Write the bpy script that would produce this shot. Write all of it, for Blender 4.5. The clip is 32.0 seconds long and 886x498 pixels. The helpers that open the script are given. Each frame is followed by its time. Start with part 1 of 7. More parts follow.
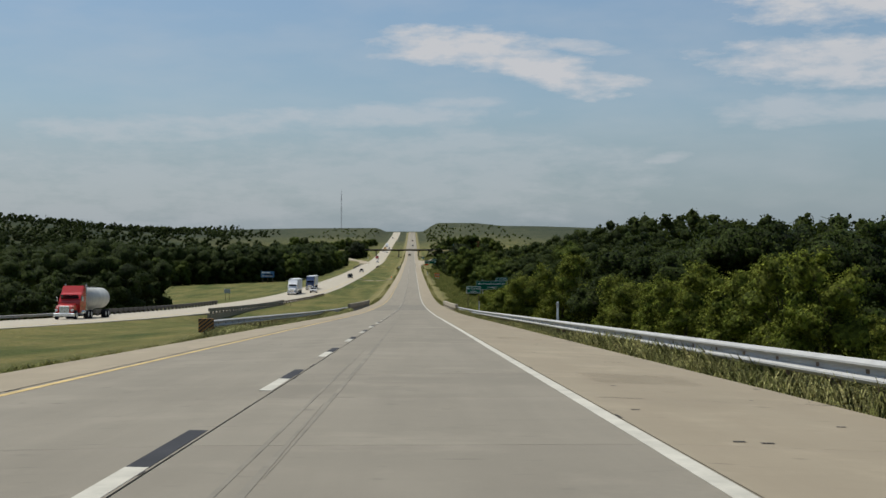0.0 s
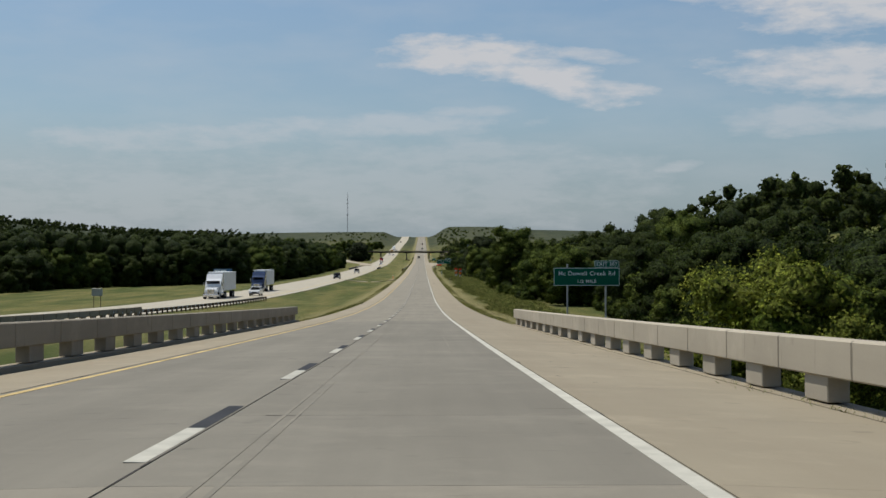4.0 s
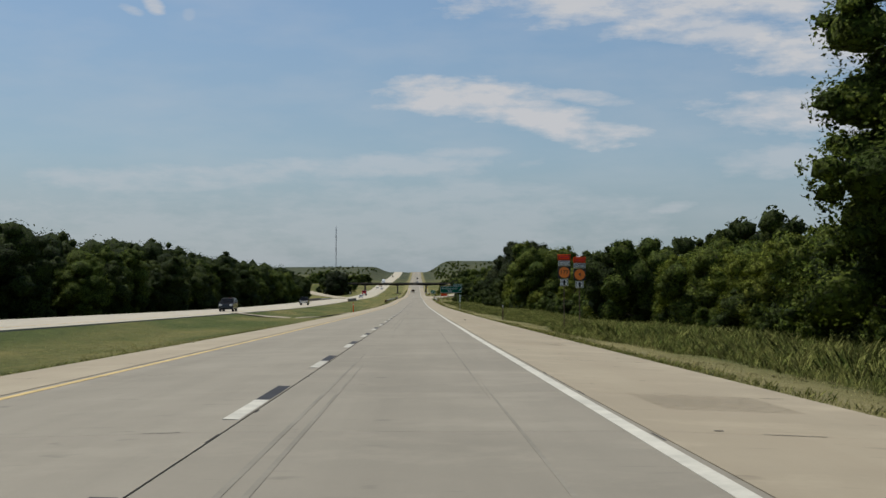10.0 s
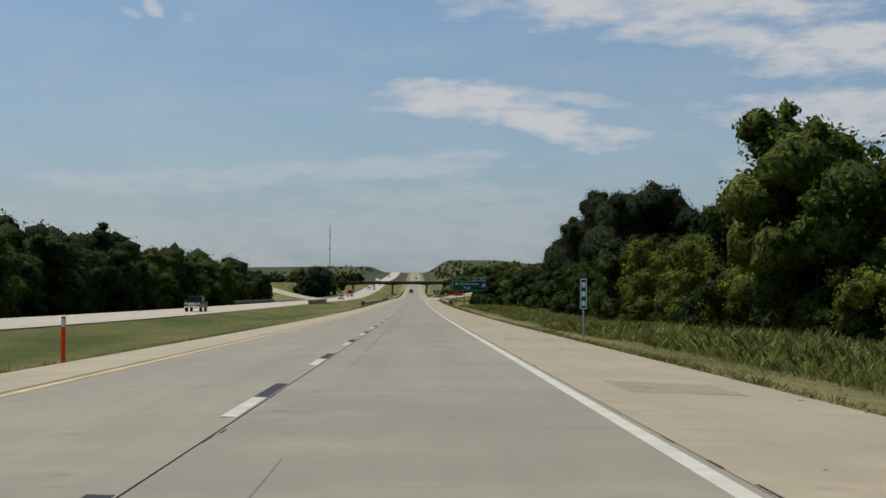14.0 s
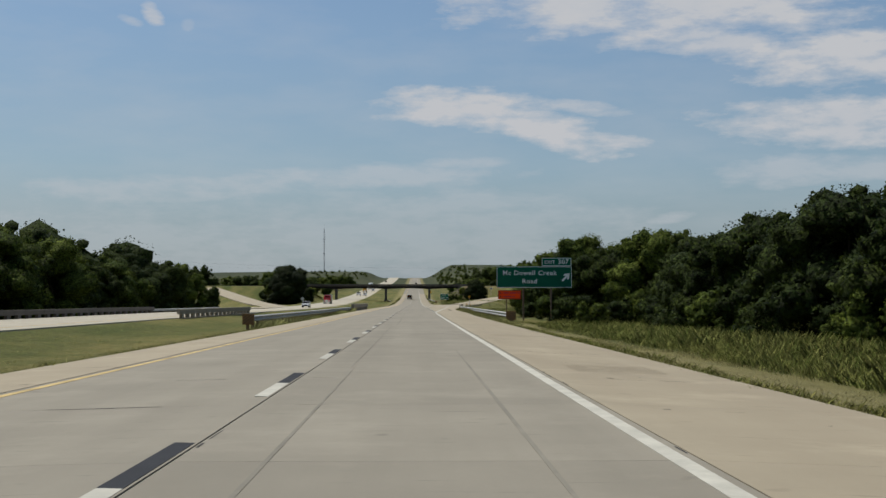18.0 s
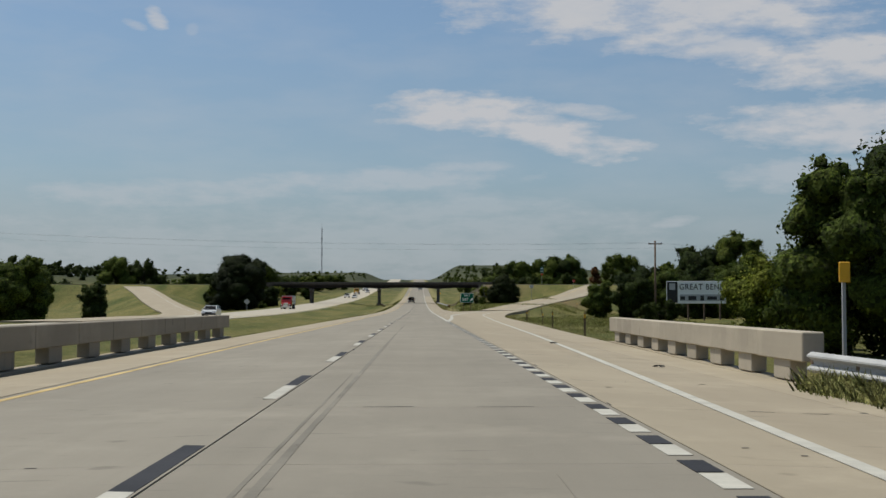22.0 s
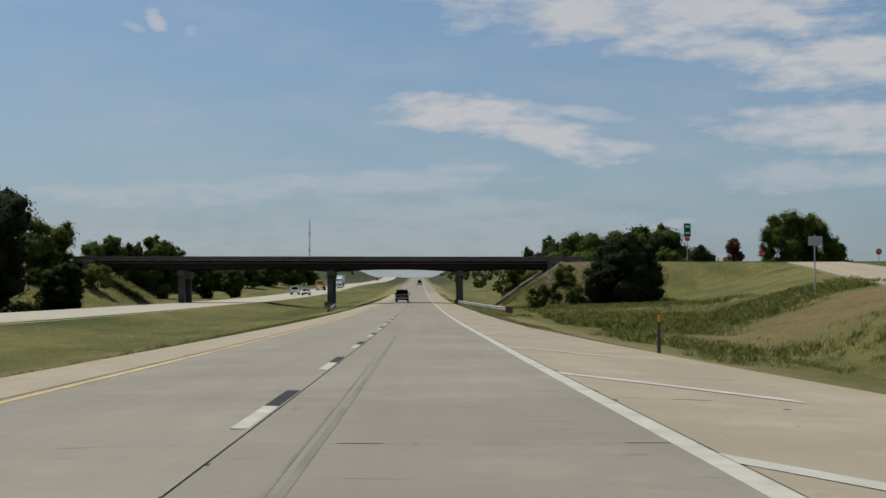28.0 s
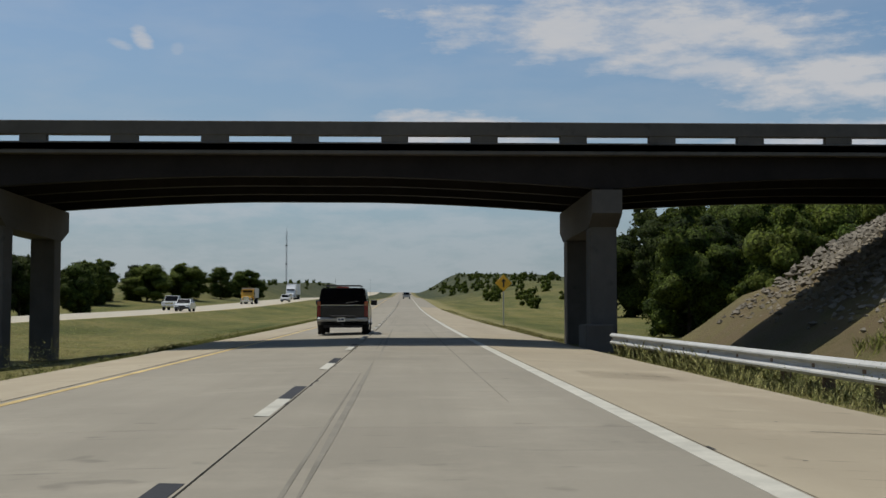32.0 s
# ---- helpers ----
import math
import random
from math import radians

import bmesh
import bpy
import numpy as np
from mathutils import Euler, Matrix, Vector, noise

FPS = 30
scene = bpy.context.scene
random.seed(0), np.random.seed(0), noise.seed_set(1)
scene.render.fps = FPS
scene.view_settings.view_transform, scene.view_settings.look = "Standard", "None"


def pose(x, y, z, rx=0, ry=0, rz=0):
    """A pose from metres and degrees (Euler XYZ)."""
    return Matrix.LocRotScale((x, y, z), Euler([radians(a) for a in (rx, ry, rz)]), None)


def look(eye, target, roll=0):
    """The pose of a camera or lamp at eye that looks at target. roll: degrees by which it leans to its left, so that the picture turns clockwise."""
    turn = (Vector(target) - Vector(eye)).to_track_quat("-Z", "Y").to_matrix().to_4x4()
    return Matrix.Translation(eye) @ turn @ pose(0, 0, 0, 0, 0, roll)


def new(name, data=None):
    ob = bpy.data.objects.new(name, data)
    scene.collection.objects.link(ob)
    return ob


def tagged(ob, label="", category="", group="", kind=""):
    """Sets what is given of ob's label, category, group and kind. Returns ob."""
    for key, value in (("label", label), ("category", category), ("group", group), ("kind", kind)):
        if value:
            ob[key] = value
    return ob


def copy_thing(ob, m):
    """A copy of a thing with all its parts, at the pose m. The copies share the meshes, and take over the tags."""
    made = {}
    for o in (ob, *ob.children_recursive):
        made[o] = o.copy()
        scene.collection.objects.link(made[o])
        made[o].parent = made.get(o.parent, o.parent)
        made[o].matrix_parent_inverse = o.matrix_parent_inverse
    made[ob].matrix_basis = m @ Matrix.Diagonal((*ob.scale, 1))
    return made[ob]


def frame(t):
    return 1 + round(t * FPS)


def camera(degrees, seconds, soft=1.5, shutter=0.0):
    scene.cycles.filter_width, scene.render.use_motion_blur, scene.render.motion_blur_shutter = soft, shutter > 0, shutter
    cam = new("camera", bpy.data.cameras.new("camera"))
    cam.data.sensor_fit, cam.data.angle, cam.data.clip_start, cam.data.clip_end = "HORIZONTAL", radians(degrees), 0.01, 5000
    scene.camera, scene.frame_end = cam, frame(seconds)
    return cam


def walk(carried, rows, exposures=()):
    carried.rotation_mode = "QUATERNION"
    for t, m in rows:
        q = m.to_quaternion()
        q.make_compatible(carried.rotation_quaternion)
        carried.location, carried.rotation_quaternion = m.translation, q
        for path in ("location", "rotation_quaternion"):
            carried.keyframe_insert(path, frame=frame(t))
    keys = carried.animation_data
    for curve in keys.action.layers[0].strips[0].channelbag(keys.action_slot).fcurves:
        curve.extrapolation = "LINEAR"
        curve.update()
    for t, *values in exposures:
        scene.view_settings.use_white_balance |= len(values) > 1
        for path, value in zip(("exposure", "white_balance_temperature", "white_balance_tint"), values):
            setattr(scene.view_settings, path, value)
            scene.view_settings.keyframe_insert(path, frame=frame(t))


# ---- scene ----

# ---- the camera and its walk ----
cam = camera(38.42, 32.0, soft=1.5, shutter=0.0)
ROWS = [
    (0, 1.71, 0.00, 1.08, -0.070, -1.37), (0.5, 1.72, 17.75, 0.32, -0.061, -1.38), (1, 1.75, 35.74, -0.45, -0.026, -1.29),
    (1.5, 1.78, 53.45, -1.21, -0.017, -1.20), (2, 1.81, 71.16, -1.97, -0.034, -1.21), (2.5, 1.84, 88.45, -2.72, -0.134, -1.21),
    (3, 1.87, 105.74, -3.46, 0.047, -1.22), (3.5, 1.88, 123.48, -4.19, 0.200, -1.10), (4, 1.88, 141.22, -4.88, 0.327, -0.93),
    (4.5, 1.79, 159.33, -5.57, 0.528, -0.94), (6.5, 1.63, 231.87, -7.97, 0.823, -0.85), (7, 1.54, 250.03, -8.44, 1.126, -1.21),
    (7.5, 1.53, 268.10, -8.86, 1.362, -1.17), (8, 1.54, 286.17, -9.20, 1.470, -1.33), (8.5, 1.58, 304.29, -9.46, 1.757, -1.26),
    (9, 1.63, 322.41, -9.63, 1.891, -1.27), (9.5, 1.64, 340.60, -9.75, 2.054, -1.21), (10, 1.65, 358.80, -9.86, 2.165, -1.16),
    (10.5, 1.64, 376.96, -9.96, 2.215, -1.12), (11, 1.63, 395.13, -10.03, 2.214, -1.18), (11.5, 1.62, 413.13, -10.10, 2.282, -1.29),
    (12, 1.61, 431.13, -10.16, 2.248, -1.22), (12.5, 1.61, 449.24, -10.21, 2.325, -1.28), (13, 1.61, 467.36, -10.25, 2.327, -1.29),
    (13.5, 1.64, 485.15, -10.28, 2.275, -1.25), (15.5, 1.68, 555.76, -10.38, 2.398, -1.18), (16, 1.68, 573.56, -10.39, 2.473, -1.21),
    (16.5, 1.68, 591.32, -10.38, 2.497, -1.20), (17, 1.68, 609.08, -10.35, 2.622, -1.15), (17.5, 1.68, 626.60, -10.30, 2.600, -1.21),
    (18, 1.68, 644.11, -10.24, 2.630, -1.22), (18.5, 1.68, 662.38, -10.17, 2.723, -1.15), (19, 1.67, 680.65, -10.08, 2.790, -1.21),
    (19.5, 1.67, 698.60, -10.00, 2.782, -1.30), (20, 1.68, 716.56, -9.91, 2.748, -1.38), (20.5, 1.67, 734.66, -9.81, 2.730, -1.21),
    (21, 1.67, 752.76, -9.71, 2.738, -1.07), (21.5, 1.64, 770.47, -9.60, 2.721, -1.03), (22, 1.62, 788.19, -9.50, 2.807, -1.04),
    (22.5, 1.60, 805.91, -9.41, 2.615, -1.04), (23, 1.58, 823.64, -9.32, 2.728, -1.05), (23.5, 1.57, 841.52, -9.24, 2.512, -1.16),
    (24, 1.56, 859.39, -9.16, 2.600, -1.22), (24.5, 1.55, 877.91, -9.08, 2.728, -1.21), (25, 1.54, 896.42, -8.99, 2.780, -1.24),
    (25.5, 1.54, 913.58, -8.92, 2.726, -1.22), (27.5, 1.52, 985.23, -8.58, 2.867, -1.10), (28, 1.46, 1002.89, -8.45, 2.889, -1.09),
    (28.5, 1.43, 1020.61, -8.31, 2.933, -0.99), (29, 1.39, 1038.33, -8.15, 3.002, -1.00), (29.5, 1.35, 1056.13, -7.96, 3.106, -1.11),
    (30, 1.32, 1073.93, -7.75, 3.120, -1.27), (30.5, 1.32, 1091.70, -7.50, 3.265, -1.38), (31, 1.33, 1109.46, -7.22, 3.216, -1.39),
    (31.5, 1.33, 1127.39, -6.93, 3.492, -1.47), (32, 1.32, 1145.33, -6.63, 3.691, -1.72)]
walk(cam, [(t, pose(x, y, z, 90 + pitch, 0, yaw)) for t, x, y, z, pitch, yaw in ROWS], [(0.0, 0.0), (13.0, -0.04), (19.0, -0.08), (32.0, -0.13)])

# ---- world, sun, exposure ----
SUN_TO = Vector((-0.36, 0.27, 1.0)).normalized()
scene.view_settings.exposure = 0.0


def node(tree, kind, **inputs):
    n = tree.nodes.new(kind)
    for key, value in inputs.items():
        n.inputs[key.replace("_", " ")].default_value = value
    return n


def math_node(tree, op, a, b=None, clamp=False):
    n = tree.nodes.new("ShaderNodeMath")
    n.operation, n.use_clamp = op, clamp
    for i, v in enumerate((a, b)):
        if v is None:
            continue
        if isinstance(v, (int, float)):
            n.inputs[i].default_value = v
        else:
            tree.links.new(v, n.inputs[i])
    return n.outputs[0]


def ramp_node(tree, fac, stops, smooth=False):
    n = tree.nodes.new("ShaderNodeValToRGB")
    n.color_ramp.interpolation = "EASE" if smooth else "LINEAR"
    while len(n.color_ramp.elements) < len(stops):
        n.color_ramp.elements.new(0.5)
    for e, (p, c) in zip(n.color_ramp.elements, stops):
        e.position = p
        e.color = (c, c, c, 1) if isinstance(c, (int, float)) else (*c, 1)
    tree.links.new(fac, n.inputs[0])
    return n.outputs[0]


def mix_color(tree, fac, a, b, mode="MIX"):
    n = tree.nodes.new("ShaderNodeMix")
    n.data_type, n.blend_type = "RGBA", mode
    for sock, v in ((n.inputs[0], fac), (n.inputs[6], a), (n.inputs[7], b)):
        if isinstance(v, (int, float)):
            sock.default_value = v
        elif isinstance(v, tuple):
            sock.default_value = (*v, 1)
        else:
            tree.links.new(v, sock)
    return n.outputs[2]


def build_world():
    w = bpy.data.worlds.new("sky")
    scene.world = w
    w.use_nodes = True
    tr = w.node_tree
    tr.nodes.clear()
    out = tr.nodes.new("ShaderNodeOutputWorld")
    bg = tr.nodes.new("ShaderNodeBackground")
    sky = tr.nodes.new("ShaderNodeTexSky")
    sky.sky_type, sky.sun_disc = "NISHITA", False
    sky.sun_elevation = math.asin(SUN_TO.z)
    sky.sun_rotation = math.atan2(SUN_TO.x, SUN_TO.y)
    sky.altitude, sky.air_density, sky.dust_density, sky.ozone_density = 350, 1.0, 2.0, 1.5
    co = tr.nodes.new("ShaderNodeTexCoord")
    sep = tr.nodes.new("ShaderNodeSeparateXYZ")
    tr.links.new(co.outputs["Generated"], sep.inputs[0])
    az = math_node(tr, "ARCTAN2", sep.outputs[0], sep.outputs[1])
    el = math_node(tr, "ARCSINE", sep.outputs[2])
    comb = tr.nodes.new("ShaderNodeCombineXYZ")
    tr.links.new(math_node(tr, "MULTIPLY", az, 22.0), comb.inputs[0])
    tr.links.new(math_node(tr, "MULTIPLY", el, 70.0), comb.inputs[1])
    n1 = node(tr, "ShaderNodeTexNoise", Scale=0.9, Detail=8.0, Roughness=0.62)
    tr.links.new(comb.outputs[0], n1.inputs["Vector"])
    n2 = node(tr, "ShaderNodeTexNoise", Scale=0.35, Detail=5.0, Roughness=0.55)
    tr.links.new(comb.outputs[0], n2.inputs["Vector"])
    wob = math_node(tr, "SUBTRACT", n1.outputs[0], 0.5)
    cover = None
    # azimuth, elevation, half width, half height, tilt, strength
    for a, e, ru, rv, tilt, s in CLOUDS:
        du, dv = math_node(tr, "SUBTRACT", az, a), math_node(tr, "SUBTRACT", el, e - 0.0045)
        u = math_node(tr, "ADD", math_node(tr, "MULTIPLY", du, math.cos(tilt) / ru), math_node(tr, "MULTIPLY", dv, math.sin(tilt) / ru))
        v = math_node(tr, "SUBTRACT", math_node(tr, "MULTIPLY", dv, math.cos(tilt) / rv), math_node(tr, "MULTIPLY", du, math.sin(tilt) / rv))
        r2 = math_node(tr, "ADD", math_node(tr, "MULTIPLY", u, u), math_node(tr, "MULTIPLY", v, v))
        m = math_node(tr, "ADD", math_node(tr, "SUBTRACT", 1.0, r2), math_node(tr, "MULTIPLY", wob, 3.2))
        m = math_node(tr, "MULTIPLY", math_node(tr, "MULTIPLY", m, 1.05, True), s)
        cover = m if cover is None else math_node(tr, "MAXIMUM", cover, m)
    # thin cloud elsewhere in the sky, thickest low down
    thin = ramp_node(tr, n2.outputs[0], [(0.42, 0.0), (0.75, 0.22)])
    cover = math_node(tr, "MAXIMUM", cover, thin)
    streak = math_node(tr, "MULTIPLY", cover, math_node(tr, "ADD", 0.68, math_node(tr, "MULTIPLY", n1.outputs[0], 0.66)), True)
    haze = ramp_node(tr, el, [(0.0, 0.75), (0.05, 0.60), (0.12, 0.25), (0.25, 0.0)], True)
    base = mix_color(tr, haze, mix_color(tr, 1.0, sky.outputs[0], TINT, "MULTIPLY"), HAZE)
    col = mix_color(tr, streak, base, CLOUD)
    tr.links.new(col, bg.inputs[0])
    bg.inputs[1].default_value = 0.095
    tr.links.new(bg.outputs[0], out.inputs[0])


HAZE, CLOUD, TINT = (2.86, 3.56, 4.2), (5.75, 5.9, 6.2), (0.87, 0.98, 1.02)
CLOUDS = [
    (-0.25, 0.045, 0.30, 0.045, 0.03, 0.30), (0.0, 0.06, 0.22, 0.045, 0.0, 0.28),
    (0.042, 0.161, 0.085, 0.0185, -0.06, 1.0), (0.100, 0.146, 0.070, 0.0175, -0.30, 1.0), (0.152, 0.135, 0.036, 0.007, -0.08, 0.8), (0.135, 0.160, 0.04, 0.006, -0.1, 0.6),
    (0.185, 0.236, 0.18, 0.032, -0.06, 0.9), (0.23, 0.210, 0.07, 0.016, -0.15, 0.8), (0.345, 0.190, 0.135, 0.024, -0.03, 0.95), (0.34, 0.142, 0.13, 0.022, -0.05, 0.85), (0.31, 0.108, 0.10, 0.014, 0.0, 0.45),
    (0.04, 0.118, 0.05, 0.006, 0.03, 0.4), (-0.03, 0.107, 0.13, 0.011, 0.02, 0.42), (-0.20, 0.095, 0.14, 0.012, 0.04, 0.4), (0.03, 0.085, 0.11, 0.012, 0.0, 0.3),
    (-0.206, 0.228, 0.011, 0.008, -0.8, 0.75), (-0.222, 0.222, 0.012, 0.004, -0.3, 0.5), (-0.178, 0.221, 0.006, 0.005, 0.4, 0.25), (0.20, 0.074, 0.022, 0.005, 0.15, 0.4), (0.115, 0.070, 0.02, 0.004, 0.0, 0.25)]
build_world()
sun = new("sun", bpy.data.lights.new("sun", "SUN"))
sun.data.energy, sun.data.angle, sun.data.color = 4.0, radians(0.53), (1.0, 0.965, 0.88)
sun.matrix_world = look(SUN_TO * 100, (0, 0, 0))

# ---- materials ----
def material(name, color, rough=0.8, metal=0.0, var=0.12, scale=1.5, fine=18.0, bump=0.15, tint=None, spread=0.0, coat=0.0, island=0.0):
    """A surface with grain and blotches at two scales; spread varies it from piece to piece."""
    m = bpy.data.materials.new(name)
    m.use_nodes = True
    tr = m.node_tree
    b = tr.nodes["Principled BSDF"]
    co = tr.nodes.new("ShaderNodeTexCoord")
    geo = tr.nodes.new("ShaderNodeNewGeometry")
    big = node(tr, "ShaderNodeTexNoise", Scale=scale, Detail=5.0, Roughness=0.6)
    small = node(tr, "ShaderNodeTexNoise", Scale=fine, Detail=4.0, Roughness=0.65)
    for n in (big, small):
        tr.links.new(geo.outputs["Position"], n.inputs["Vector"])
    dark = tuple(c * (1 - var) for c in color)
    light = tuple(min(1, c * (1 + var)) for c in color) if tint is None else tint
    c = mix_color(tr, ramp_node(tr, big.outputs[0], [(0.3, 0.0), (0.7, 1.0)]), dark, light)
    c = mix_color(tr, 0.5, c, ramp_node(tr, small.outputs[0], [(0.25, 1 - var * 1.4), (0.75, 1.0)]), "MULTIPLY")
    if spread:
        info = tr.nodes.new("ShaderNodeObjectInfo")
        c = mix_color(tr, 1.0, c, ramp_node(tr, info.outputs["Random"], [(0.0, 1 - spread), (1.0, 1.0)]), "MULTIPLY")
    if island:
        c = mix_color(tr, 1.0, c, ramp_node(tr, geo.outputs["Random Per Island"], [(0.0, 1 - island), (1.0, 1.0)]), "MULTIPLY")
    tr.links.new(c, b.inputs["Base Color"])
    b.inputs["Roughness"].default_value, b.inputs["Metallic"].default_value = rough, metal
    if rough > 0.65:
        b.inputs["Specular IOR Level"].default_value = 0.18
    if coat:
        b.inputs["Coat Weight"].default_value = coat
    if bump:
        bp = node(tr, "ShaderNodeBump", Strength=bump, Distance=0.02)
        tr.links.new(small.outputs[0], bp.inputs["Height"])
        tr.links.new(bp.outputs[0], b.inputs["Normal"])
    return m


def foliage(name, color, light, spread=0.35, through_light=0.35, grain=6.5):
    m = bpy.data.materials.new(name)
    m.use_nodes = True
    tr = m.node_tree
    b = tr.nodes["Principled BSDF"]
    geo = tr.nodes.new("ShaderNodeNewGeometry")
    info = tr.nodes.new("ShaderNodeObjectInfo")
    n = node(tr, "ShaderNodeTexNoise", Scale=0.5, Detail=3.0)
    tr.links.new(geo.outputs["Position"], n.inputs["Vector"])
    f = math_node(tr, "ADD", math_node(tr, "MULTIPLY", n.outputs[0], 0.7), math_node(tr, "MULTIPLY", geo.outputs["Random Per Island"], 0.45))
    c = mix_color(tr, ramp_node(tr, f, [(0.3, 0.0), (0.85, 1.0)]), color, light)
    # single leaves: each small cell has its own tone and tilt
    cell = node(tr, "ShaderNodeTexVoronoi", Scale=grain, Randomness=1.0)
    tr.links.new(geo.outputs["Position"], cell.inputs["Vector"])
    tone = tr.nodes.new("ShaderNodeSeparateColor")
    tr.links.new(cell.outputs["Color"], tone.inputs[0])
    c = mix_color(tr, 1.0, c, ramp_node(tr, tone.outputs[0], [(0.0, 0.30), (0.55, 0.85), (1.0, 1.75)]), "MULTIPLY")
    tilt = tr.nodes.new("ShaderNodeVectorMath")
    tilt.operation = "SUBTRACT"
    tr.links.new(cell.outputs["Color"], tilt.inputs[0])
    tilt.inputs[1].default_value = (0.5, 0.5, 0.5)
    lean = tr.nodes.new("ShaderNodeVectorMath")
    lean.operation = "MULTIPLY_ADD"
    tr.links.new(tilt.outputs[0], lean.inputs[0])
    lean.inputs[1].default_value = (1.7, 1.7, 1.7)
    tr.links.new(geo.outputs["Normal"], lean.inputs[2])
    unit = tr.nodes.new("ShaderNodeVectorMath")
    unit.operation = "NORMALIZE"
    tr.links.new(lean.outputs[0], unit.inputs[0])
    c = mix_color(tr, 1.0, c, ramp_node(tr, info.outputs["Random"], [(0.0, (1 - spread, 1 - spread * 0.8, 1 - spread * 0.6)), (0.5, (0.85, 0.9, 0.8)), (1.0, (1, 1, 1))]), "MULTIPLY")
    tr.links.new(c, b.inputs["Base Color"])
    b.inputs["Roughness"].default_value = 0.7
    b.inputs["Specular IOR Level"].default_value = 0.08
    tl = tr.nodes.new("ShaderNodeBsdfTranslucent")
    tr.links.new(c, tl.inputs[0])
    mx = tr.nodes.new("ShaderNodeMixShader")
    mx.inputs[0].default_value = through_light
    tr.links.new(b.outputs[0], mx.inputs[1])
    tr.links.new(tl.outputs[0], mx.inputs[2])
    tr.links.new(mx.outputs[0], tr.nodes["Material Output"].inputs[0])
    rough = node(tr, "ShaderNodeTexNoise", Scale=5.0, Detail=3.0, Roughness=0.7)
    tr.links.new(geo.outputs["Position"], rough.inputs["Vector"])
    bp = node(tr, "ShaderNodeBump", Strength=0.8, Distance=0.25)
    tr.links.new(rough.outputs[0], bp.inputs["Height"])
    tr.links.new(unit.outputs[0], bp.inputs["Normal"])
    tr.links.new(bp.outputs[0], b.inputs["Normal"])
    return m


def ground_material():
    m = bpy.data.materials.new("grassland")
    m.use_nodes = True
    tr = m.node_tree
    b = tr.nodes["Principled BSDF"]
    geo = tr.nodes.new("ShaderNodeNewGeometry")
    big = node(tr, "ShaderNodeTexNoise", Scale=0.05, Detail=6.0, Roughness=0.6)
    mid = node(tr, "ShaderNodeTexNoise", Scale=0.6, Detail=6.0, Roughness=0.65)
    fine = node(tr, "ShaderNodeTexNoise", Scale=9.0, Detail=5.0, Roughness=0.7)
    strip = node(tr, "ShaderNodeTexNoise", Scale=1.0, Detail=3.0, Roughness=0.5)
    mp = tr.nodes.new("ShaderNodeMapping")
    mp.inputs["Scale"].default_value = (0.22, 0.03, 0.1)
    tr.links.new(geo.outputs["Position"], mp.inputs[0])
    tr.links.new(mp.outputs[0], strip.inputs["Vector"])
    for n in (big, mid, fine):
        tr.links.new(geo.outputs["Position"], n.inputs["Vector"])
    f = math_node(tr, "ADD", math_node(tr, "MULTIPLY", big.outputs[0], 0.45), math_node(tr, "MULTIPLY", strip.outputs[0], 0.55))
    # greener low in the valley, straw-coloured towards the bridge
    sy = tr.nodes.new("ShaderNodeSeparateXYZ")
    tr.links.new(geo.outputs["Position"], sy.inputs[0])
    f = math_node(tr, "ADD", f, ramp_node(tr, math_node(tr, "DIVIDE", sy.outputs[1], 4000.0), [(0.0, 0.06), (0.06, 0.05), (0.08, 0.0), (0.13, 0.0), (0.23, 0.07)]))
    c = mix_color(tr, ramp_node(tr, f, [(0.42, 0.0), (0.62, 1.0)]), (0.070, 0.090, 0.024), (0.205, 0.178, 0.064))
    c = mix_color(tr, ramp_node(tr, mid.outputs[0], [(0.4, 0.0), (0.75, 0.55)]), c, (0.10, 0.115, 0.03))
    c = mix_color(tr, 0.75, c, ramp_node(tr, fine.outputs[0], [(0.28, 0.35), (0.66, 1.2)]), "MULTIPLY")
    # tufts
    tuft = node(tr, "ShaderNodeTexNoise", Scale=2.4, Detail=6.0, Roughness=0.7)
    tr.links.new(geo.outputs["Position"], tuft.inputs["Vector"])
    c = mix_color(tr, 0.7, c, ramp_node(tr, tuft.outputs[0], [(0.33, 0.45), (0.64, 1.3)]), "MULTIPLY")
    # darker clumps in the turf
    clump = node(tr, "ShaderNodeTexNoise", Scale=0.16, Detail=5.0, Roughness=0.7)
    tr.links.new(geo.outputs["Position"], clump.inputs["Vector"])
    c = mix_color(tr, ramp_node(tr, clump.outputs[0], [(0.48, 0.0), (0.64, 0.45)]), c, (0.055, 0.075, 0.019))
    # scrub and woodland tone over the distant country
    sp = tr.nodes.new("ShaderNodeSeparateXYZ")
    tr.links.new(geo.outputs["Position"], sp.inputs[0])
    wide = math_node(tr, "ADD", ramp_node(tr, math_node(tr, "DIVIDE", math_node(tr, "ABSOLUTE", sp.outputs[0]), 1000.0), [(0.09, 0.0), (0.28, 1.0)]), ramp_node(tr, math_node(tr, "DIVIDE", sp.outputs[1], 4000.0), [(0.50, 0.0), (0.66, 1.0)]), True)
    patch = node(tr, "ShaderNodeTexNoise", Scale=0.006, Detail=5.0, Roughness=0.65)
    tr.links.new(geo.outputs["Position"], patch.inputs["Vector"])
    c = mix_color(tr, math_node(tr, "MULTIPLY", wide, ramp_node(tr, patch.outputs[0], [(0.34, 0.65), (0.56, 1.0)])), c, (0.022, 0.033, 0.017))
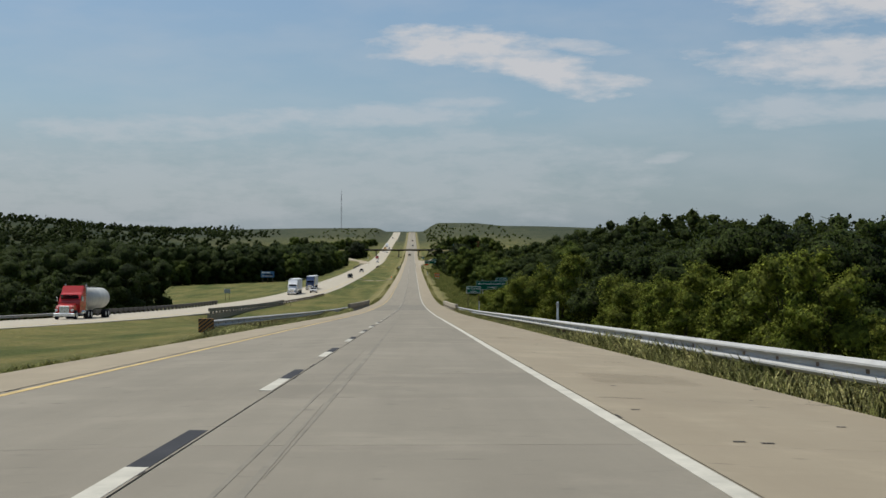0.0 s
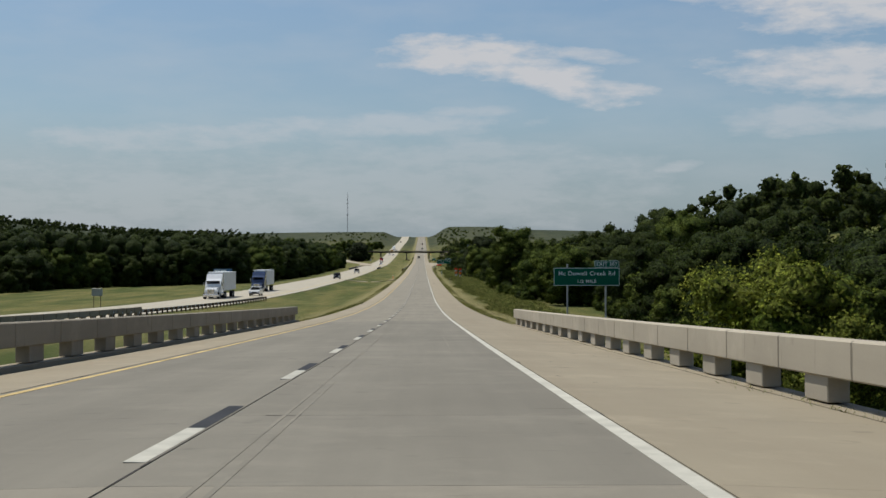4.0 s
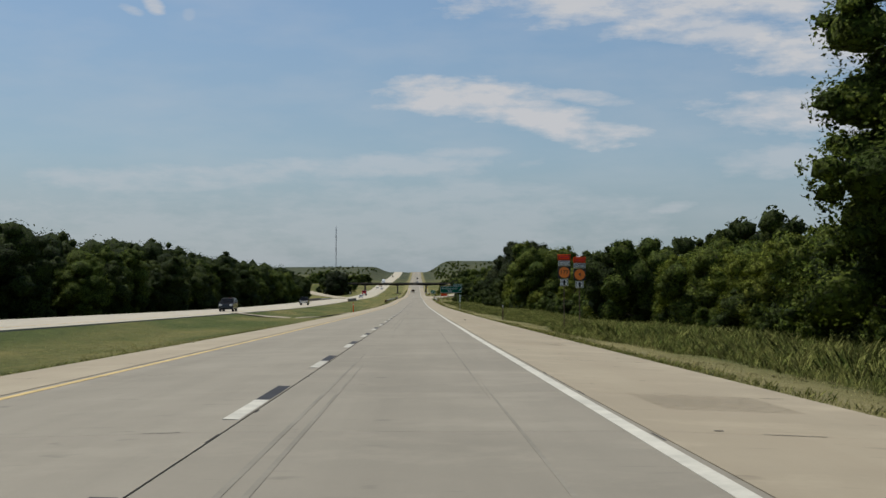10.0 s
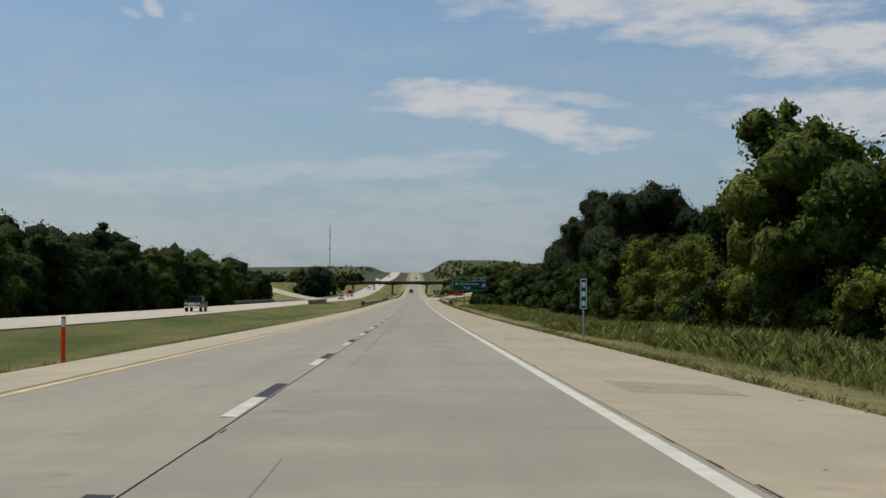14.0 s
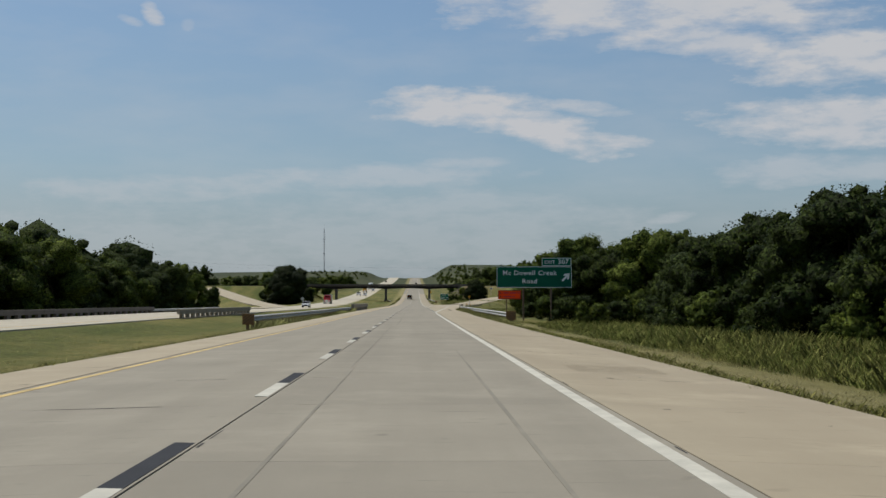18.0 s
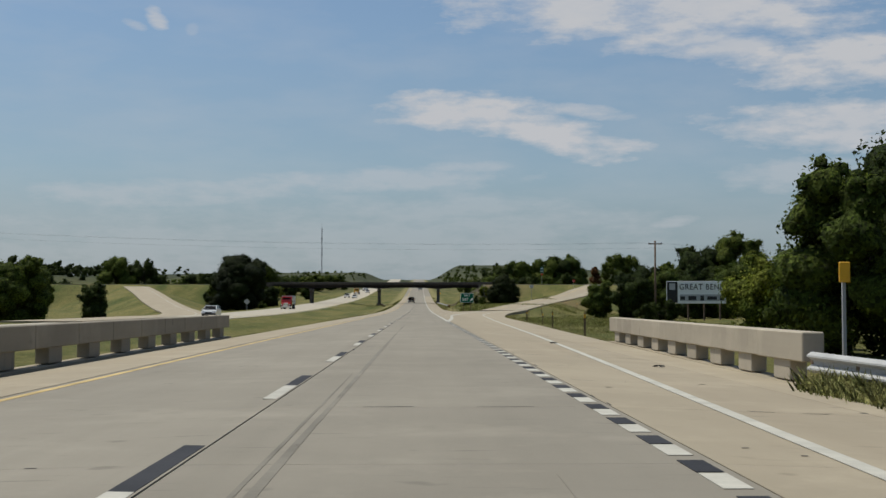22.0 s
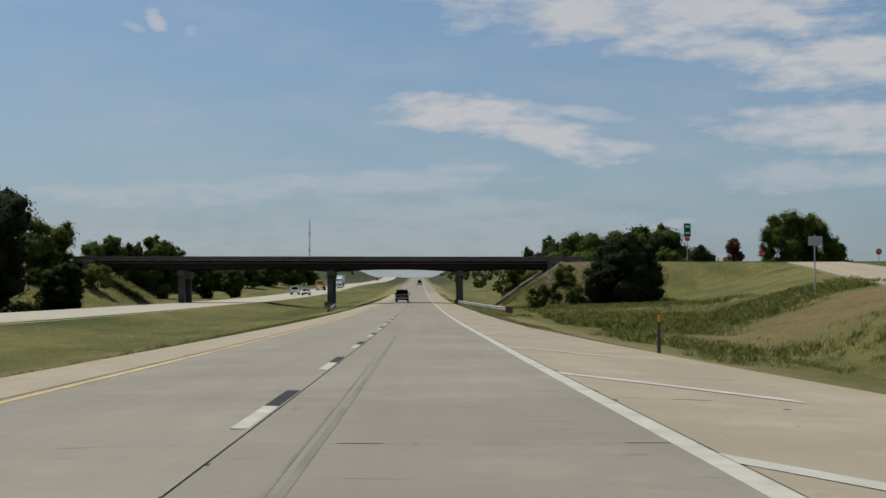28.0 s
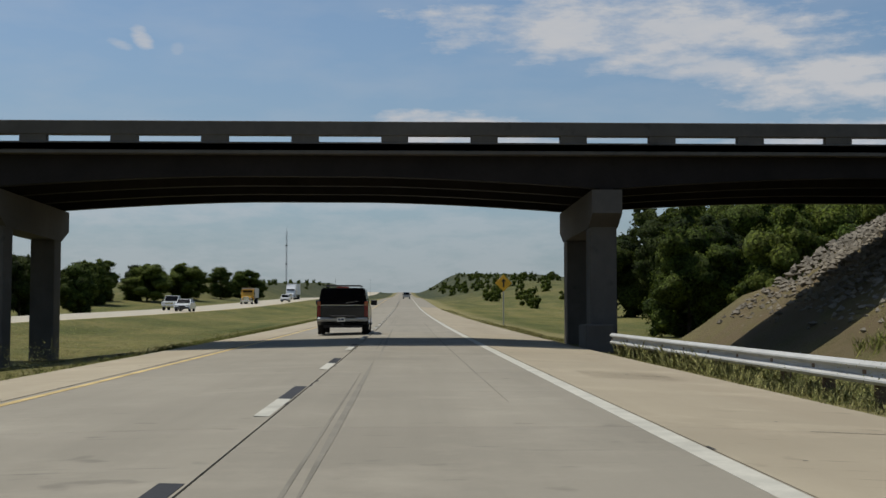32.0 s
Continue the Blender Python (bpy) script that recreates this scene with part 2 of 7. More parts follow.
    # beyond the bridge the scrub tone also carries a bluish shift for haze
    c = mix_color(tr, ramp_node(tr, math_node(tr, "DIVIDE", sp.outputs[1], 4000.0), [(0.34, 0.0), (0.45, 0.85)]), c, mix_color(tr, ramp_node(tr, big.outputs[0], [(0.42, 0.0), (0.58, 1.0)]), (0.030, 0.040, 0.024), (0.056, 0.062, 0.034)))
    # straw-dry strip along the shoulders
    dry = math_node(tr, "ABSOLUTE", math_node(tr, "SUBTRACT", math_node(tr, "ABSOLUTE", math_node(tr, "SUBTRACT", sp.outputs[0], 0.6)), 7.2))
    dry = math_node(tr, "MULTIPLY", ramp_node(tr, math_node(tr, "DIVIDE", dry, 4.0), [(0.15, 1.0), (0.78, 0.0)]), ramp_node(tr, mid.outputs[0], [(0.27, 0.40), (0.6, 0.95)]))
    c = mix_color(tr, dry, c, mix_color(tr, fine.outputs[0], (0.14, 0.132, 0.052), (0.32, 0.268, 0.128)))
    # bare reddish earth on the ramp bank
    vm = tr.nodes.new("ShaderNodeVectorMath")
    vm.operation = "DISTANCE"
    tr.links.new(geo.outputs["Position"], vm.inputs[0])
    vm.inputs[1].default_value = (26.0, 1064.0, -6.5)
    bare = math_node(tr, "MULTIPLY", ramp_node(tr, math_node(tr, "DIVIDE", vm.outputs["Value"], 30.0), [(0.22, 1.0), (0.75, 0.0)]), ramp_node(tr, mid.outputs[0], [(0.40, 0.0), (0.56, 0.9)]))
    c = mix_color(tr, bare, c, mix_color(tr, ramp_node(tr, fine.outputs[0], [(0.35, 0.0), (0.65, 1.0)]), (0.12, 0.078, 0.040), (0.27, 0.18, 0.098)))
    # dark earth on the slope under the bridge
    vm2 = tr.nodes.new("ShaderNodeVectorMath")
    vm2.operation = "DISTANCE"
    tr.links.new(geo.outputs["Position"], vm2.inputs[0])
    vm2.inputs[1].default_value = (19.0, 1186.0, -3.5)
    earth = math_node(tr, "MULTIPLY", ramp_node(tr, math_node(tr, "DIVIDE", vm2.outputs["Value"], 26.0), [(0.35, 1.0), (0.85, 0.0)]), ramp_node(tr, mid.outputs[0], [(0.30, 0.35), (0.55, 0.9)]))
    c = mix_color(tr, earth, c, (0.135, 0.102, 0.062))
    tr.links.new(c, b.inputs["Base Color"])
    b.inputs["Roughness"].default_value = 0.95
    b.inputs["Specular IOR Level"].default_value = 0.1
    bp = node(tr, "ShaderNodeBump", Strength=0.9, Distance=0.12)
    tr.links.new(fine.outputs[0], bp.inputs["Height"])
    tr.links.new(bp.outputs[0], b.inputs["Normal"])
    return m


def concrete_material(name, color, stain, grime, stretches=None):
    m = material(name, color, 0.85, 0, 0.09, 0.35, 30.0, 0.12, None, 0.10)
    tr = m.node_tree
    b = tr.nodes["Principled BSDF"]
    geo = tr.nodes.new("ShaderNodeNewGeometry")
    mp = tr.nodes.new("ShaderNodeMapping")
    mp.inputs["Scale"].default_value = (1.3, 0.05, 1.0)
    tr.links.new(geo.outputs["Position"], mp.inputs[0])
    n = node(tr, "ShaderNodeTexNoise", Scale=1.0, Detail=5.0, Roughness=0.6)
    tr.links.new(mp.outputs[0], n.inputs["Vector"])
    old = b.inputs["Base Color"].links[0].from_socket
    c = mix_color(tr, ramp_node(tr, n.outputs[0], [(0.35, 0.0), (0.75, grime)]), old, stain)
    spots = node(tr, "ShaderNodeTexNoise", Scale=2.3, Detail=2.0, Roughness=0.4)
    tr.links.new(geo.outputs["Position"], spots.inputs["Vector"])
    c = mix_color(tr, ramp_node(tr, spots.outputs[0], [(0.70, 0.0), (0.78, 0.35)]), c, tuple(0.45 * v for v in stain))
    # short scratches across the lane, and pale worn blotches
    mp2 = tr.nodes.new("ShaderNodeMapping")
    mp2.inputs["Scale"].default_value = (1.1, 9.0, 1.0)
    tr.links.new(geo.outputs["Position"], mp2.inputs[0])
    scr = node(tr, "ShaderNodeTexNoise", Scale=1.0, Detail=3.0, Roughness=0.55)
    tr.links.new(mp2.outputs[0], scr.inputs["Vector"])
    c = mix_color(tr, ramp_node(tr, scr.outputs[0], [(0.66, 0.0), (0.74, 0.45)]), c, tuple(0.5 * v for v in stain))
    worn = node(tr, "ShaderNodeTexNoise", Scale=0.55, Detail=6.0, Roughness=0.7)
    tr.links.new(geo.outputs["Position"], worn.inputs["Vector"])
    c = mix_color(tr, ramp_node(tr, worn.outputs[0], [(0.52, 0.0), (0.72, 0.5)]), c, tuple(min(1, 1.22 * v) for v in color))
    if stretches:
        # the paving is darker over the first stretch and reaches full tone later
        along = tr.nodes.new("ShaderNodeSeparateXYZ")
        tr.links.new(geo.outputs["Position"], along.inputs[0])
        c = mix_color(tr, 1.0, c, ramp_node(tr, math_node(tr, "DIVIDE", along.outputs[1], 1300.0), stretches), "MULTIPLY")
    tr.links.new(c, b.inputs["Base Color"])
    return m


MAT = {}
MAT["ground"] = ground_material()
MAT["lane"] = concrete_material("lane concrete", (0.262, 0.236, 0.186), (0.180, 0.162, 0.127), 0.5, [(0.0, 0.88), (0.2, 0.92), (0.45, 1.0)])
MAT["shoulder"] = concrete_material("shoulder concrete", (0.345, 0.295, 0.210), (0.258, 0.211, 0.147), 0.5, [(0.0, 0.86), (0.17, 0.86), (0.25, 0.93), (0.42, 1.0)])
MAT["west"] = concrete_material("bleached concrete", (0.42, 0.38, 0.30), (0.32, 0.28, 0.21), 0.5)
MAT["joint"] = material("joint filler", (0.055, 0.05, 0.045), 0.9, 0, 0.3)
MAT["white_paint"] = material("white road paint", (0.48, 0.46, 0.39), 0.75, 0, 0.16, 2.2, 25.0, 0.1, None, 0.12)
MAT["black_paint"] = material("black road paint", (0.035, 0.035, 0.038), 0.75, 0, 0.25, 1.0, 25.0, 0.1, None, 0.25)
MAT["yellow_paint"] = material("yellow road paint", (0.55, 0.40, 0.165), 0.7, 0, 0.30, 0.9, 25.0, 0.1)
MAT["groove"] = material("grooved concrete", (0.318, 0.270, 0.190), 0.9, 0, 0.15)
MAT["tyre_mark"] = material("rubber mark", (0.204, 0.186, 0.149), 0.85, 0, 0.2, 0.6, 9.0)
MAT["barrier"] = concrete_material("barrier concrete", (0.46, 0.405, 0.315), (0.29, 0.25, 0.19), 0.6)
# the barrier concrete at about two thirds of its tone
MAT["dark_barrier"] = concrete_material("darker barrier concrete", (0.30, 0.265, 0.205), (0.17, 0.145, 0.11), 0.7)
# overpass concrete and girders: shade is put into these darkened base colours
MAT["shaded_concrete"] = concrete_material("weathered bridge concrete darkened for shade", (0.125, 0.112, 0.096), (0.07, 0.062, 0.054), 0.6)
MAT["girder"] = material("weathering steel darkened for shade", (0.022, 0.018, 0.016), 0.8, 0.0, 0.25, 0.8, 10.0, 0.2)
MAT["galv"] = material("galvanised steel", (0.42, 0.42, 0.405), 0.7, 0.0, 0.12, 1.2, 14.0, 0.05)
MAT["wood_post"] = material("weathered timber", (0.16, 0.115, 0.08), 0.9, 0, 0.3, 2.0, 20.0, 0.4)
MAT["sign_green"] = material("green sign sheeting", (0.004, 0.105, 0.060), 0.75, 0, 0.08, 0.8, 8.0, 0.0)
MAT["sign_white"] = material("white sign sheeting", (0.82, 0.84, 0.82), 0.5, 0, 0.05, 1.0, 8.0, 0.0)
MAT["sign_orange"] = material("orange sign sheeting", (1.0, 0.075, 0.008), 0.85, 0, 0.06, 1.0, 8.0, 0.0)
MAT["sign_amber"] = material("pale orange sign sheeting", (0.95, 0.24, 0.03), 0.5, 0, 0.06, 1.0, 8.0, 0.0)
MAT["deck"] = concrete_material("bridge deck concrete", (0.205, 0.187, 0.150), (0.138, 0.125, 0.100), 0.6)
MAT["sign_red"] = material("red sign sheeting", (0.62, 0.03, 0.03), 0.5, 0, 0.06, 1.0, 8.0, 0.0)
MAT["sign_yellow"] = material("yellow sign sheeting", (0.80, 0.42, 0.02), 0.5, 0, 0.06, 1.0, 8.0, 0.0)
MAT["marker_amber"] = material("faded amber sheeting", (0.36, 0.17, 0.035), 0.6, 0, 0.15, 1.0, 8.0, 0.0)
MAT["sign_blue"] = material("blue printed sheet", (0.05, 0.16, 0.33), 0.6, 0, 0.1, 1.0, 8.0, 0.0)
MAT["sign_black"] = material("black sheeting", (0.02, 0.02, 0.02), 0.6, 0, 0.1, 1.0, 8.0, 0.0)
MAT["sign_back"] = material("bare aluminium", (0.45, 0.46, 0.46), 0.5, 0.6, 0.1, 1.0, 8.0, 0.0)
MAT["bark"] = material("bark", (0.085, 0.066, 0.05), 0.95, 0, 0.35, 1.5, 14.0, 0.6)
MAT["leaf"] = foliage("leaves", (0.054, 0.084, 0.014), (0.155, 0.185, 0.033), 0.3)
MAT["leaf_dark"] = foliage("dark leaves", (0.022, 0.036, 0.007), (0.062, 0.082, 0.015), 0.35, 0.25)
# near-black leaves paint in the big oaks' shaded side; the juniper shares them
MAT["leaf_shaded"] = foliage("leaves darkened for shade", (0.013, 0.020, 0.005), (0.034, 0.045, 0.010), 0.3, 0.12)
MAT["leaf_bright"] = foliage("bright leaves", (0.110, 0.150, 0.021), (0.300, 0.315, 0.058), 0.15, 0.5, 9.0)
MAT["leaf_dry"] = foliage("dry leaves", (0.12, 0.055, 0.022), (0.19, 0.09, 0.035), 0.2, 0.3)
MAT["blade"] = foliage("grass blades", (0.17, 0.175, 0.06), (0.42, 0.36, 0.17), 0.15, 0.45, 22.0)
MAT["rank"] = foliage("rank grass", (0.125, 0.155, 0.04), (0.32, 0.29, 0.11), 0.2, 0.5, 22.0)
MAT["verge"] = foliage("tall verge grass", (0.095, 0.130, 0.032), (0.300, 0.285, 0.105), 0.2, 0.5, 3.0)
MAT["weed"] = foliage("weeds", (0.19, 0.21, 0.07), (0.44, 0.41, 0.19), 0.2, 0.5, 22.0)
MAT["rubble"] = material("limestone rubble", (0.36, 0.32, 0.255), 0.9, 0, 0.25, 1.5, 12.0, 0.4, None, 0.3, 0, 0.35)


def paint(name, color, rough=0.18, metal=0.0):
    return material(name, color, rough, metal, 0.05, 1.5, 12.0, 0.0, None, 0.0, 0.25)


MAT["car_dark"] = paint("dark grey blue car paint", (0.012, 0.013, 0.016), 0.2)
MAT["car_white"] = paint("white car paint", (0.72, 0.73, 0.73))
MAT["car_silver"] = paint("silver car paint", (0.38, 0.39, 0.40), 0.25, 0.4)
MAT["truck_red"] = paint("red truck paint", (0.42, 0.02, 0.018))
MAT["truck_blue"] = paint("dark blue truck paint", (0.03, 0.05, 0.11))
MAT["truck_yellow"] = paint("yellow truck paint", (0.55, 0.30, 0.03))
MAT["tank"] = material("dull cement tank", (0.50, 0.49, 0.45), 0.5, 0.2, 0.12, 0.8, 9.0, 0.05)
MAT["box_white"] = material("white trailer panel", (0.72, 0.73, 0.73), 0.45, 0, 0.06, 0.6, 9.0, 0.02)
MAT["glass_dark"] = material("tinted window glass", (0.008, 0.009, 0.011), 0.06, 0, 0.1, 1.0, 9.0, 0.0)
MAT["chrome"] = material("chrome", (0.75, 0.75, 0.76), 0.15, 1.0, 0.05, 1.0, 9.0, 0.0)
MAT["rubber"] = material("tyre rubber", (0.018, 0.018, 0.018), 0.9, 0, 0.2, 3.0, 20.0, 0.2)
MAT["plastic_black"] = material("black plastic", (0.02, 0.02, 0.021), 0.6, 0, 0.15, 3.0, 20.0, 0.1)
MAT["tail_red"] = material("red lamp lens", (0.22, 0.012, 0.010), 0.25, 0, 0.05, 1.0, 9.0, 0.0, None, 0, 0.5)
MAT["tail_amber"] = material("amber lamp lens", (0.40, 0.12, 0.03), 0.25, 0, 0.05, 1.0, 9.0, 0.0, None, 0, 0.5)
MAT["lamp_clear"] = material("clear lamp lens", (0.65, 0.66, 0.66), 0.12, 0.2, 0.05, 1.0, 9.0, 0.0)
MAT["steel"] = material("painted mast steel", (0.30, 0.28, 0.28), 0.6, 0.4, 0.1, 1.0, 9.0, 0.0)
MAT["wire"] = material("dark cable", (0.03, 0.03, 0.03), 0.7, 0, 0.1)

# ---- building helpers ----
def mesh_of(bm, name, mats):
    me = bpy.data.meshes.new(name)
    bm.to_mesh(me)
    bm.free()
    for m in mats if isinstance(mats, (list, tuple)) else [mats]:
        me.materials.append(m)
    return me


def part(name, bm, mat, parent, label="", m=None, smooth=False):
    """One mesh object from a bmesh (or a ready mesh) under a thing or a part."""
    me = bm if isinstance(bm, bpy.types.Mesh) else mesh_of(bm, name, mat)
    if smooth:
        me.shade_smooth()
    ob = new(name, me)
    if m is not None:
        ob.matrix_basis = m
    if parent is not None:
        ob.parent = parent
    if label:
        tagged(ob, label)
    return ob


def thing(name, label, category, m=None, group="", kind=""):
    ob = new(name)
    ob.empty_display_size = 0.2
    if m is not None:
        ob.matrix_basis = m
    return tagged(ob, label, category, group, kind)


def raw(name, verts, faces, mats, smooth=False):
    me = bpy.data.meshes.new(name)
    me.from_pydata([tuple(v) for v in verts], [], faces)
    for m in mats if isinstance(mats, (list, tuple)) else [mats]:
        me.materials.append(m)
    if smooth:
        me.shade_smooth()
    return me


def box(sx, sy, sz, at=(0, 0, 0), bevel=0.0, bm=None, rot=None):
    bm = bm or bmesh.new()
    r = bmesh.ops.create_cube(bm, size=1.0)
    bmesh.ops.scale(bm, vec=(sx, sy, sz), verts=r["verts"])
    if bevel:
        es = list({e for v in r["verts"] for e in v.link_edges})
        g = bmesh.ops.bevel(bm, geom=es, offset=bevel, segments=1, affect="EDGES")
        vs = list({v for f in g["faces"] for v in f.verts} | {v for v in r["verts"] if v.is_valid})
    else:
        vs = r["verts"]
    if rot is not None:
        bmesh.ops.transform(bm, matrix=rot, verts=vs)
    bmesh.ops.translate(bm, vec=at, verts=vs)
    return bm


def rod(r1, r2, a, b, seg=8, bm=None):
    bm = bm or bmesh.new()
    a, b = Vector(a), Vector(b)
    d = b - a
    q = d.to_track_quat("Z", "Y").to_matrix().to_4x4()
    bmesh.ops.create_cone(bm, cap_ends=True, segments=seg, radius1=r1, radius2=r2, depth=d.length, matrix=Matrix.Translation((a + b) / 2) @ q)
    return bm


def prism(outline, y0, y1, bm=None):
    """Extrudes an (x, z) outline from y0 to y1."""
    bm = bm or bmesh.new()
    lo = [bm.verts.new((x, y0, z)) for x, z in outline]
    hi = [bm.verts.new((x, y1, z)) for x, z in outline]
    n = len(outline)
    bm.faces.new(lo)
    bm.faces.new(list(reversed(hi)))
    for i in range(n):
        bm.faces.new((lo[i], hi[i], hi[(i + 1) % n], lo[(i + 1) % n]))
    bmesh.ops.recalc_face_normals(bm, faces=bm.faces)
    return bm


def side_prism(outline, x0, x1, bm=None):
    """Extrudes a (y, z) outline from x0 to x1."""
    bm = bm or bmesh.new()
    lo = [bm.verts.new((x0, y, z)) for y, z in outline]
    hi = [bm.verts.new((x1, y, z)) for y, z in outline]
    n = len(outline)
    bm.faces.new(lo)
    bm.faces.new(list(reversed(hi)))
    for i in range(n):
        bm.faces.new((lo[i], hi[i], hi[(i + 1) % n], lo[(i + 1) % n]))
    bmesh.ops.recalc_face_normals(bm, faces=bm.faces)
    return bm


def sweep(name, path, section, mats, closed=True, smooth=False):
    """Sweeps an (offset, height) section along a list of points, level across."""
    verts, faces = [], []
    n = len(section)
    for i, p in enumerate(path):
        a, b = path[max(0, i - 1)], path[min(len(path) - 1, i + 1)]
        dx, dy = b[0] - a[0], b[1] - a[1]
        l = math.hypot(dx, dy) or 1
        nx, ny = dy / l, -dx / l
        for o, h in section:
            verts.append((p[0] + nx * o, p[1] + ny * o, p[2] + h))
    for i in range(len(path) - 1):
        for j in range(n if closed else n - 1):
            k = (j + 1) % n
            faces.append((i * n + j, i * n + k, (i + 1) * n + k, (i + 1) * n + j))
    if closed:
        faces.append(tuple(range(n)))
        faces.append(tuple(reversed(range((len(path) - 1) * n, len(path) * n))))
    return raw(name, verts, faces, mats, smooth)


def lettering(name, words, size, at, mat, parent, align="CENTER", squeeze=1.0):
    """Raised letters that face towards -y."""
    cu = bpy.data.curves.new(name, "FONT")
    cu.body, cu.size, cu.align_x, cu.align_y, cu.extrude = words, size, align, "CENTER", 0.004
    cu.offset = size * 0.008
    cu.space_character = 1.12
    cu.resolution_u = 3
    cu.materials.append(mat)
    ob = new(name, cu)
    ob.matrix_basis = pose(*at, 90, 0, 0) @ Matrix.Diagonal((squeeze, 1, 1, 1))
    ob.parent = parent
    return ob


# ---- lie of the land ----
PROFILE = [(-300, 12.90), (-120, 5.13), (0, 0.00), (60, -2.57), (120, -5.12), (180, -7.38), (240, -9.27), (300, -10.46), (360, -10.94), (420, -11.20), (500, -11.38), (600, -11.44), (700, -11.07), (800, -10.51), (900, -10.05), (1000, -9.56), (1080, -8.75), (1150, -7.61), (1185, -6.96), (1300, -4.21), (1500, 2.30), (1800, 10.96), (2100, 20.80), (2330, 28.78), (2420, 28.20), (2700, 20.00), (3500, 5.00), (5200, 5.00)]
PY_, PZ_ = np.array([p[0] for p in PROFILE], float), np.array([p[1] for p in PROFILE])


def spline(x, xs, zs):
    """Smooth cubic through the points."""
    x = np.asarray(x, float)
    m = np.gradient(zs, xs)
    i = np.clip(np.searchsorted(xs, x) - 1, 0, len(xs) - 2)
    h = xs[i + 1] - xs[i]
    t = np.clip((x - xs[i]) / h, 0, 1)
    return (2 * t**3 - 3 * t**2 + 1) * zs[i] + (t**3 - 2 * t**2 + t) * h * m[i] + (-2 * t**3 + 3 * t**2) * zs[i + 1] + (t**3 - t**2) * h * m[i + 1]


def road_z(y):
    return spline(y, PY_, PZ_)


def sstep(a, b, x):
    t = np.clip((np.asarray(x, float) - a) / (b - a), 0, 1)
    return t * t * (3 - 2 * t)


def west_x(y):
    """The near edge of the other carriageway."""
    return np.interp(y, [-300, 100, 250, 330, 400, 2300, 3500], [-31, -29.5, -26, -22, -20.5, -20, -22])


def west_z(y):
    return road_z(y) + np.interp(y, [-300, 150, 280, 420, 900, 1150], [-0.9, -0.9, -0.6, -0.4, -0.5, 0.0])


EXIT_RAMP = [(4.6, 800, -10.52), (6.3, 880, -10.14), (8.3, 930, -9.93), (11.2, 975, -9.70), (16.3, 1010, -9.25), (25.5, 1050, -7.74), (32, 1075, -6.77), (38, 1098, -5.79), (46.5, 1135, -3.68), (57, 1180, -1.30)]
ENTRY_RAMP = [(-33, 905, -10.41), (-34, 950, -10.23), (-38.3, 1005, -9.93), (-49, 1048, -8.83), (-60.5, 1090, -6.85), (-72.5, 1135, -4.48), (-86.5, 1183, -1.60)]
CROSS_Y, CROSS_Z = 1187.0, -1.10


def smooth_path(points, step):
    p = np.array(points, float)
    s = np.concatenate([[0], np.cumsum(np.hypot(np.diff(p[:, 0]), np.diff(p[:, 1])))])
    q = np.linspace(0, s[-1], max(2, int(s[-1] / step)))
    return np.stack([spline(q, s, p[:, k]) for k in range(3)], 1)


RAMP_A, RAMP_B = smooth_path(EXIT_RAMP, 4.0), smooth_path(ENTRY_RAMP, 5.0)


def near_path(x, y, path):
    """Distance to a path and its height there."""
    d = np.full(np.shape(x), 1e9)
    z = np.zeros(np.shape(x))
    for px, py, pz in path:
        e = np.hypot(x - px, y - py)
        k = e < d
        d, z = np.where(k, e, d), np.where(k, pz, z)
    return d, z


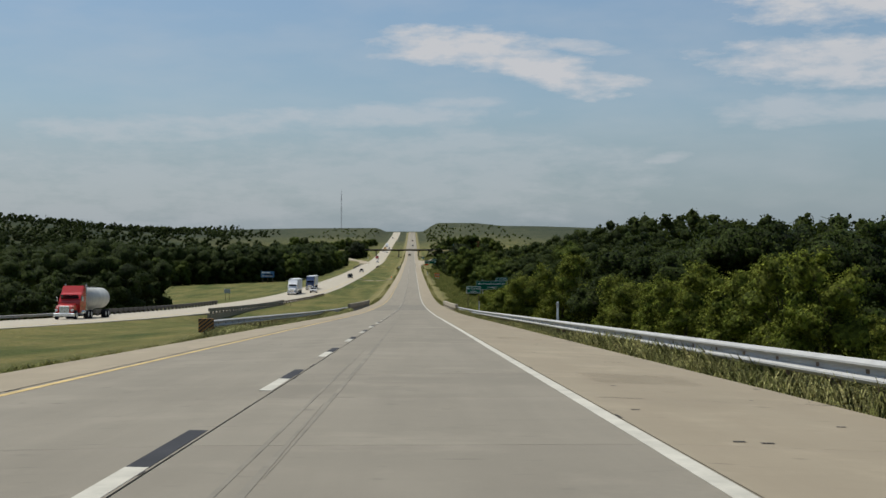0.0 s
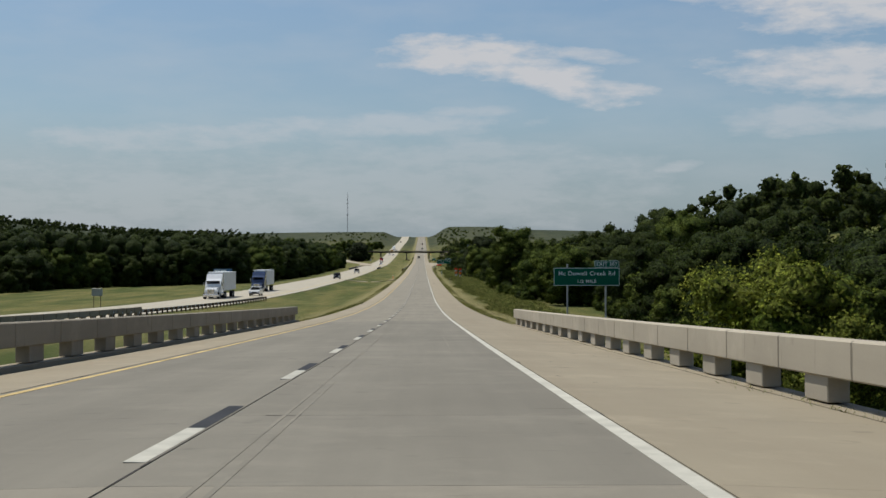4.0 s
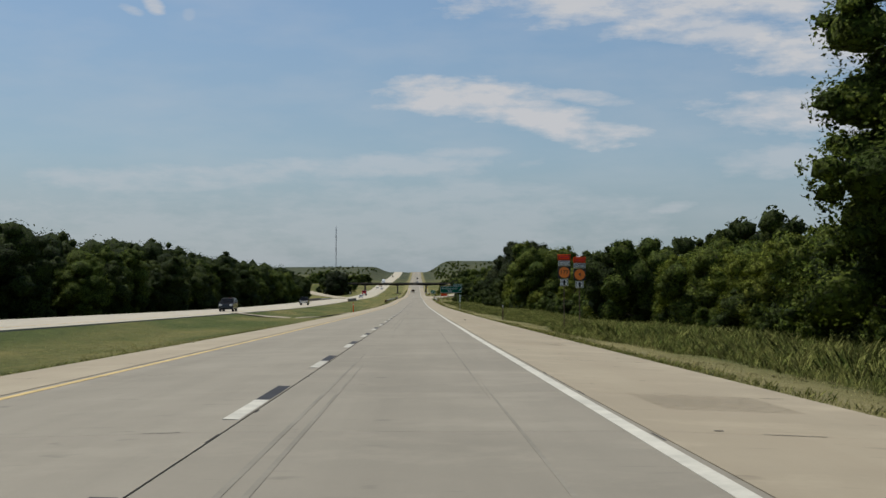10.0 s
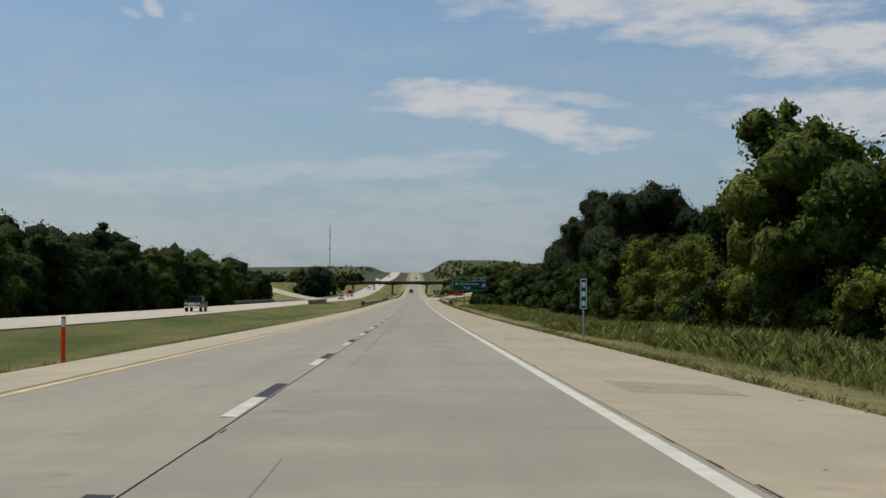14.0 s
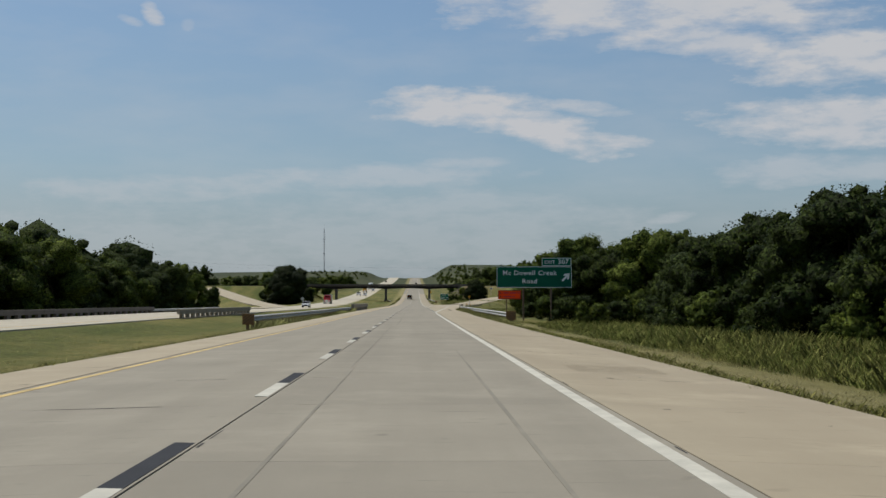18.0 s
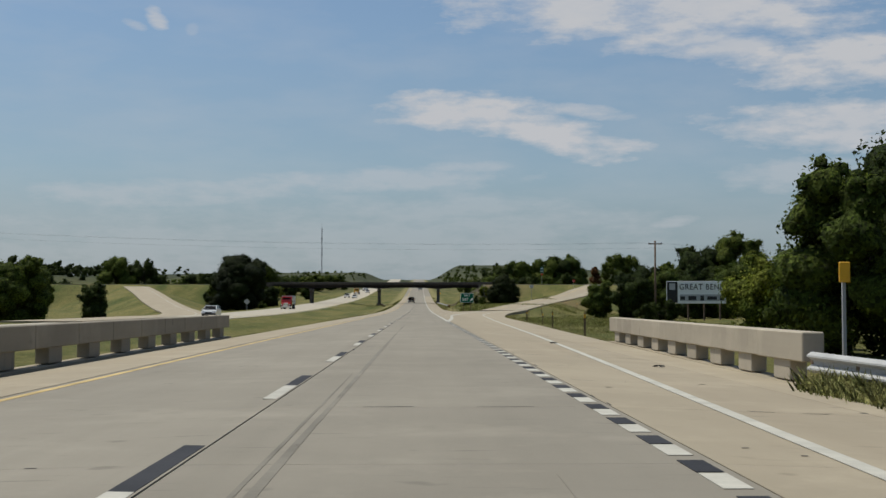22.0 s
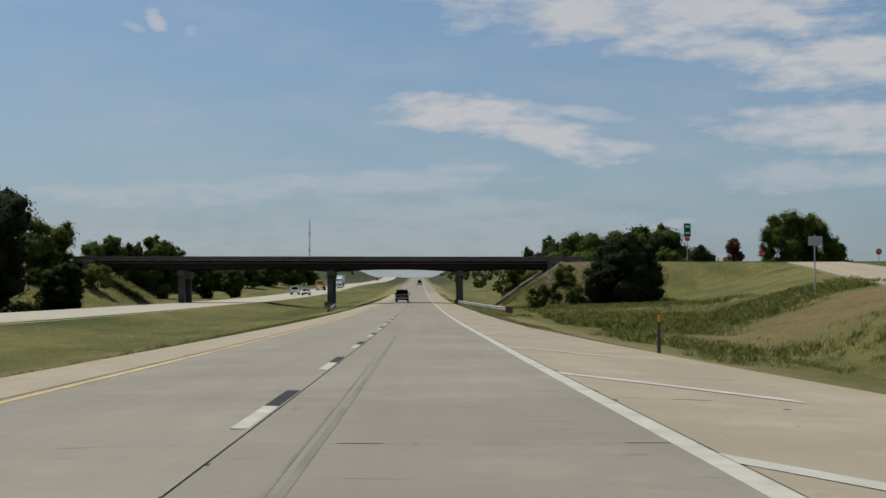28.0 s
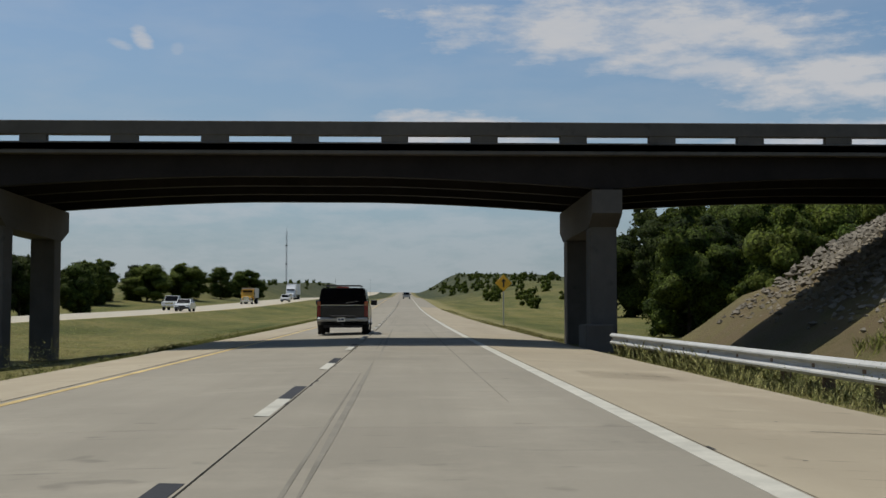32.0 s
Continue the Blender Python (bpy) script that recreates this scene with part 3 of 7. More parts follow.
def land_z(x, y):
    """Height of the ground sheet."""
    x, y = np.asarray(x, float), np.asarray(y, float)
    zm, zw, xw = road_z(y), west_z(y), west_x(y)
    # right of the road: verge, ditch, and the creek valley by the first bridge
    d = np.maximum(0, x - 6.2)
    valley = sstep(-60, 60, y) * (1 - sstep(215, 330, y))
    z = zm - 0.20 - 0.10 * np.minimum(d, 5) - 0.03 * np.clip(d - 5, 0, 12) - valley * 3.0 * sstep(2.0, 16, d)
    creek = np.exp(-((y - 180) / 24) ** 2) * sstep(0.3, 9, d)
    creek2 = np.exp(-((y - 818) / 14) ** 2) * sstep(0.3, 8, d)
    z = z - 3.5 * creek - 2.5 * creek2
    # median
    mid = (x - xw) / (-5.2 - xw)
    inside = (mid > 0) & (mid < 1)
    cm = np.exp(-((y - 178) / 26) ** 2) + 0.7 * np.exp(-((y - 815) / 14) ** 2)
    zmed = zw + (zm - zw) * mid - 0.03 - 0.15 * mid - (0.75 + 2.6 * cm) * np.sin(np.clip(mid, 0, 1) * np.pi) ** 0.8
    z = np.where(inside, zmed, z)
    z = np.where((x > -5.35) & (x < 6.45), zm - 0.45, z)
    z = np.where(x <= xw, np.where(x > xw - 1.6, zw - 0.04, zw - 0.3), z)
    # left of the other carriageway
    dl = np.maximum(0, xw - 12.2 - x)
    zl = zw - 0.16 - 0.09 * np.minimum(dl, 16) - 0.004 * np.clip(dl - 16, 0, 150) - 2.5 * valley * sstep(2, 20, dl) * np.exp(-((y - 180) / 40) ** 2)
    z = np.where(dl > 0, zl, z)
    # cut slopes where the road climbs
    climb = sstep(1330, 1650, y)
    hill_r = (9 + 9 * sstep(1700, 2250, y)) * climb * sstep(10, 52, x) * (1 - 0.28 * sstep(110, 170, x)) * (0.95 + 0.10 * np.sin(y / 90.0)) * (1 - sstep(2500, 2900, y))
    hill_l = (8 + 2.6 * sstep(1700, 2250, y)) * climb * sstep(4, 34, dl) * (0.95 + 0.08 * np.sin(y / 110.0 + 2)) * (1 - sstep(2500, 2900, y))
    z = z + hill_r + hill_l
    # far country
    dist = np.hypot(x, y - 300)
    far = sstep(700, 2600, np.abs(x)) * (16 + 20 * np.sin(x / 900.0 + 0.6) * np.sin(y / 1100.0 + 1.0))
    z = z * (1 - sstep(150, 900, np.abs(x))) + sstep(150, 900, np.abs(x)) * (-6 + 0.0095 * dist) + far * 0.35
    z = z + 34 * np.exp(-((x + 560) / 230) ** 2 - ((y - 1400) / 420) ** 2) + 14 * np.exp(-((x - 90) / 60) ** 2 - ((y - 420) / 330) ** 2) * sstep(30, 70, x)
    z = np.where(y > 2500, np.maximum(z, -14 + 0.0165 * dist), z)
    # fill between the exit ramp and the crossing road
    fill = np.minimum(CROSS_Z - 0.4, zm - 0.3 + 0.045 * np.clip(x - 11.5, 0, 60)) - np.maximum(0, 1120 - y) * 0.06
    z = np.where((x > 12) & (x < 60) & (y > 1040) & (y < CROSS_Y), np.maximum(z, fill), z)
    # ramps
    for path, half in ((RAMP_A, 4.6), (RAMP_B, 4.4)):
        dd, pz = near_path(x, y, path)
        bank = pz - 0.14 - 0.3 * (1 - sstep(1000, 1020, y)) * (x > 0) - np.maximum(0, dd - half) / 3.2
        lowr = pz - 0.14 + np.maximum(0, dd - half) / 2.2
        z = np.where(dd < 60, np.minimum(np.maximum(z, bank), np.maximum(lowr, zm - 0.12)), z)
    # bank of the crossing road and its spill slopes
    bank = CROSS_Z - 0.1 - np.maximum(0, np.abs(y - CROSS_Y) - 6.5) / np.where(y > CROSS_Y, 1.25, 2.4)
    spill_r = zm - 0.25 + (x - 12.8) * 0.68
    spill_l = zm - 0.25 + (-37.5 - x) * 0.60
    bank = np.minimum(bank, np.maximum(spill_r, spill_l))
    z = np.maximum(z, np.where((x > 11.0) | (x < -37), bank, -99))
    rough = 0.05 * np.sin(x * 1.7 + y * 0.31) * np.sin(y * 0.83) + 0.04 * np.sin(x * 0.6 - y * 1.3)
    off = np.clip(np.minimum(np.abs(x - 0.5) - 6.2, np.abs(x - xw + 6) - 6.8) / 3, 0, 1)
    return z + rough * off


def drop(x, y):
    return float(land_z(x, y))


# ---- ground sheet ----
gx = np.unique(np.concatenate([np.linspace(-4600, -700, 40), np.linspace(-700, -120, 40), np.linspace(-120, -44, 32), np.linspace(-44, -20, 22), np.linspace(-20, -5.6, 16),
                               [-5.4, -5.28, 0, 6.4, 6.5], np.linspace(7.2, 30, 26), np.linspace(30, 90, 32), np.linspace(90, 700, 44), np.linspace(700, 4600, 40)]))
gy = np.unique(np.concatenate([np.linspace(-900, -120, 12), np.linspace(-120, 1340, 330), np.linspace(1340, 2600, 90), np.linspace(2600, 5000, 32)]))
GX, GY = np.meshgrid(gx, gy)
GZ = land_z(GX, GY)
nxg = len(gx)
gfaces = [(r * nxg + c, r * nxg + c + 1, (r + 1) * nxg + c + 1, (r + 1) * nxg + c) for r in range(len(gy) - 1) for c in range(nxg - 1)]
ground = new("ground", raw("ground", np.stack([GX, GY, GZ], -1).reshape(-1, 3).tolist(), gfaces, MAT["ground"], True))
tagged(ground, "rolling grassland with mown verges and dry patches", "ground", kind="structure")

# ---- carriageways ----
SLAB, PERIOD, DASH0 = 4.8, 9.6, 10.74


def top_z(x, y):
    """Surface of the near carriageway: crowned at the lane joint, shoulders falling outwards."""
    return road_z(y) - 0.025 * np.maximum(0, -np.asarray(x, float)) - 0.04 * np.maximum(0, np.asarray(x, float) - 3.75)


def strip(name, x0, x1, ys, lift, thick, mats, top=top_z):
    """A band between two lines (numbers or functions of y) that follows the carriageway."""
    verts, faces = [], []
    for y in ys:
        a, b = (x0(y) if callable(x0) else x0), (x1(y) if callable(x1) else x1)
        za, zb = float(top(a, y)) + lift, float(top(b, y)) + lift
        verts += [(a, y, za), (b, y, zb), (b, y, zb - thick), (a, y, za - thick)]
    for i in range(len(ys) - 1):
        for j in range(4):
            k = (j + 1) % 4
            faces.append((4 * i + j, 4 * (i + 1) + j, 4 * (i + 1) + k, 4 * i + k))
    n = len(ys) - 1
    faces += [(0, 1, 2, 3), (4 * n + 3, 4 * n + 2, 4 * n + 1, 4 * n)]
    return raw(name, verts, faces, mats)


def frange(a, b, s):
    return np.linspace(a, b, max(2, int(round((b - a) / s)) + 1))


YS = frange(-96, 1344, SLAB)
road = new("road", strip("road", -5.25, 6.45, YS, -0.03, 0.25, MAT["joint"]))
tagged(road, "concrete divided-highway carriageway with sawn joints", "road", kind="structure")
part("far_pavement", strip("far_pavement", -5.3, 6.5, frange(1344, 3400, 16), 0, 0.25, MAT["lane"]), None, road)


def slab_run(name, x0, x1, mat, gap, seed):
    """Slabs of one lane joined: each one an island of its own, with open joints between."""
    verts, faces, on_deck = [], [], []
    for i in range(len(YS) - 1):
        n = len(verts)
        for y in (YS[i] + gap, YS[i + 1] - gap):
            for x in (x0, x1):
                verts.append((x, y, float(top_z(x, y))))
            for x in (x1, x0):
                verts.append((x, y, float(top_z(x, y)) - 0.12))
        on_deck.append(mat is MAT["lane"] and 148 < YS[i] < 209)
        faces += [(n, n + 1, n + 5, n + 4), (n + 1, n + 2, n + 6, n + 5), (n + 3, n, n + 4, n + 7), (n, n + 3, n + 2, n + 1), (n + 4, n + 5, n + 6, n + 7)]
    me = raw(name, verts, faces, [mat, MAT["deck"]])
    me.polygons.foreach_set("material_index", np.repeat(np.array(on_deck, np.int32), 5))
    return part(name, me, None, road)


for nm, a, b, mt in (("left_lane_slabs", -3.62, 0.012, "lane"), ("right_shoulder_slabs", 3.648, 6.5, "shoulder"), ("left_shoulder_slabs", -5.3, -3.66, "shoulder")):
    tagged(slab_run(nm, a, b, MAT[mt], 0.0025, 1), kind="stuff")

# paint
def marks(x0, x1, far_end, mat, name, near):
    me_len = 2.4
    if near:
        me = mesh_of(box(x1 - x0, me_len, 0.006), name, mat)
        k = 0
        for k in range(-6, 122):
            y = DASH0 + PERIOD * k - far_end - me_len / 2
            s = (float(road_z(y + 1)) - float(road_z(y - 1))) / 2
            ob = part(name, me, None, road)
            ob.matrix_basis = pose((x0 + x1) / 2, y, float(top_z((x0 + x1) / 2, y)) + 0.004, math.degrees(math.atan(s)), math.degrees(0.025), 0)
    verts, faces = [], []
    for k in range(122, 250):
        y1 = DASH0 + PERIOD * k - far_end
        n = len(verts)
        for y in (y1 - me_len, y1):
            for x in (x0, x1):
                verts.append((x, y, float(top_z(x, y)) + 0.02))
        faces.append((n, n + 1, n + 3, n + 2))
    part("far_" + name, raw(name, verts, faces, mat), None, road)


marks(-0.165, -0.01, 2.4, MAT["white_paint"], "white_dash", True)
marks(-0.165, -0.01, 0.0, MAT["black_paint"], "black_dash", True)
part("yellow_edge_line", strip("yellow_edge_line", -3.50, -3.37, frange(-96, 3000, 9.6), 0.004, 0.004, MAT["yellow_paint"]), None, road)
def edge_x(y):
    """Inner side of the painted edge line, which wanders a little."""
    return float(np.interp(y, [-96, 120, 210, 300, 700, 880, 950, 1400], [3.455, 3.475, 3.465, 3.425, 3.415, 3.415, 3.44, 3.42])) + 0.006 * math.sin(y * 0.17)


part("white_edge_line", strip("white_edge_line", edge_x, lambda y: edge_x(y) + 0.145, frange(-96, 756, 4.8), 0.004, 0.004, MAT["white_paint"]), None, road)
part("white_edge_line", strip("white_edge_line", lambda y: edge_x(y) - 0.02, lambda y: edge_x(y) + 0.175, frange(872, 1400, 4.8), 0.004, 0.004, MAT["white_paint"]), None, road)
part("white_edge_line", strip("white_edge_line", 3.37, 3.53, frange(1400, 3000, 16), 0.02, 0.004, MAT["white_paint"]), None, road)

# the exit: tapering edge line, dotted line, gore lines and bars, extra pavement
RE = [(756, 3.46), (766, 3.62), (777, 3.98), (798, 4.68), (812, 5.2), (835, 6.0), (875, 7.15), (902, 8.0), (922, 8.75), (946, 9.55), (963, 10.4), (985, 12.9), (1010, 17.6)]
GL = [(872, 3.45), (882, 3.85), (907, 4.62), (926, 5.05), (945, 5.9), (961, 6.9), (985, 9.2), (1010, 13.6)]


def line_of(pts):
    ys, xs = np.array([p[0] for p in pts], float), np.array([p[1] for p in pts])
    return lambda y: float(spline(y, ys, xs))


re_x, gl_x = line_of(RE), line_of(GL)
edge_out = line_of([(748, 6.5), (806, 7.35), (831, 8.0), (880, 9.7), (922, 11.0), (958, 13.0), (985, 16.0), (1010, 20.5)])
inner_out = line_of([(900, 6.5), (960, 9.0), (1000, 9.2), (1022, 7.7), (1060, 6.5)])
RX_, RZ_, RYY = RAMP_A[:, 0], RAMP_A[:, 2], RAMP_A[:, 1]


def exit_top(x, y):
    """The exit lane rises from the shoulder to the ramp."""
    rx, rzz = float(np.interp(y, RYY, RX_)), float(np.interp(y, RYY, RZ_)) + 0.03
    w = float(sstep(930, 1004, y)) * min(1.0, max(0.0, (x - 6.47) / max(2.0, rx - 3.9 - 6.47)))
    return float(top_z(x, y)) * (1 - w) + rzz * w


def exit_surf(x, y):
    """The exit pavement lies straight across between its two edges."""
    if x <= 6.47:
        return float(top_z(x, y))
    xo_ = edge_out(y)
    f = min(1.0, (x - 6.47) / max(0.05, xo_ - 6.47))
    return exit_top(6.47, y) * (1 - f) + exit_top(xo_, y) * f


part("exit_pavement", strip("exit_pavement", 6.47, edge_out, frange(750, 1010, 2), 0.002, 0.45, MAT["shoulder"], exit_top), None, road)
part("gore_pavement", strip("gore_pavement", 6.48, inner_out, frange(1010.5, 1060, 5), 0.001, 0.2, MAT["shoulder"]), None, road)
part("ramp_edge_line", strip("ramp_edge_line", lambda y: re_x(y) - 0.08, lambda y: re_x(y) + 0.08, frange(756, 1010, 2), 0.007, 0.006, MAT["white_paint"], exit_surf), None, road)
part("gore_line", strip("gore_line", lambda y: gl_x(y) - 0.13, lambda y: gl_x(y) + 0.13, frange(872, 1010, 2), 0.008, 0.006, MAT["white_paint"], exit_surf), None, road)
for k in range(64):
    y = 765.9 + 1.65 * k
    part("dotted_line_mark", strip("dotted_line_mark", 3.385, 3.565, [y, y + 0.68], 0.006, 0.004, MAT["white_paint"]), None, road)
    part("dotted_line_gap_mark", strip("dotted_line_gap_mark", 3.385, 3.565, [y + 0.74, y + 1.36], 0.006, 0.004, MAT["black_paint"]), None, road)
def gore_bar(points, half=0.15):
    """A painted bar along a bent line."""
    verts = []
    for x, y in points:
        verts += [(x, v, (exit_surf(x, v) if v < 1010 else float(top_z(x, v))) + 0.006) for v in (y - half, y + half)]
    part("gore_bar", raw("gore_bar", verts, [(2 * i, 2 * i + 2, 2 * i + 3, 2 * i + 1) for i in range(len(points) - 1)], MAT["white_paint"]), None, road)


for y in (917.0, 928.3, 938.5, 948.6, 958.8, 969):
    x1 = gl_x(y)
    gore_bar([(3.62, y), (3.62 + (x1 - 3.62) * 0.55, y - 0.9), (x1, y - 0.25)])
for y in (979.5, 990.2):
    gore_bar([(3.62, y), (5.2, y - 2.2), (7.0, y - 5.2)])
for y, x1 in ((1001.1, 7.2), (1011.8, 6.35), (1022.6, 6.0), (1034.0, 5.75), (1047.5, 5.4), (1058.5, 5.06), (1070.9, 4.75), (1083.8, 4.9)):
    gore_bar([(3.62, y), ((3.62 + x1) / 2, y - (x1 - 3.62) * 0.95), (x1, y - (x1 - 3.62) * 1.95)], 0.30)

# ramps, crossing road, other carriageway
def flat_road(name, path, half, mat, label, lift=0.0, thick=0.25):
    me = sweep(name, [(p[0], p[1], p[2] + lift) for p in path], [(-half, 0), (half, 0), (half, -thick), (-half, -thick)], mat)
    return tagged(new(name, me), label, "road", kind="structure")


ramp_out = RAMP_A[RAMP_A[:, 1] > 1004]
exit_road = flat_road("exit_ramp_road", ramp_out, 3.9, MAT["shoulder"], "pale concrete exit ramp climbing a grassy bank", 0.03)
part("ramp_line", sweep("ramp_line", ramp_out + np.array([0, 0, 0.034]), [(1.95, 0.0), (2.1, 0.0), (2.1, -0.004), (1.95, -0.004)], MAT["white_paint"]), None, exit_road)
part("ramp_line", sweep("ramp_line", ramp_out + np.array([0, 0, 0.034]), [(-2.1, 0.0), (-1.95, 0.0), (-1.95, -0.004), (-2.1, -0.004)], MAT["yellow_paint"]), None, exit_road)
entry_road = flat_road("entry_ramp_road", RAMP_B, 3.8, MAT["shoulder"], "pale concrete entry ramp on a grassy bank", 0.03)
part("ramp_line", sweep("ramp_line", RAMP_B + np.array([0, 0, 0.036]), [(1.95, 0.0), (2.1, 0.0), (2.1, -0.004), (1.95, -0.004)], MAT["white_paint"]), None, entry_road)
wy = frange(-300, 3400, 12)
west = flat_road("west_road", [(float(west_x(y)) - 6.1, y, float(west_z(y))) for y in wy], 6.1, MAT["west"], "pale concrete opposite carriageway beyond the grass median")
part("edge_line", sweep("edge_line", [(float(west_x(y)) - 6.1, y, float(west_z(y)) + 0.012) for y in wy], [(-3.7, 0), (-3.55, 0), (-3.55, -0.01), (-3.7, -0.01)], MAT["white_paint"]), None, west)
part("edge_line", sweep("edge_line", [(float(west_x(y)) - 6.1, y, float(west_z(y)) + 0.012) for y in wy], [(3.85, 0), (4.0, 0), (4.0, -0.01), (3.85, -0.01)], MAT["yellow_paint"]), None, west)
verts, faces = [], []
for k in range(0, 240):
    y0 = 5 + PERIOD * k
    n = len(verts)
    for y in (y0, y0 + 2.4):
        for o in (0.1, 0.25):
            verts.append((float(west_x(y)) - 6.1 + o, y, float(west_z(y)) + 0.015))
    faces.append((n, n + 1, n + 3, n + 2))
tagged(part("lane_dashes", raw("lane_dashes", verts, faces, MAT["white_paint"]), None, west), kind="stuff")
# turnaround across the median
xo = [(x, 517 + 0.2 * math.sin(x), drop(x, 517) + 0.10) for x in np.linspace(-21, -5.2, 12)]
flat_road("median_crossover", xo, 2.6, MAT["shoulder"], "pale gravel turnaround across the grass median", 0.0, 0.08)

# ---- overpass ----
def overpass():
    y0, y1 = 1182.6, 1191.2
    t = thing("overpass", "weathered highway overpass with open concrete railing, darkened for shade", "bridge", pose(0, 0, 0))
    xl, xr = -45.5, 21.0
    part("deck", box(xr - xl, y1 - y0, 0.24, ((xl + xr) / 2, (y0 + y1) / 2, CROSS_Z - 0.12), 0.02), MAT["shaded_concrete"], t)
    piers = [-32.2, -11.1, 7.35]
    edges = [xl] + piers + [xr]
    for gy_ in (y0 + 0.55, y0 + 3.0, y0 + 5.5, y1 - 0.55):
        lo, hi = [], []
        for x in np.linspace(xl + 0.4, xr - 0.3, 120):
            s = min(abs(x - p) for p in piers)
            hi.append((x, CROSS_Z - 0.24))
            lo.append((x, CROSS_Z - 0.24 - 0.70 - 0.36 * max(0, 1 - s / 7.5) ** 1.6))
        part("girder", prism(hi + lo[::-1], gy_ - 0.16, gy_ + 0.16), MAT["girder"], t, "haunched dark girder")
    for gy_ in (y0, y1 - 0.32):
        rail = part("railing", box(xr - xl + 8, 0.3, 0.42, ((xl + xr) / 2, gy_ + 0.16, CROSS_Z + 0.44), 0.02), MAT["shaded_concrete"], t, "open concrete bridge railing")
        part("curb", box(xr - xl + 8, 0.32, 0.36, ((xl + xr) / 2, gy_ + 0.16, CROSS_Z - 0.15), 0.02), MAT["shaded_concrete"], rail)
        post = mesh_of(box(0.80, 0.26, 0.24, (0, 0, 0), 0.015), "railing_post", MAT["shaded_concrete"])
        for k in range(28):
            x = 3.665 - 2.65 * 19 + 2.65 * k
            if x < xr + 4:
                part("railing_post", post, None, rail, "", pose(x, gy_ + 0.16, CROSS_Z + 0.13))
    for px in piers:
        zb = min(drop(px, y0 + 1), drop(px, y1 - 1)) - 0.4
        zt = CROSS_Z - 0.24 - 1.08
        cap = part("pier_cap", side_prism([(y0 + 0.3, zt), (y1 - 0.3, zt), (y1 - 0.3, zt - 0.7), (y1 - 1.2, zt - 1.08), (y0 + 1.2, zt - 1.08), (y0 + 0.3, zt - 0.7)], px - 0.45, px + 0.45), MAT["shaded_concrete"], t, "concrete pier cap")
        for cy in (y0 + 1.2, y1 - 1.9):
            part("column", box(0.82, 0.85, zt - 1.0 - zb, (px, cy + 0.35, (zt - 1.0 + zb) / 2), 0.03), MAT["shaded_concrete"], t)
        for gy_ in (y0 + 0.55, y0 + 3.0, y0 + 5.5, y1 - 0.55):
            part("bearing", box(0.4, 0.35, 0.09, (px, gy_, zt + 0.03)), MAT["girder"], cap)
    for px in piers[1:]:
        zb = drop(px, y0)
        part("crash_block", box(0.85, 1.5, 1.2, (px - 0.32, y0 + 0.55, zb + 0.22), 0.04), MAT["shaded_concrete"], t, "low concrete block at the pier foot")
    for ax, w in ((xr - 0.5, 1.6), (xl + 0.5, 1.6)):
        part("abutment", box(w, y1 - y0 + 0.6, 1.9, (ax, (y0 + y1) / 2, CROSS_Z - 1.0), 0.03), MAT["shaded_concrete"], t)
    return t


overpass()
cross_l = flat_road("crossing_road", [(x, CROSS_Y, CROSS_Z + 0.02) for x in np.linspace(21.5, 130, 14)], 4.2, MAT["shoulder"], "paved crossing road on its embankment")
cross_r = flat_road("crossing_road", [(x, CROSS_Y, CROSS_Z + 0.02) for x in np.linspace(-150, -46, 14)], 4.2, MAT["shoulder"], "paved crossing road on its embankment")
part("deck_surface", box(66.4, 7.6, 0.05, (-12.25, 1186.9, CROSS_Z + 0.03)), MAT["shoulder"], cross_l)

# ---- concrete bridge barriers ----
def corral_rail(label, x, y0, y1, side, zfun, spacing=2.95, mat="barrier", sx=0.0):
    """A barrier of beam panels on short posts; side is +1 where the traffic is on its left."""
    t = thing("bridge_barrier", label, "barrier")
    n = int(round((y1 - y0) / spacing))
    step = (y1 - y0) / n
    beam = mesh_of(box(0.34, step - 0.035, 0.46, (0, 0, 0), 0.02), "rail_panel", MAT[mat])
    post = mesh_of(box(0.28, 0.92, 0.34, (0, 0, 0), 0.015), "barrier_post", MAT[mat])
    for i in range(n):
        y = y0 + step * (i + 0.5)
        z0, z1 = float(zfun(y - step / 2)), float(zfun(y + step / 2))
        a = math.degrees(math.atan2(z1 - z0, step))
        xx = x + sx * (y - y0)
        part("rail_panel", beam, None, t, "", pose(xx, y, (z0 + z1) / 2 + 0.54, a, 0, 0))
        part("barrier_post", post, None, t, "", pose(xx + 0.02 * side, y, (z0 + z1) / 2 + 0.16, a, 0, 0))
    kerb = sweep("barrier_kerb", [(x + sx * (y - y0) + side * 0.0, y, float(zfun(y))) for y in np.linspace(y0, y1, 12)], [(-0.24, -0.03), (0.24, -0.03), (0.24, -0.9), (-0.24, -0.9)], MAT["shoulder"])
    part("kerb", kerb, None, t)
    return t


shz = lambda x: (lambda y: float(top_z(min(max(x, -5.3), 6.5), y)))
corral_rail("pale concrete bridge barrier on short posts, clean panel joints", 6.9, 149.6, 208.8, 1, shz(6.5))
corral_rail("darker streaked concrete bridge barrier beside the median", -5.75, 150, 217.5, -1, lambda y: shz(-5.3)(y) + 0.10, 2.95, "dark_barrier")
corral_rail("pale concrete bridge barrier beside the exit lane", 7.55, 807.4, 831, 1, shz(6.5), 2.6, "barrier", 0.028)
corral_rail("darker streaked concrete bridge barrier ending in the median", -5.75, 794, 836.5, -1, lambda y: shz(-5.3)(y) + 0.06, 2.95, "dark_barrier")
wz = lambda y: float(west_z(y))
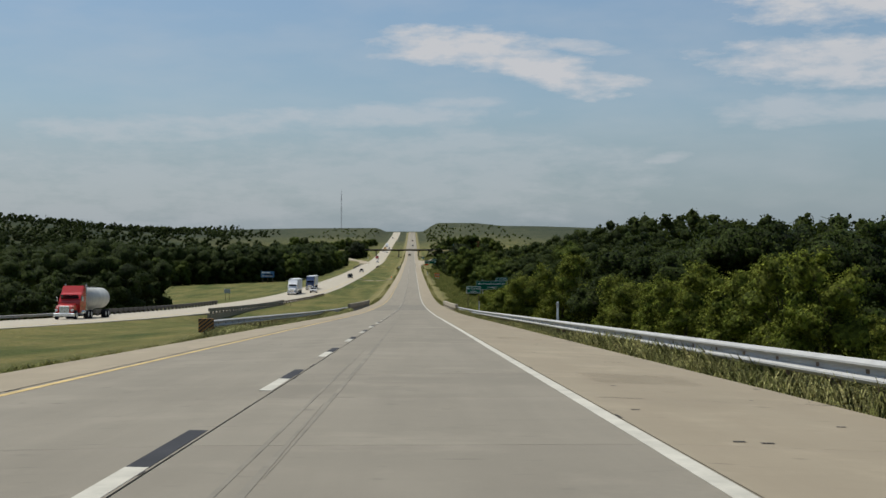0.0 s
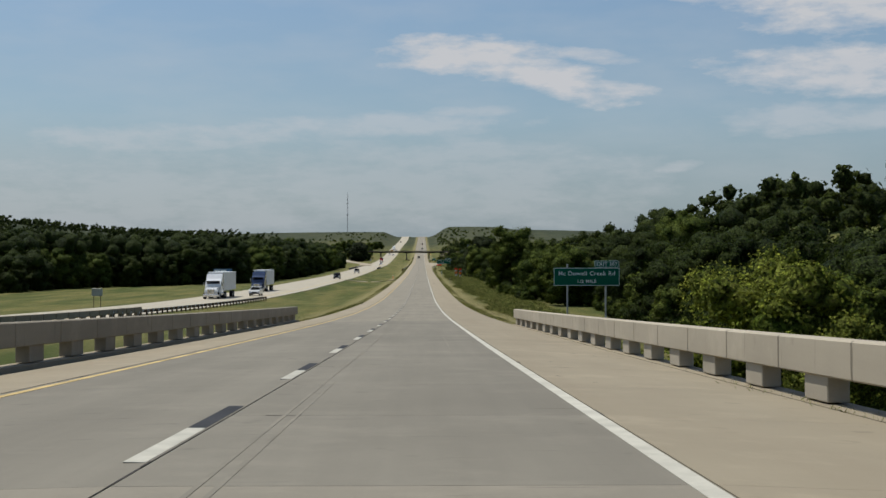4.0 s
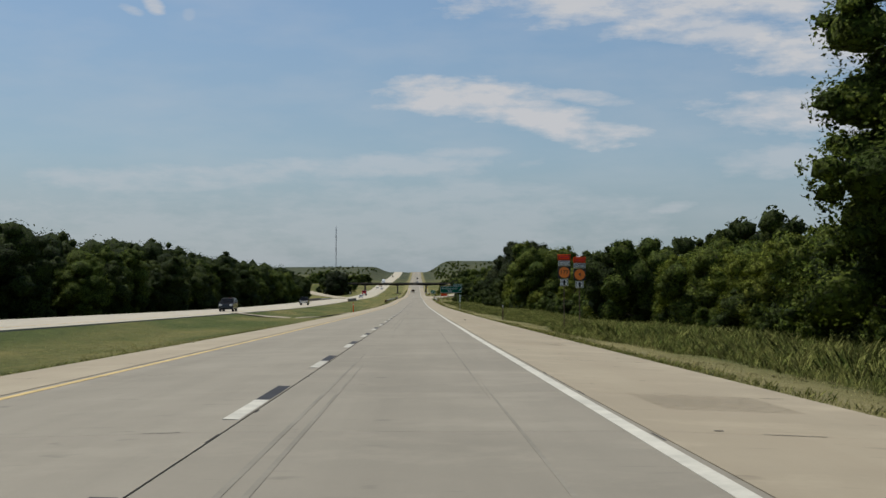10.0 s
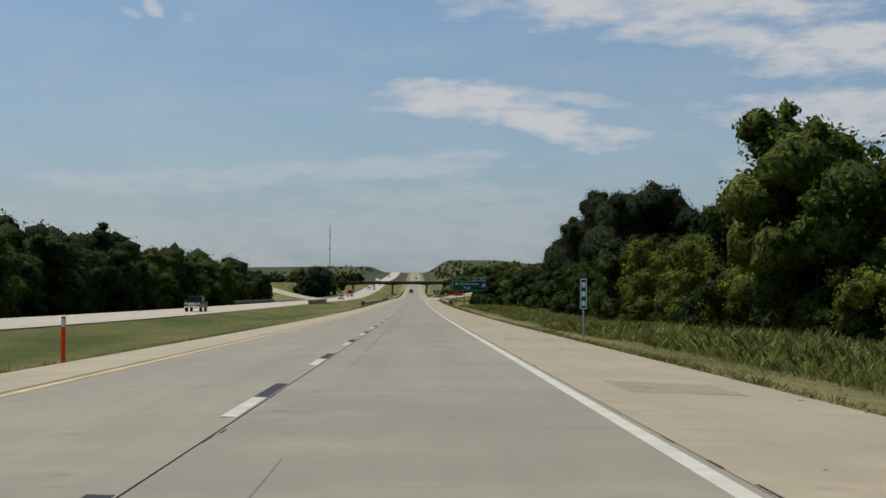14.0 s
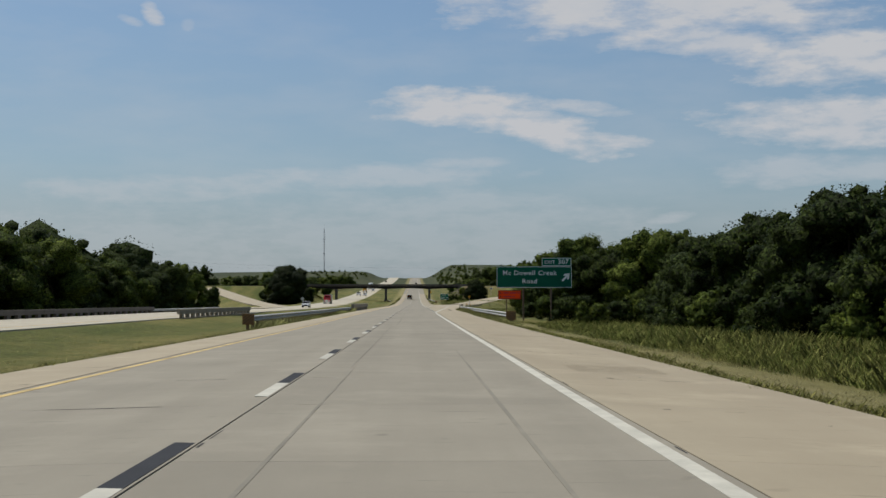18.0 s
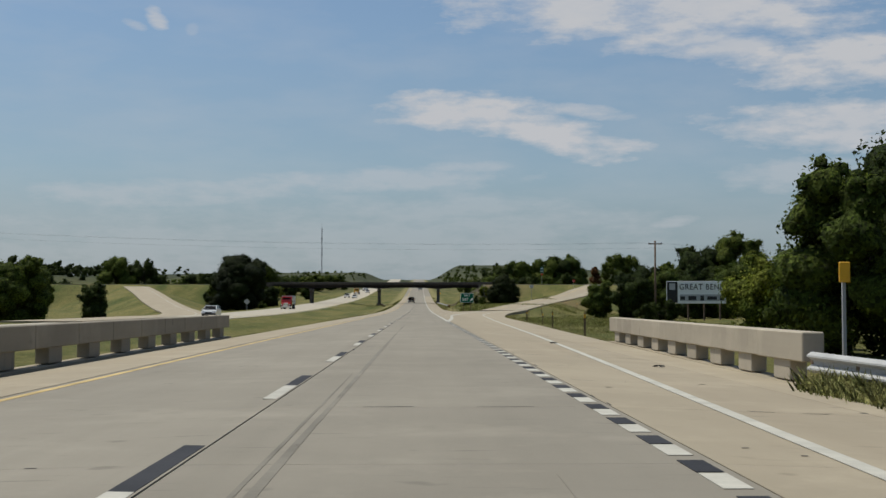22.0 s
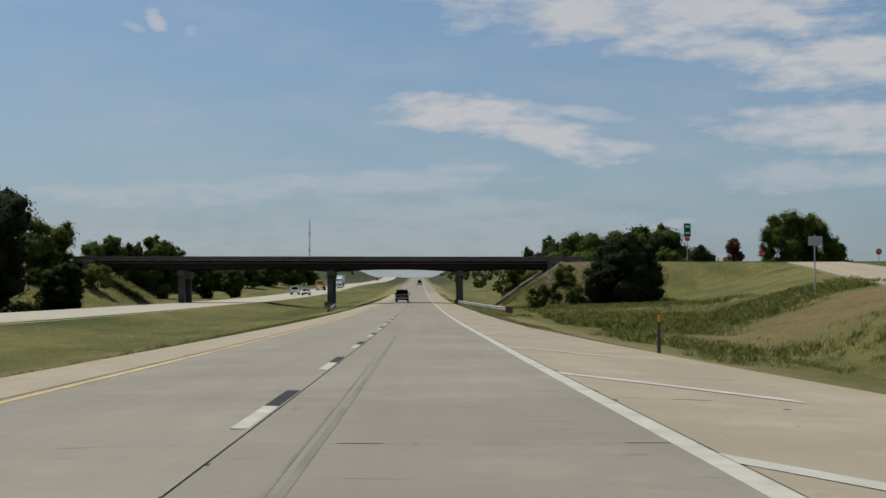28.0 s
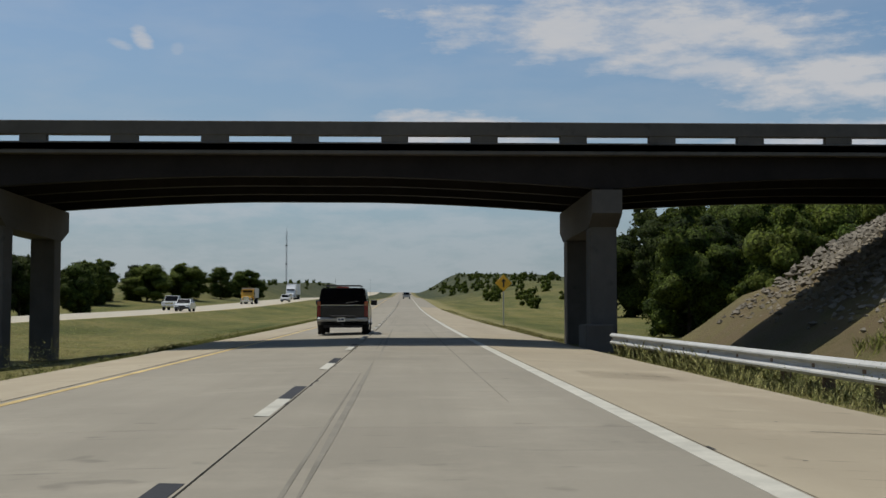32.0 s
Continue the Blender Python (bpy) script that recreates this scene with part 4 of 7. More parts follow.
corral_rail("darker open concrete barrier of the opposite bridge", float(west_x(210)) + 0.44, 177, 262, 1, wz, 2.95, "dark_barrier", 0.02)
corral_rail("weathered open concrete barrier on the far side of the opposite bridge", float(west_x(210)) - 12.4, 165, 256, 1, wz, 2.95, "shaded_concrete", 0.02)
corral_rail("darker open concrete barrier beside the median", float(west_x(800)) + 0.2, 762, 812, 1, wz, 2.95, "dark_barrier")
corral_rail("weathered open concrete barrier beyond the opposite lanes", float(west_x(800)) - 12.4, 745, 812, 1, wz, 2.95, "shaded_concrete")

# ---- steel guardrails ----
W_SECTION = [(0.0, 0.156), (0.030, 0.150), (0.080, 0.108), (0.083, 0.082), (0.004, 0.030), (0.0, 0.0), (0.004, -0.030), (0.080, -0.078), (0.083, -0.104), (0.030, -0.150), (0.0, -0.156),
             (-0.006, -0.152), (0.026, -0.144), (0.076, -0.102), (0.074, -0.082), (-0.003, -0.033), (-0.007, 0.0), (-0.003, 0.033), (0.074, 0.082), (0.074, 0.106), (0.026, 0.144), (-0.006, 0.152)]


def guardrail(label, path, side, top=0.60, marker=None, step=1.905):
    """side: +1 where the road lies towards -x of the rail."""
    t = thing("guardrail", label, "guardrail")
    p = smooth_path([(x, y, z + top - 0.156) for x, y, z in path], step)
    sec = [(-o * side, h) for o, h in W_SECTION]
    for i in range(0, len(p) - 1, 4):
        seg = p[i:i + 5]
        part("rail_section", sweep("rail_section", seg, sec, MAT["galv"], True, False), None, t)
    post = mesh_of(box(0.15, 0.18, 1.15, (0, 0, -0.46), 0.01), "rail_post", MAT["wood_post"])
    block = mesh_of(box(0.17, 0.15, 0.24, (0, 0, -0.02), 0.01), "spacer_block", MAT["wood_post"])
    for q in p[::1]:
        o = part("rail_post", post, None, t, "", pose(q[0] + side * 0.23, q[1], q[2]))
        part("spacer_block", block, None, o, "", pose(-side * 0.15, 0, 0))
    if marker is not None:
        mx, my, mz = marker
        b = part("end_marker", box(0.62, 0.03, 0.56, (mx, my, mz + 0.55), 0.004), MAT["marker_amber"], t, "faded amber and black striped end board")
        for k in range(-3, 4):
            cut = [(0.2 * k + 0.35 + 0.1, 0.27), (0.2 * k + 0.35, 0.27), (0.2 * k - 0.35, -0.27), (0.2 * k - 0.35 + 0.1, -0.27)]
            # keep the stripe inside the board
            for sgn in (1, -1):
                kept = []
                for i in range(len(cut)):
                    (xa, za), (xb, zb) = cut[i - 1], cut[i]
                    ina, inb = sgn * xa <= 0.3, sgn * xb <= 0.3
                    if ina != inb:
                        f = (sgn * 0.3 - xa) / (xb - xa)
                        kept.append((sgn * 0.3, za + (zb - za) * f))
                    if inb:
                        kept.append((xb, zb))
                cut = kept
            if len(cut) > 2:
                part("stripe", prism(cut, -0.003, 0.003), MAT["sign_black"], b, "", pose(mx, my - 0.019, mz + 0.55))
    return t


def rail_path(x, y0, y1, n=12, x_end=None, zf=None):
    ys = np.linspace(y0, y1, n)
    xs = np.linspace(x, x if x_end is None else x_end, n)
    return [(float(a), float(b), (zf(b) if zf else float(top_z(np.clip(a, -5.3, 6.5), b))) - 0.12) for a, b in zip(xs, ys)]


guardrail("long galvanised steel guardrail on timber posts above weeds", rail_path(7.45, -60, 149.2, 40, 7.1), 1)
guardrail("galvanised steel guardrail leading to the median bridge barrier", rail_path(-6.5, 52, 149.6, 22, -5.95), -1, 0.60, (-6.6, 51.4, float(top_z(-5.3, 52)) - 0.25))
guardrail("galvanised steel guardrail with weeds leading to the exit bridge", rail_path(7.7, 726, 807.2, 20, 7.5), 1, 0.60, (7.75, 725.3, float(top_z(6.5, 726)) - 0.25))
guardrail("galvanised steel guardrail in the median before the second bridge", rail_path(-6.9, 711, 793.5, 20, -5.95), -1, 0.60, (-7.0, 710.3, float(top_z(-5.3, 711)) - 0.25))
guardrail("galvanised steel guardrail shielding the bridge pier", rail_path(8.9, 1109, 1180, 20, 7.0), 1, 0.60, (8.95, 1108.4, float(top_z(6.5, 1109)) - 0.3))
guardrail("short galvanised steel guardrail in the median before the pier", rail_path(-8.0, 1139, 1180, 12, -10.2, lambda y: drop(-9, y) + 0.10), -1)
guardrail("steel guardrail along the opposite carriageway before its bridge", rail_path(float(west_x(250)) + 0.5, 257, 330, 12, float(west_x(320)) + 1.0, wz), 1)
guardrail("steel guardrail beyond the opposite carriageway", rail_path(float(west_x(100)) - 12.6, 20, 164, 24, None, wz), -1)
guardrail("steel guardrail beyond the opposite carriageway near the second bridge", rail_path(float(west_x(700)) - 12.6, 813, 870, 12, None, wz), -1)

# ---- trees ----
def ico(level):
    bm = bmesh.new()
    bmesh.ops.create_icosphere(bm, subdivisions=level, radius=1.0)
    v = np.array([q.co[:] for q in bm.verts])
    f = np.array([[q.index for q in p.verts] for p in bm.faces])
    bm.free()
    return v, f


ICO1, ICO2 = ico(1), ico(2)


def poly_mesh(name, verts, tris, quads, normals, mat):
    """One mesh from triangles and quads, with soft normals."""
    me = bpy.data.meshes.new(name)
    nt, nq = len(tris), len(quads)
    me.vertices.add(len(verts))
    me.vertices.foreach_set("co", np.asarray(verts, np.float32).ravel())
    me.loops.add(3 * nt + 4 * nq)
    me.loops.foreach_set("vertex_index", np.concatenate([np.asarray(tris, np.int32).ravel(), np.asarray(quads, np.int32).ravel()]).astype(np.int32))
    me.polygons.add(nt + nq)
    me.polygons.foreach_set("loop_start", np.concatenate([np.arange(nt) * 3, 3 * nt + np.arange(nq) * 4]).astype(np.int32))
    me.polygons.foreach_set("loop_total", np.concatenate([np.full(nt, 3), np.full(nq, 4)]).astype(np.int32))
    me.polygons.foreach_set("use_smooth", np.ones(nt + nq, bool))
    me.update()
    me.validate()
    if normals is not None:
        normals = normals / (np.linalg.norm(normals, axis=1, keepdims=True) + 1e-9)
        me.normals_split_custom_set_from_vertices(normals.tolist())
    me.materials.append(mat)
    return me


def leaf_quads(pts, nrm, size, rng, squash=0.6):
    """Small leaf blades at the points, facing roughly along the normals."""
    n = len(pts)
    d = nrm / (np.linalg.norm(nrm, axis=1, keepdims=True) + 1e-9) + rng.normal(0, 0.7, (n, 3))
    d /= np.linalg.norm(d, axis=1, keepdims=True) + 1e-9
    u = np.cross(d, rng.normal(0, 1, (n, 3)))
    u /= np.linalg.norm(u, axis=1, keepdims=True) + 1e-9
    v = np.cross(d, u)
    s = (size * rng.uniform(0.6, 1.35, n))[:, None]
    a, b = u * s, v * s * squash
    verts = np.stack([pts - a, pts - b + d * s * 0.15, pts + a, pts + b + d * s * 0.15], 1).reshape(-1, 3)
    return verts, np.arange(4 * n).reshape(-1, 4), np.repeat(nrm, 4, 0)


def leaf_mesh(name, pts, nrm, size, mat, rng, squash=0.62):
    v, q, n = leaf_quads(pts, nrm, size, rng, squash)
    return poly_mesh(name, v, np.zeros((0, 3), int), q, n, mat)


def crown(rng, h, w, low, big, small, leaves, size, conic=0.0, lean=0.0, fine=True, open_=0.0):
    """Vertices, triangles, quads and normals of a crown: leaf clumps in two sizes and loose leaves round them."""
    centres = []
    for i in range(big):
        f = (i + 0.5) / big
        k = 0.06 + 0.82 * f
        z = low + (h - low) * k
        prof = (1 - k) * conic + (1 - conic) * math.sqrt(max(0.06, 1 - (2 * k - 0.80) ** 2 / 1.5))
        a = i * 2.4 + rng.uniform(-0.6, 0.6)
        r = w * (0.15 + 0.10 * rng.uniform()) * (0.55 + 0.5 * prof)
        rr = max(0.0, w / 2 * prof - r * 0.8) * rng.uniform(0.45, 1.08)
        centres.append((rr * math.cos(a) + lean * k, rr * math.sin(a), min(z, h - r * 0.8), r))
    main = np.array(centres)
    mid = np.array([lean * 0.5, 0, low + (h - low) * 0.42])
    sub_ = []
    for i in range(small):
        b = main[rng.integers(0, big)]
        d = rng.normal(0, 1, 3) + (b[:3] - mid) / w * 1.6
        d /= np.linalg.norm(d)
        sub_.append((*(b[:3] + d * b[3] * rng.uniform(0.55, 0.86)), b[3] * rng.uniform(0.28, 0.5)))
    blobs = np.concatenate([main, np.array(sub_)]) if small else main
    V, T, N, off = [], [], [], 0
    for i, (x, y, z, r) in enumerate(blobs):
        v, f = ICO2 if (fine and i < big) else ICO1
        bump = 1 + 0.16 * np.sin(v @ rng.normal(0, 3.2, 3) + rng.uniform(0, 6)) + 0.10 * rng.normal(0, 1, len(v))
        core = v * bump[:, None] * r * (0.74 - 2 * open_) * np.array([1, 1, 0.86])
        p = core + np.array([x, y, z])
        p[:, 2] = np.maximum(p[:, 2], 0.05)
        V.append(p)
        T.append(f + off)
        N.append(v + (p - mid) / w * 0.9 + np.array([0, 0, 0.15]))
        off += len(v)
    wts = blobs[:, 3] ** 2
    which = rng.choice(len(blobs), leaves, p=wts / wts.sum())
    d = rng.normal(0, 1, (leaves, 3))
    d /= np.linalg.norm(d, axis=1, keepdims=True)
    c = blobs[which]
    pts = c[:, :3] + d * c[:, 3:4] * rng.triangular(0.68 - open_, 0.86, 1.04 + open_, (leaves, 1)) * np.array([1, 1, 0.88])
    pts[:, 2] = np.maximum(pts[:, 2], 0.08)
    nr = d + (pts - mid) / w * 0.9 + np.array([0, 0, 0.15])
    q, qi, qn = leaf_quads(pts, nr, size, rng)
    V.append(q)
    N.append(qn)
    return np.concatenate(V), np.concatenate(T), qi + off, np.concatenate(N), main


def build_tree(name, label, category, seed, h, w, low, leaves, size, mat, big=14, conic=0.0, trunk=None, lean=0.0, small=44, open_=0.0):
    rng = np.random.default_rng(seed)
    V, T, Q, N, centres = crown(rng, h, w, low, big, small, leaves, size, conic, lean, True, open_)
    t = thing(name, label, category, pose(0, 0, -500))
    tr_ = trunk or h * 0.018
    bm = bmesh.new()
    prev = Vector((0, 0, -0.4))
    top = h * 0.72
    for i in range(1, 6):
        nx_ = Vector((lean * (i / 5) * 0.6 + rng.normal(0, h * 0.008), rng.normal(0, h * 0.008), top * i / 5))
        rod(tr_ * (1.15 - 0.2 * (i - 1)), tr_ * (1.15 - 0.2 * i), prev, nx_, 7, bm)
        prev = nx_
    part("trunk", bm, MAT["bark"], t, "", None, True)
    for x, y, z, r in centres[1::3]:
        part("limb", rod(tr_ * 0.42, tr_ * 0.10, (0, 0, max(low * 0.6, z * 0.62)), (x, y, z), 5), MAT["bark"], t)
    part("crown", poly_mesh("crown", V, T, Q, N, mat), None, t)
    return t


TREES = {}
def kinds():
    T = TREES
    T["oak"] = [build_tree("tree", "green broadleaf tree with a rounded crown", "tree", 10 + i, 10, 9.6, 0.2, 7400, 0.126, MAT["leaf"], 15 + i, 0, None, 0, 60) for i in range(3)]
    T["dark"] = [build_tree("tree", "deep green broad oak with a dense crown", "tree", 20 + i, 10, 10.2, 0.2, 7400, 0.126, MAT["leaf_dark"], 16 + i, 0, None, 0, 60) for i in range(3)]
    T["bright"] = [build_tree("tree", "light yellow-green leafy tree", "tree", 30 + i, 8, 7.4, 0.0, 9500, 0.085, MAT["leaf_bright"], 14 + i, 0.15, None, 0, 64, 0.07) for i in range(2)]
    T["tall"] = [build_tree("tree", "tall cottonwood with an open upright crown", "tree", 40 + i, 13, 8.6, 0.6, 22000, 0.082, MAT["leaf"], 20 + i, 0.0, None, 0, 80, 0.06) for i in range(2)]
    T["shrub"] = [build_tree("shrub", "leafy green shrub at the wood's edge", "shrub", 50 + i, 4, 5.2, 0.0, 4200, 0.075, MAT[("leaf_bright", "leaf", "leaf_dark")[i]], 9, 0, None, 0, 30, 0.05) for i in range(3)]
    T["thicket"] = [build_tree("shrub", "dense dark undergrowth below the trees", "shrub", 55 + i, 4, 6.4, 0.0, 3000, 0.105, MAT["leaf_dark" if i else "leaf"], 11, 0, None, 0, 32, 0.02) for i in range(2)]
    T["cedar"] = [build_tree("shrub", "dark spreading juniper bush", "shrub", 60 + i, 8, 12, 0.0, 26000, 0.085, MAT["leaf_shaded"], 22, 0.6, None, 0, 130, 0.03) for i in range(1)]
    T["far"] = [build_tree("tree", "distant dark green broadleaf tree", "tree", 70 + i, 10, 10.5, 0.2, 3000, 0.19, MAT["leaf_dark"], 12, 0, None, 0, 34) for i in range(4)]
    T["giant"] = [build_tree("tree", "huge oak with a deep billowing crown, leaves darkened for shade", "tree", 80 + i, 14, 14.5, 0.2, 26000, 0.115, MAT["leaf_shaded"], 24, 0, None, 0, 110) for i in range(2)]
    T["dry"] = [build_tree("tree", "small browned dying cedar tree", "tree", 90, 6, 4, 0.4, 2600, 0.085, MAT["leaf_dry"], 9, 0.6)]


kinds()
TREE_H = {"oak": 10, "dark": 10, "bright": 8, "tall": 13, "shrub": 4, "cedar": 8, "far": 10, "giant": 14, "dry": 6, "thicket": 4}
wood = random.Random(5)
UNUSED = {t.name for ts in TREES.values() for t in ts}
SCALES = []


def plant(kind, x, y, h, wide=1.0, group="", z=None):
    src = wood.choice(TREES[kind])
    s = h / TREE_H[kind]
    m = pose(x, y, (drop(x, y) if z is None else z) - 0.05, 0, 0, wood.uniform(0, 360))
    if src.name in UNUSED:
        UNUSED.discard(src.name)
        t = src
        t.matrix_basis = m
    else:
        src.scale = (1, 1, 1)
        t = copy_thing(src, m)
    SCALES.append((t, s * wide, s))
    t.scale = (s * wide, s * wide, s)
    if group:
        tagged(t, group=group)
    return t


# wood along the right side
g = "trees right of the highway"
RIGHT = [(-20, 20, 4, 6), (50, 19, 5, 7), (75, 18, 9, 11.5), (110, 18, 10, 12.5), (150, 19, 9, 12), (215, 24, 8, 11), (300, 27, 8, 11), (345, 27, 7, 9), (440, 25, 7, 10), (470, 24, 8, 9), (505, 23, 7, 8), (560, 21, 8, 10.5), (620, 21, 8, 11), (700, 19, 7, 9), (790, 22, 7, 9)]
ry = [r[0] for r in RIGHT]
back_right, back_left = [], []
y = 10.0
while y < 745:
    xf, h0, h1 = (float(np.interp(y, ry, [r[k] for r in RIGHT])) for k in (1, 2, 3))
    k = wood.random()
    if y < 205:
        kind, hf = ("bright", wood.uniform(2.8, 4.4)) if k < 0.42 else (("shrub", wood.uniform(2, 3.4)) if k > 0.8 else ("dark", wood.uniform(h0 * 0.6, h0)))
    elif 430 < y < 610:
        kind, hf = ("bright", h0 * 0.85) if k < 0.58 else (("oak", wood.uniform(h0 * 0.7, h0)) if k < 0.85 else ("shrub", h0 * 0.45))
    elif 612 < y < 695:
        kind, hf = "dark", wood.uniform(h0 * 0.6, h0)
    else:
        kind, hf = ("oak" if k < 0.35 else "dark"), wood.uniform(h0 * 0.65, h0)
    plant(kind, xf + wood.uniform(-1, 2), y, hf, 1.05, g)
    if wood.random() < 0.75 and 215 < y < 605:
        h2 = wood.uniform(h0, h1)
        back_right.append((xf + wood.uniform(5, 9), y + wood.uniform(-3, 3), h2, h2 * 1.05))
    elif wood.random() < 0.75:
        plant("oak" if 430 < y < 610 and wood.random() < 0.7 else "dark", xf + wood.uniform(5, 9), y + wood.uniform(-3, 3), wood.uniform(h0, h1) * (0.62 if y < 68 else 1.0), 1.0, g)
    if y > 212:
        for q in (0.0, 3.6):
            plant("thicket", xf - wood.uniform(0.2, 1.6), y + q + wood.uniform(-1, 1), wood.uniform(1.6, 3.0), 1.1, "undergrowth at the wood's edge")
    hb = wood.uniform(h1 * 0.85, h1 * 1.12)
    back_right.append((xf + wood.uniform(11, 16), y, hb, hb * 1.1))
    y += wood.uniform(6.0, 8.5)
for k, x, yy, hh in (("dark", 36, 345, 11.0), ("dark", 41, 358, 12.0), ("dark", 33, 366, 10.5), ("oak", 45, 350, 12.0), ("dark", 31, 354, 10.0), ("dark", 38, 378, 11.0), ("dark", 47, 372, 12.5)):
    plant(k, x, yy, hh, 1.15, g)
for k, x, yy, hh in (("oak", 22.5, 381, 6.8), ("dark", 24.5, 389, 7.4), ("oak", 21.0, 370, 6.4), ("dark", 26.0, 377, 7.6)):
    plant(k, x, yy, hh, 1.1, g)
for k in range(12):
    plant("thicket", wood.uniform(17.0, 19.0), 330 + 6.5 * k, wood.uniform(1.3, 2.2), 1.2, "undergrowth at the wood's edge")
plant("tall", 20.3, 404, 14.0, 1.28, g)
plant("giant", 24.6, 674, 13.4, 0.85, g)
plant("giant", 26.6, 661, 15.8, 0.92, g)
plant("giant", 27.0, 641, 14.6, 1.0, g)
plant("dark", 23.0, 676, 9.0, 1.0, g)
plant("dark", 19.5, 634, 5.2, 0.9, g)


def plant_top(kind, x, y, top, wide=1.0, group=""):
    """A tree whose crown ends at a given height."""
    return plant(kind, x, y, top - drop(x, y), wide, group)


for k, x, y, top in (("tall", 21, 353, -1.5), ("tall", 23.5, 364, -2.3), ("oak", 20.8, 340, -3.3), ("oak", 21.5, 330, -3.4), ("tall", 24, 346, -2.6), ("oak", 22, 318, -3.0), ("oak", 21, 563, -1.2), ("oak", 23.5, 556, -1.8), ("dark", 22, 573, -2.6), ("dark", 21, 482, -4.6), ("oak", 22, 474, -4.2)):
    plant_top(k, x, y, top, 1.0, g)
for x, y, top in ((14.6, 39, 0.9), (15.2, 46, 0.7), (15.6, 53, 0.6), (14.9, 61, 0.2), (15.6, 69, -0.2), (15.1, 77, -0.6), (15.9, 86, -1.0), (13.6, 183, -4.4), (15.2, 192, -4.2), (14.5, 108, 0.3), (14.8, 148, -1.6), (12.6, 174, -6.5)):
    plant_top("bright", x, y, top, 1.05, g)
for k, x, yy, top in (("tall", 19.5, 777, -2.2), ("dark", 17.6, 763, -5.0), ("dark", 20.4, 767, -4.4), ("dark", 23.4, 760, -4.0), ("tall", 23.0, 781, -2.9), ("dark", 27.0, 770, -4.2)):
    plant_top(k, x, yy, top, 1.1, g)
for k in range(11):
    plant("thicket", wood.uniform(14.5, 18.5), 738 + 6.2 * k, wood.uniform(1.5, 2.6), 1.15, "undergrowth at the wood's edge")
for x, y, h, k in ((21, 750, 8.5, "oak"), (20.5, 762, 4.5, "dark"), (26, 765, 9, "oak"), (25, 792, 5.5, "oak"), (30, 775, 9, "far"), (33, 800, 9, "far"), (31, 825, 9, "far"), (38, 850, 9, "far"), (17.5, 773, 8.6, "oak"), (15.5, 789, 4.2, "dark"), (22, 783, 5.5, "oak"), (16.8, 811, 3.6, "shrub"), (26, 805, 5.5, "dark"), (19.8, 842, 8.6, "oak"), (25, 847, 10.6, "dark"), (30, 846, 8.0, "oak"), (21.5, 858, 5, "shrub"), (30, 868, 7, "oak"),
                   (33, 885, 6.5, "dark"), (38, 905, 7, "oak"), (45, 930, 7.5, "dark"), (47, 972, 8.5, "oak"), (49, 950, 8, "dark"), (56, 965, 8.5, "oak"), (40, 988, 8, "oak"), (34.5, 985, 7.5, "dark"), (30, 990, 6, "oak"), (43, 976, 8, "dark"), (50, 1058, 10.5, "dark"), (57, 1066, 11, "oak"), (64, 1052, 10, "dark"), (53, 1044, 7, "oak"), (47, 985, 7.5, "oak"), (53, 968, 8, "dark"), (58, 990, 8.5, "oak"), (44, 1000, 5.5, "shrub"), (27, 930, 2.6, "shrub"), (31, 940, 3.0, "shrub")):
    plant(k, x, y, h, 1.0, g)
for x, y, h, k in ((24, 1215, 8.5, "oak"), (31, 1222, 10, "oak"), (38, 1228, 10, "far"), (46, 1226, 10.5, "oak"), (54, 1240, 11, "far"), (84, 1216, 9, "far"),
                   (18.5, 1222, 7, "oak"), (21, 1210, 6.5, "oak"), (25, 1204, 6, "dark"), (22, 1233, 8.5, "dark"), (27, 1241, 10.5, "oak"), (33, 1236, 10.5, "oak"), (40, 1243, 9, "dark"), (28.5, 1207, 5, "dry")):
    plant(k, x, y, h, 1.0, "trees behind the overpass")
for x, y, h in ((15.2, 1150, 2.4), (17.5, 1158, 2.8), (19.5, 1148, 2.4), (16.5, 1165, 2.0), (21, 1172, 3.0), (14.2, 1140, 1.6)):
    plant("shrub", x, y, h, 1.0, "shrubs on the bridge bank")
plant("cedar", 25.4, 1151, 8.3, 1.06)
for k, x, y, top in (("far", 60, 1336, 15.2), ("oak", 66, 1340, 15.0), ("oak", 54, 1330, 13.5), ("oak", 41, 1316, 12.2), ("far", 35, 1312, 10.5), ("oak", 46, 1322, 11.5), ("far", 30, 1318, 8.0), ("tall", 72.5, 1247, 12.2), ("tall", 78.5, 1250, 11.6), ("dry", 68.3, 1271, 8.1), ("oak", 84, 1255, 7.0), ("oak", 70, 1059, 7.8), ("far", 62, 1062, 5.5)):
    plant_top(k, x, y, top, 1.0, "trees behind the overpass")
# wood on the left beyond the other carriageway
g = "trees left of the highway"
LEFT = [(-40, -58), (150, -53), (300, -57), (325, -80), (345, -105), (480, -92), (560, -52), (620, -47), (900, -47)]
y = 100.0
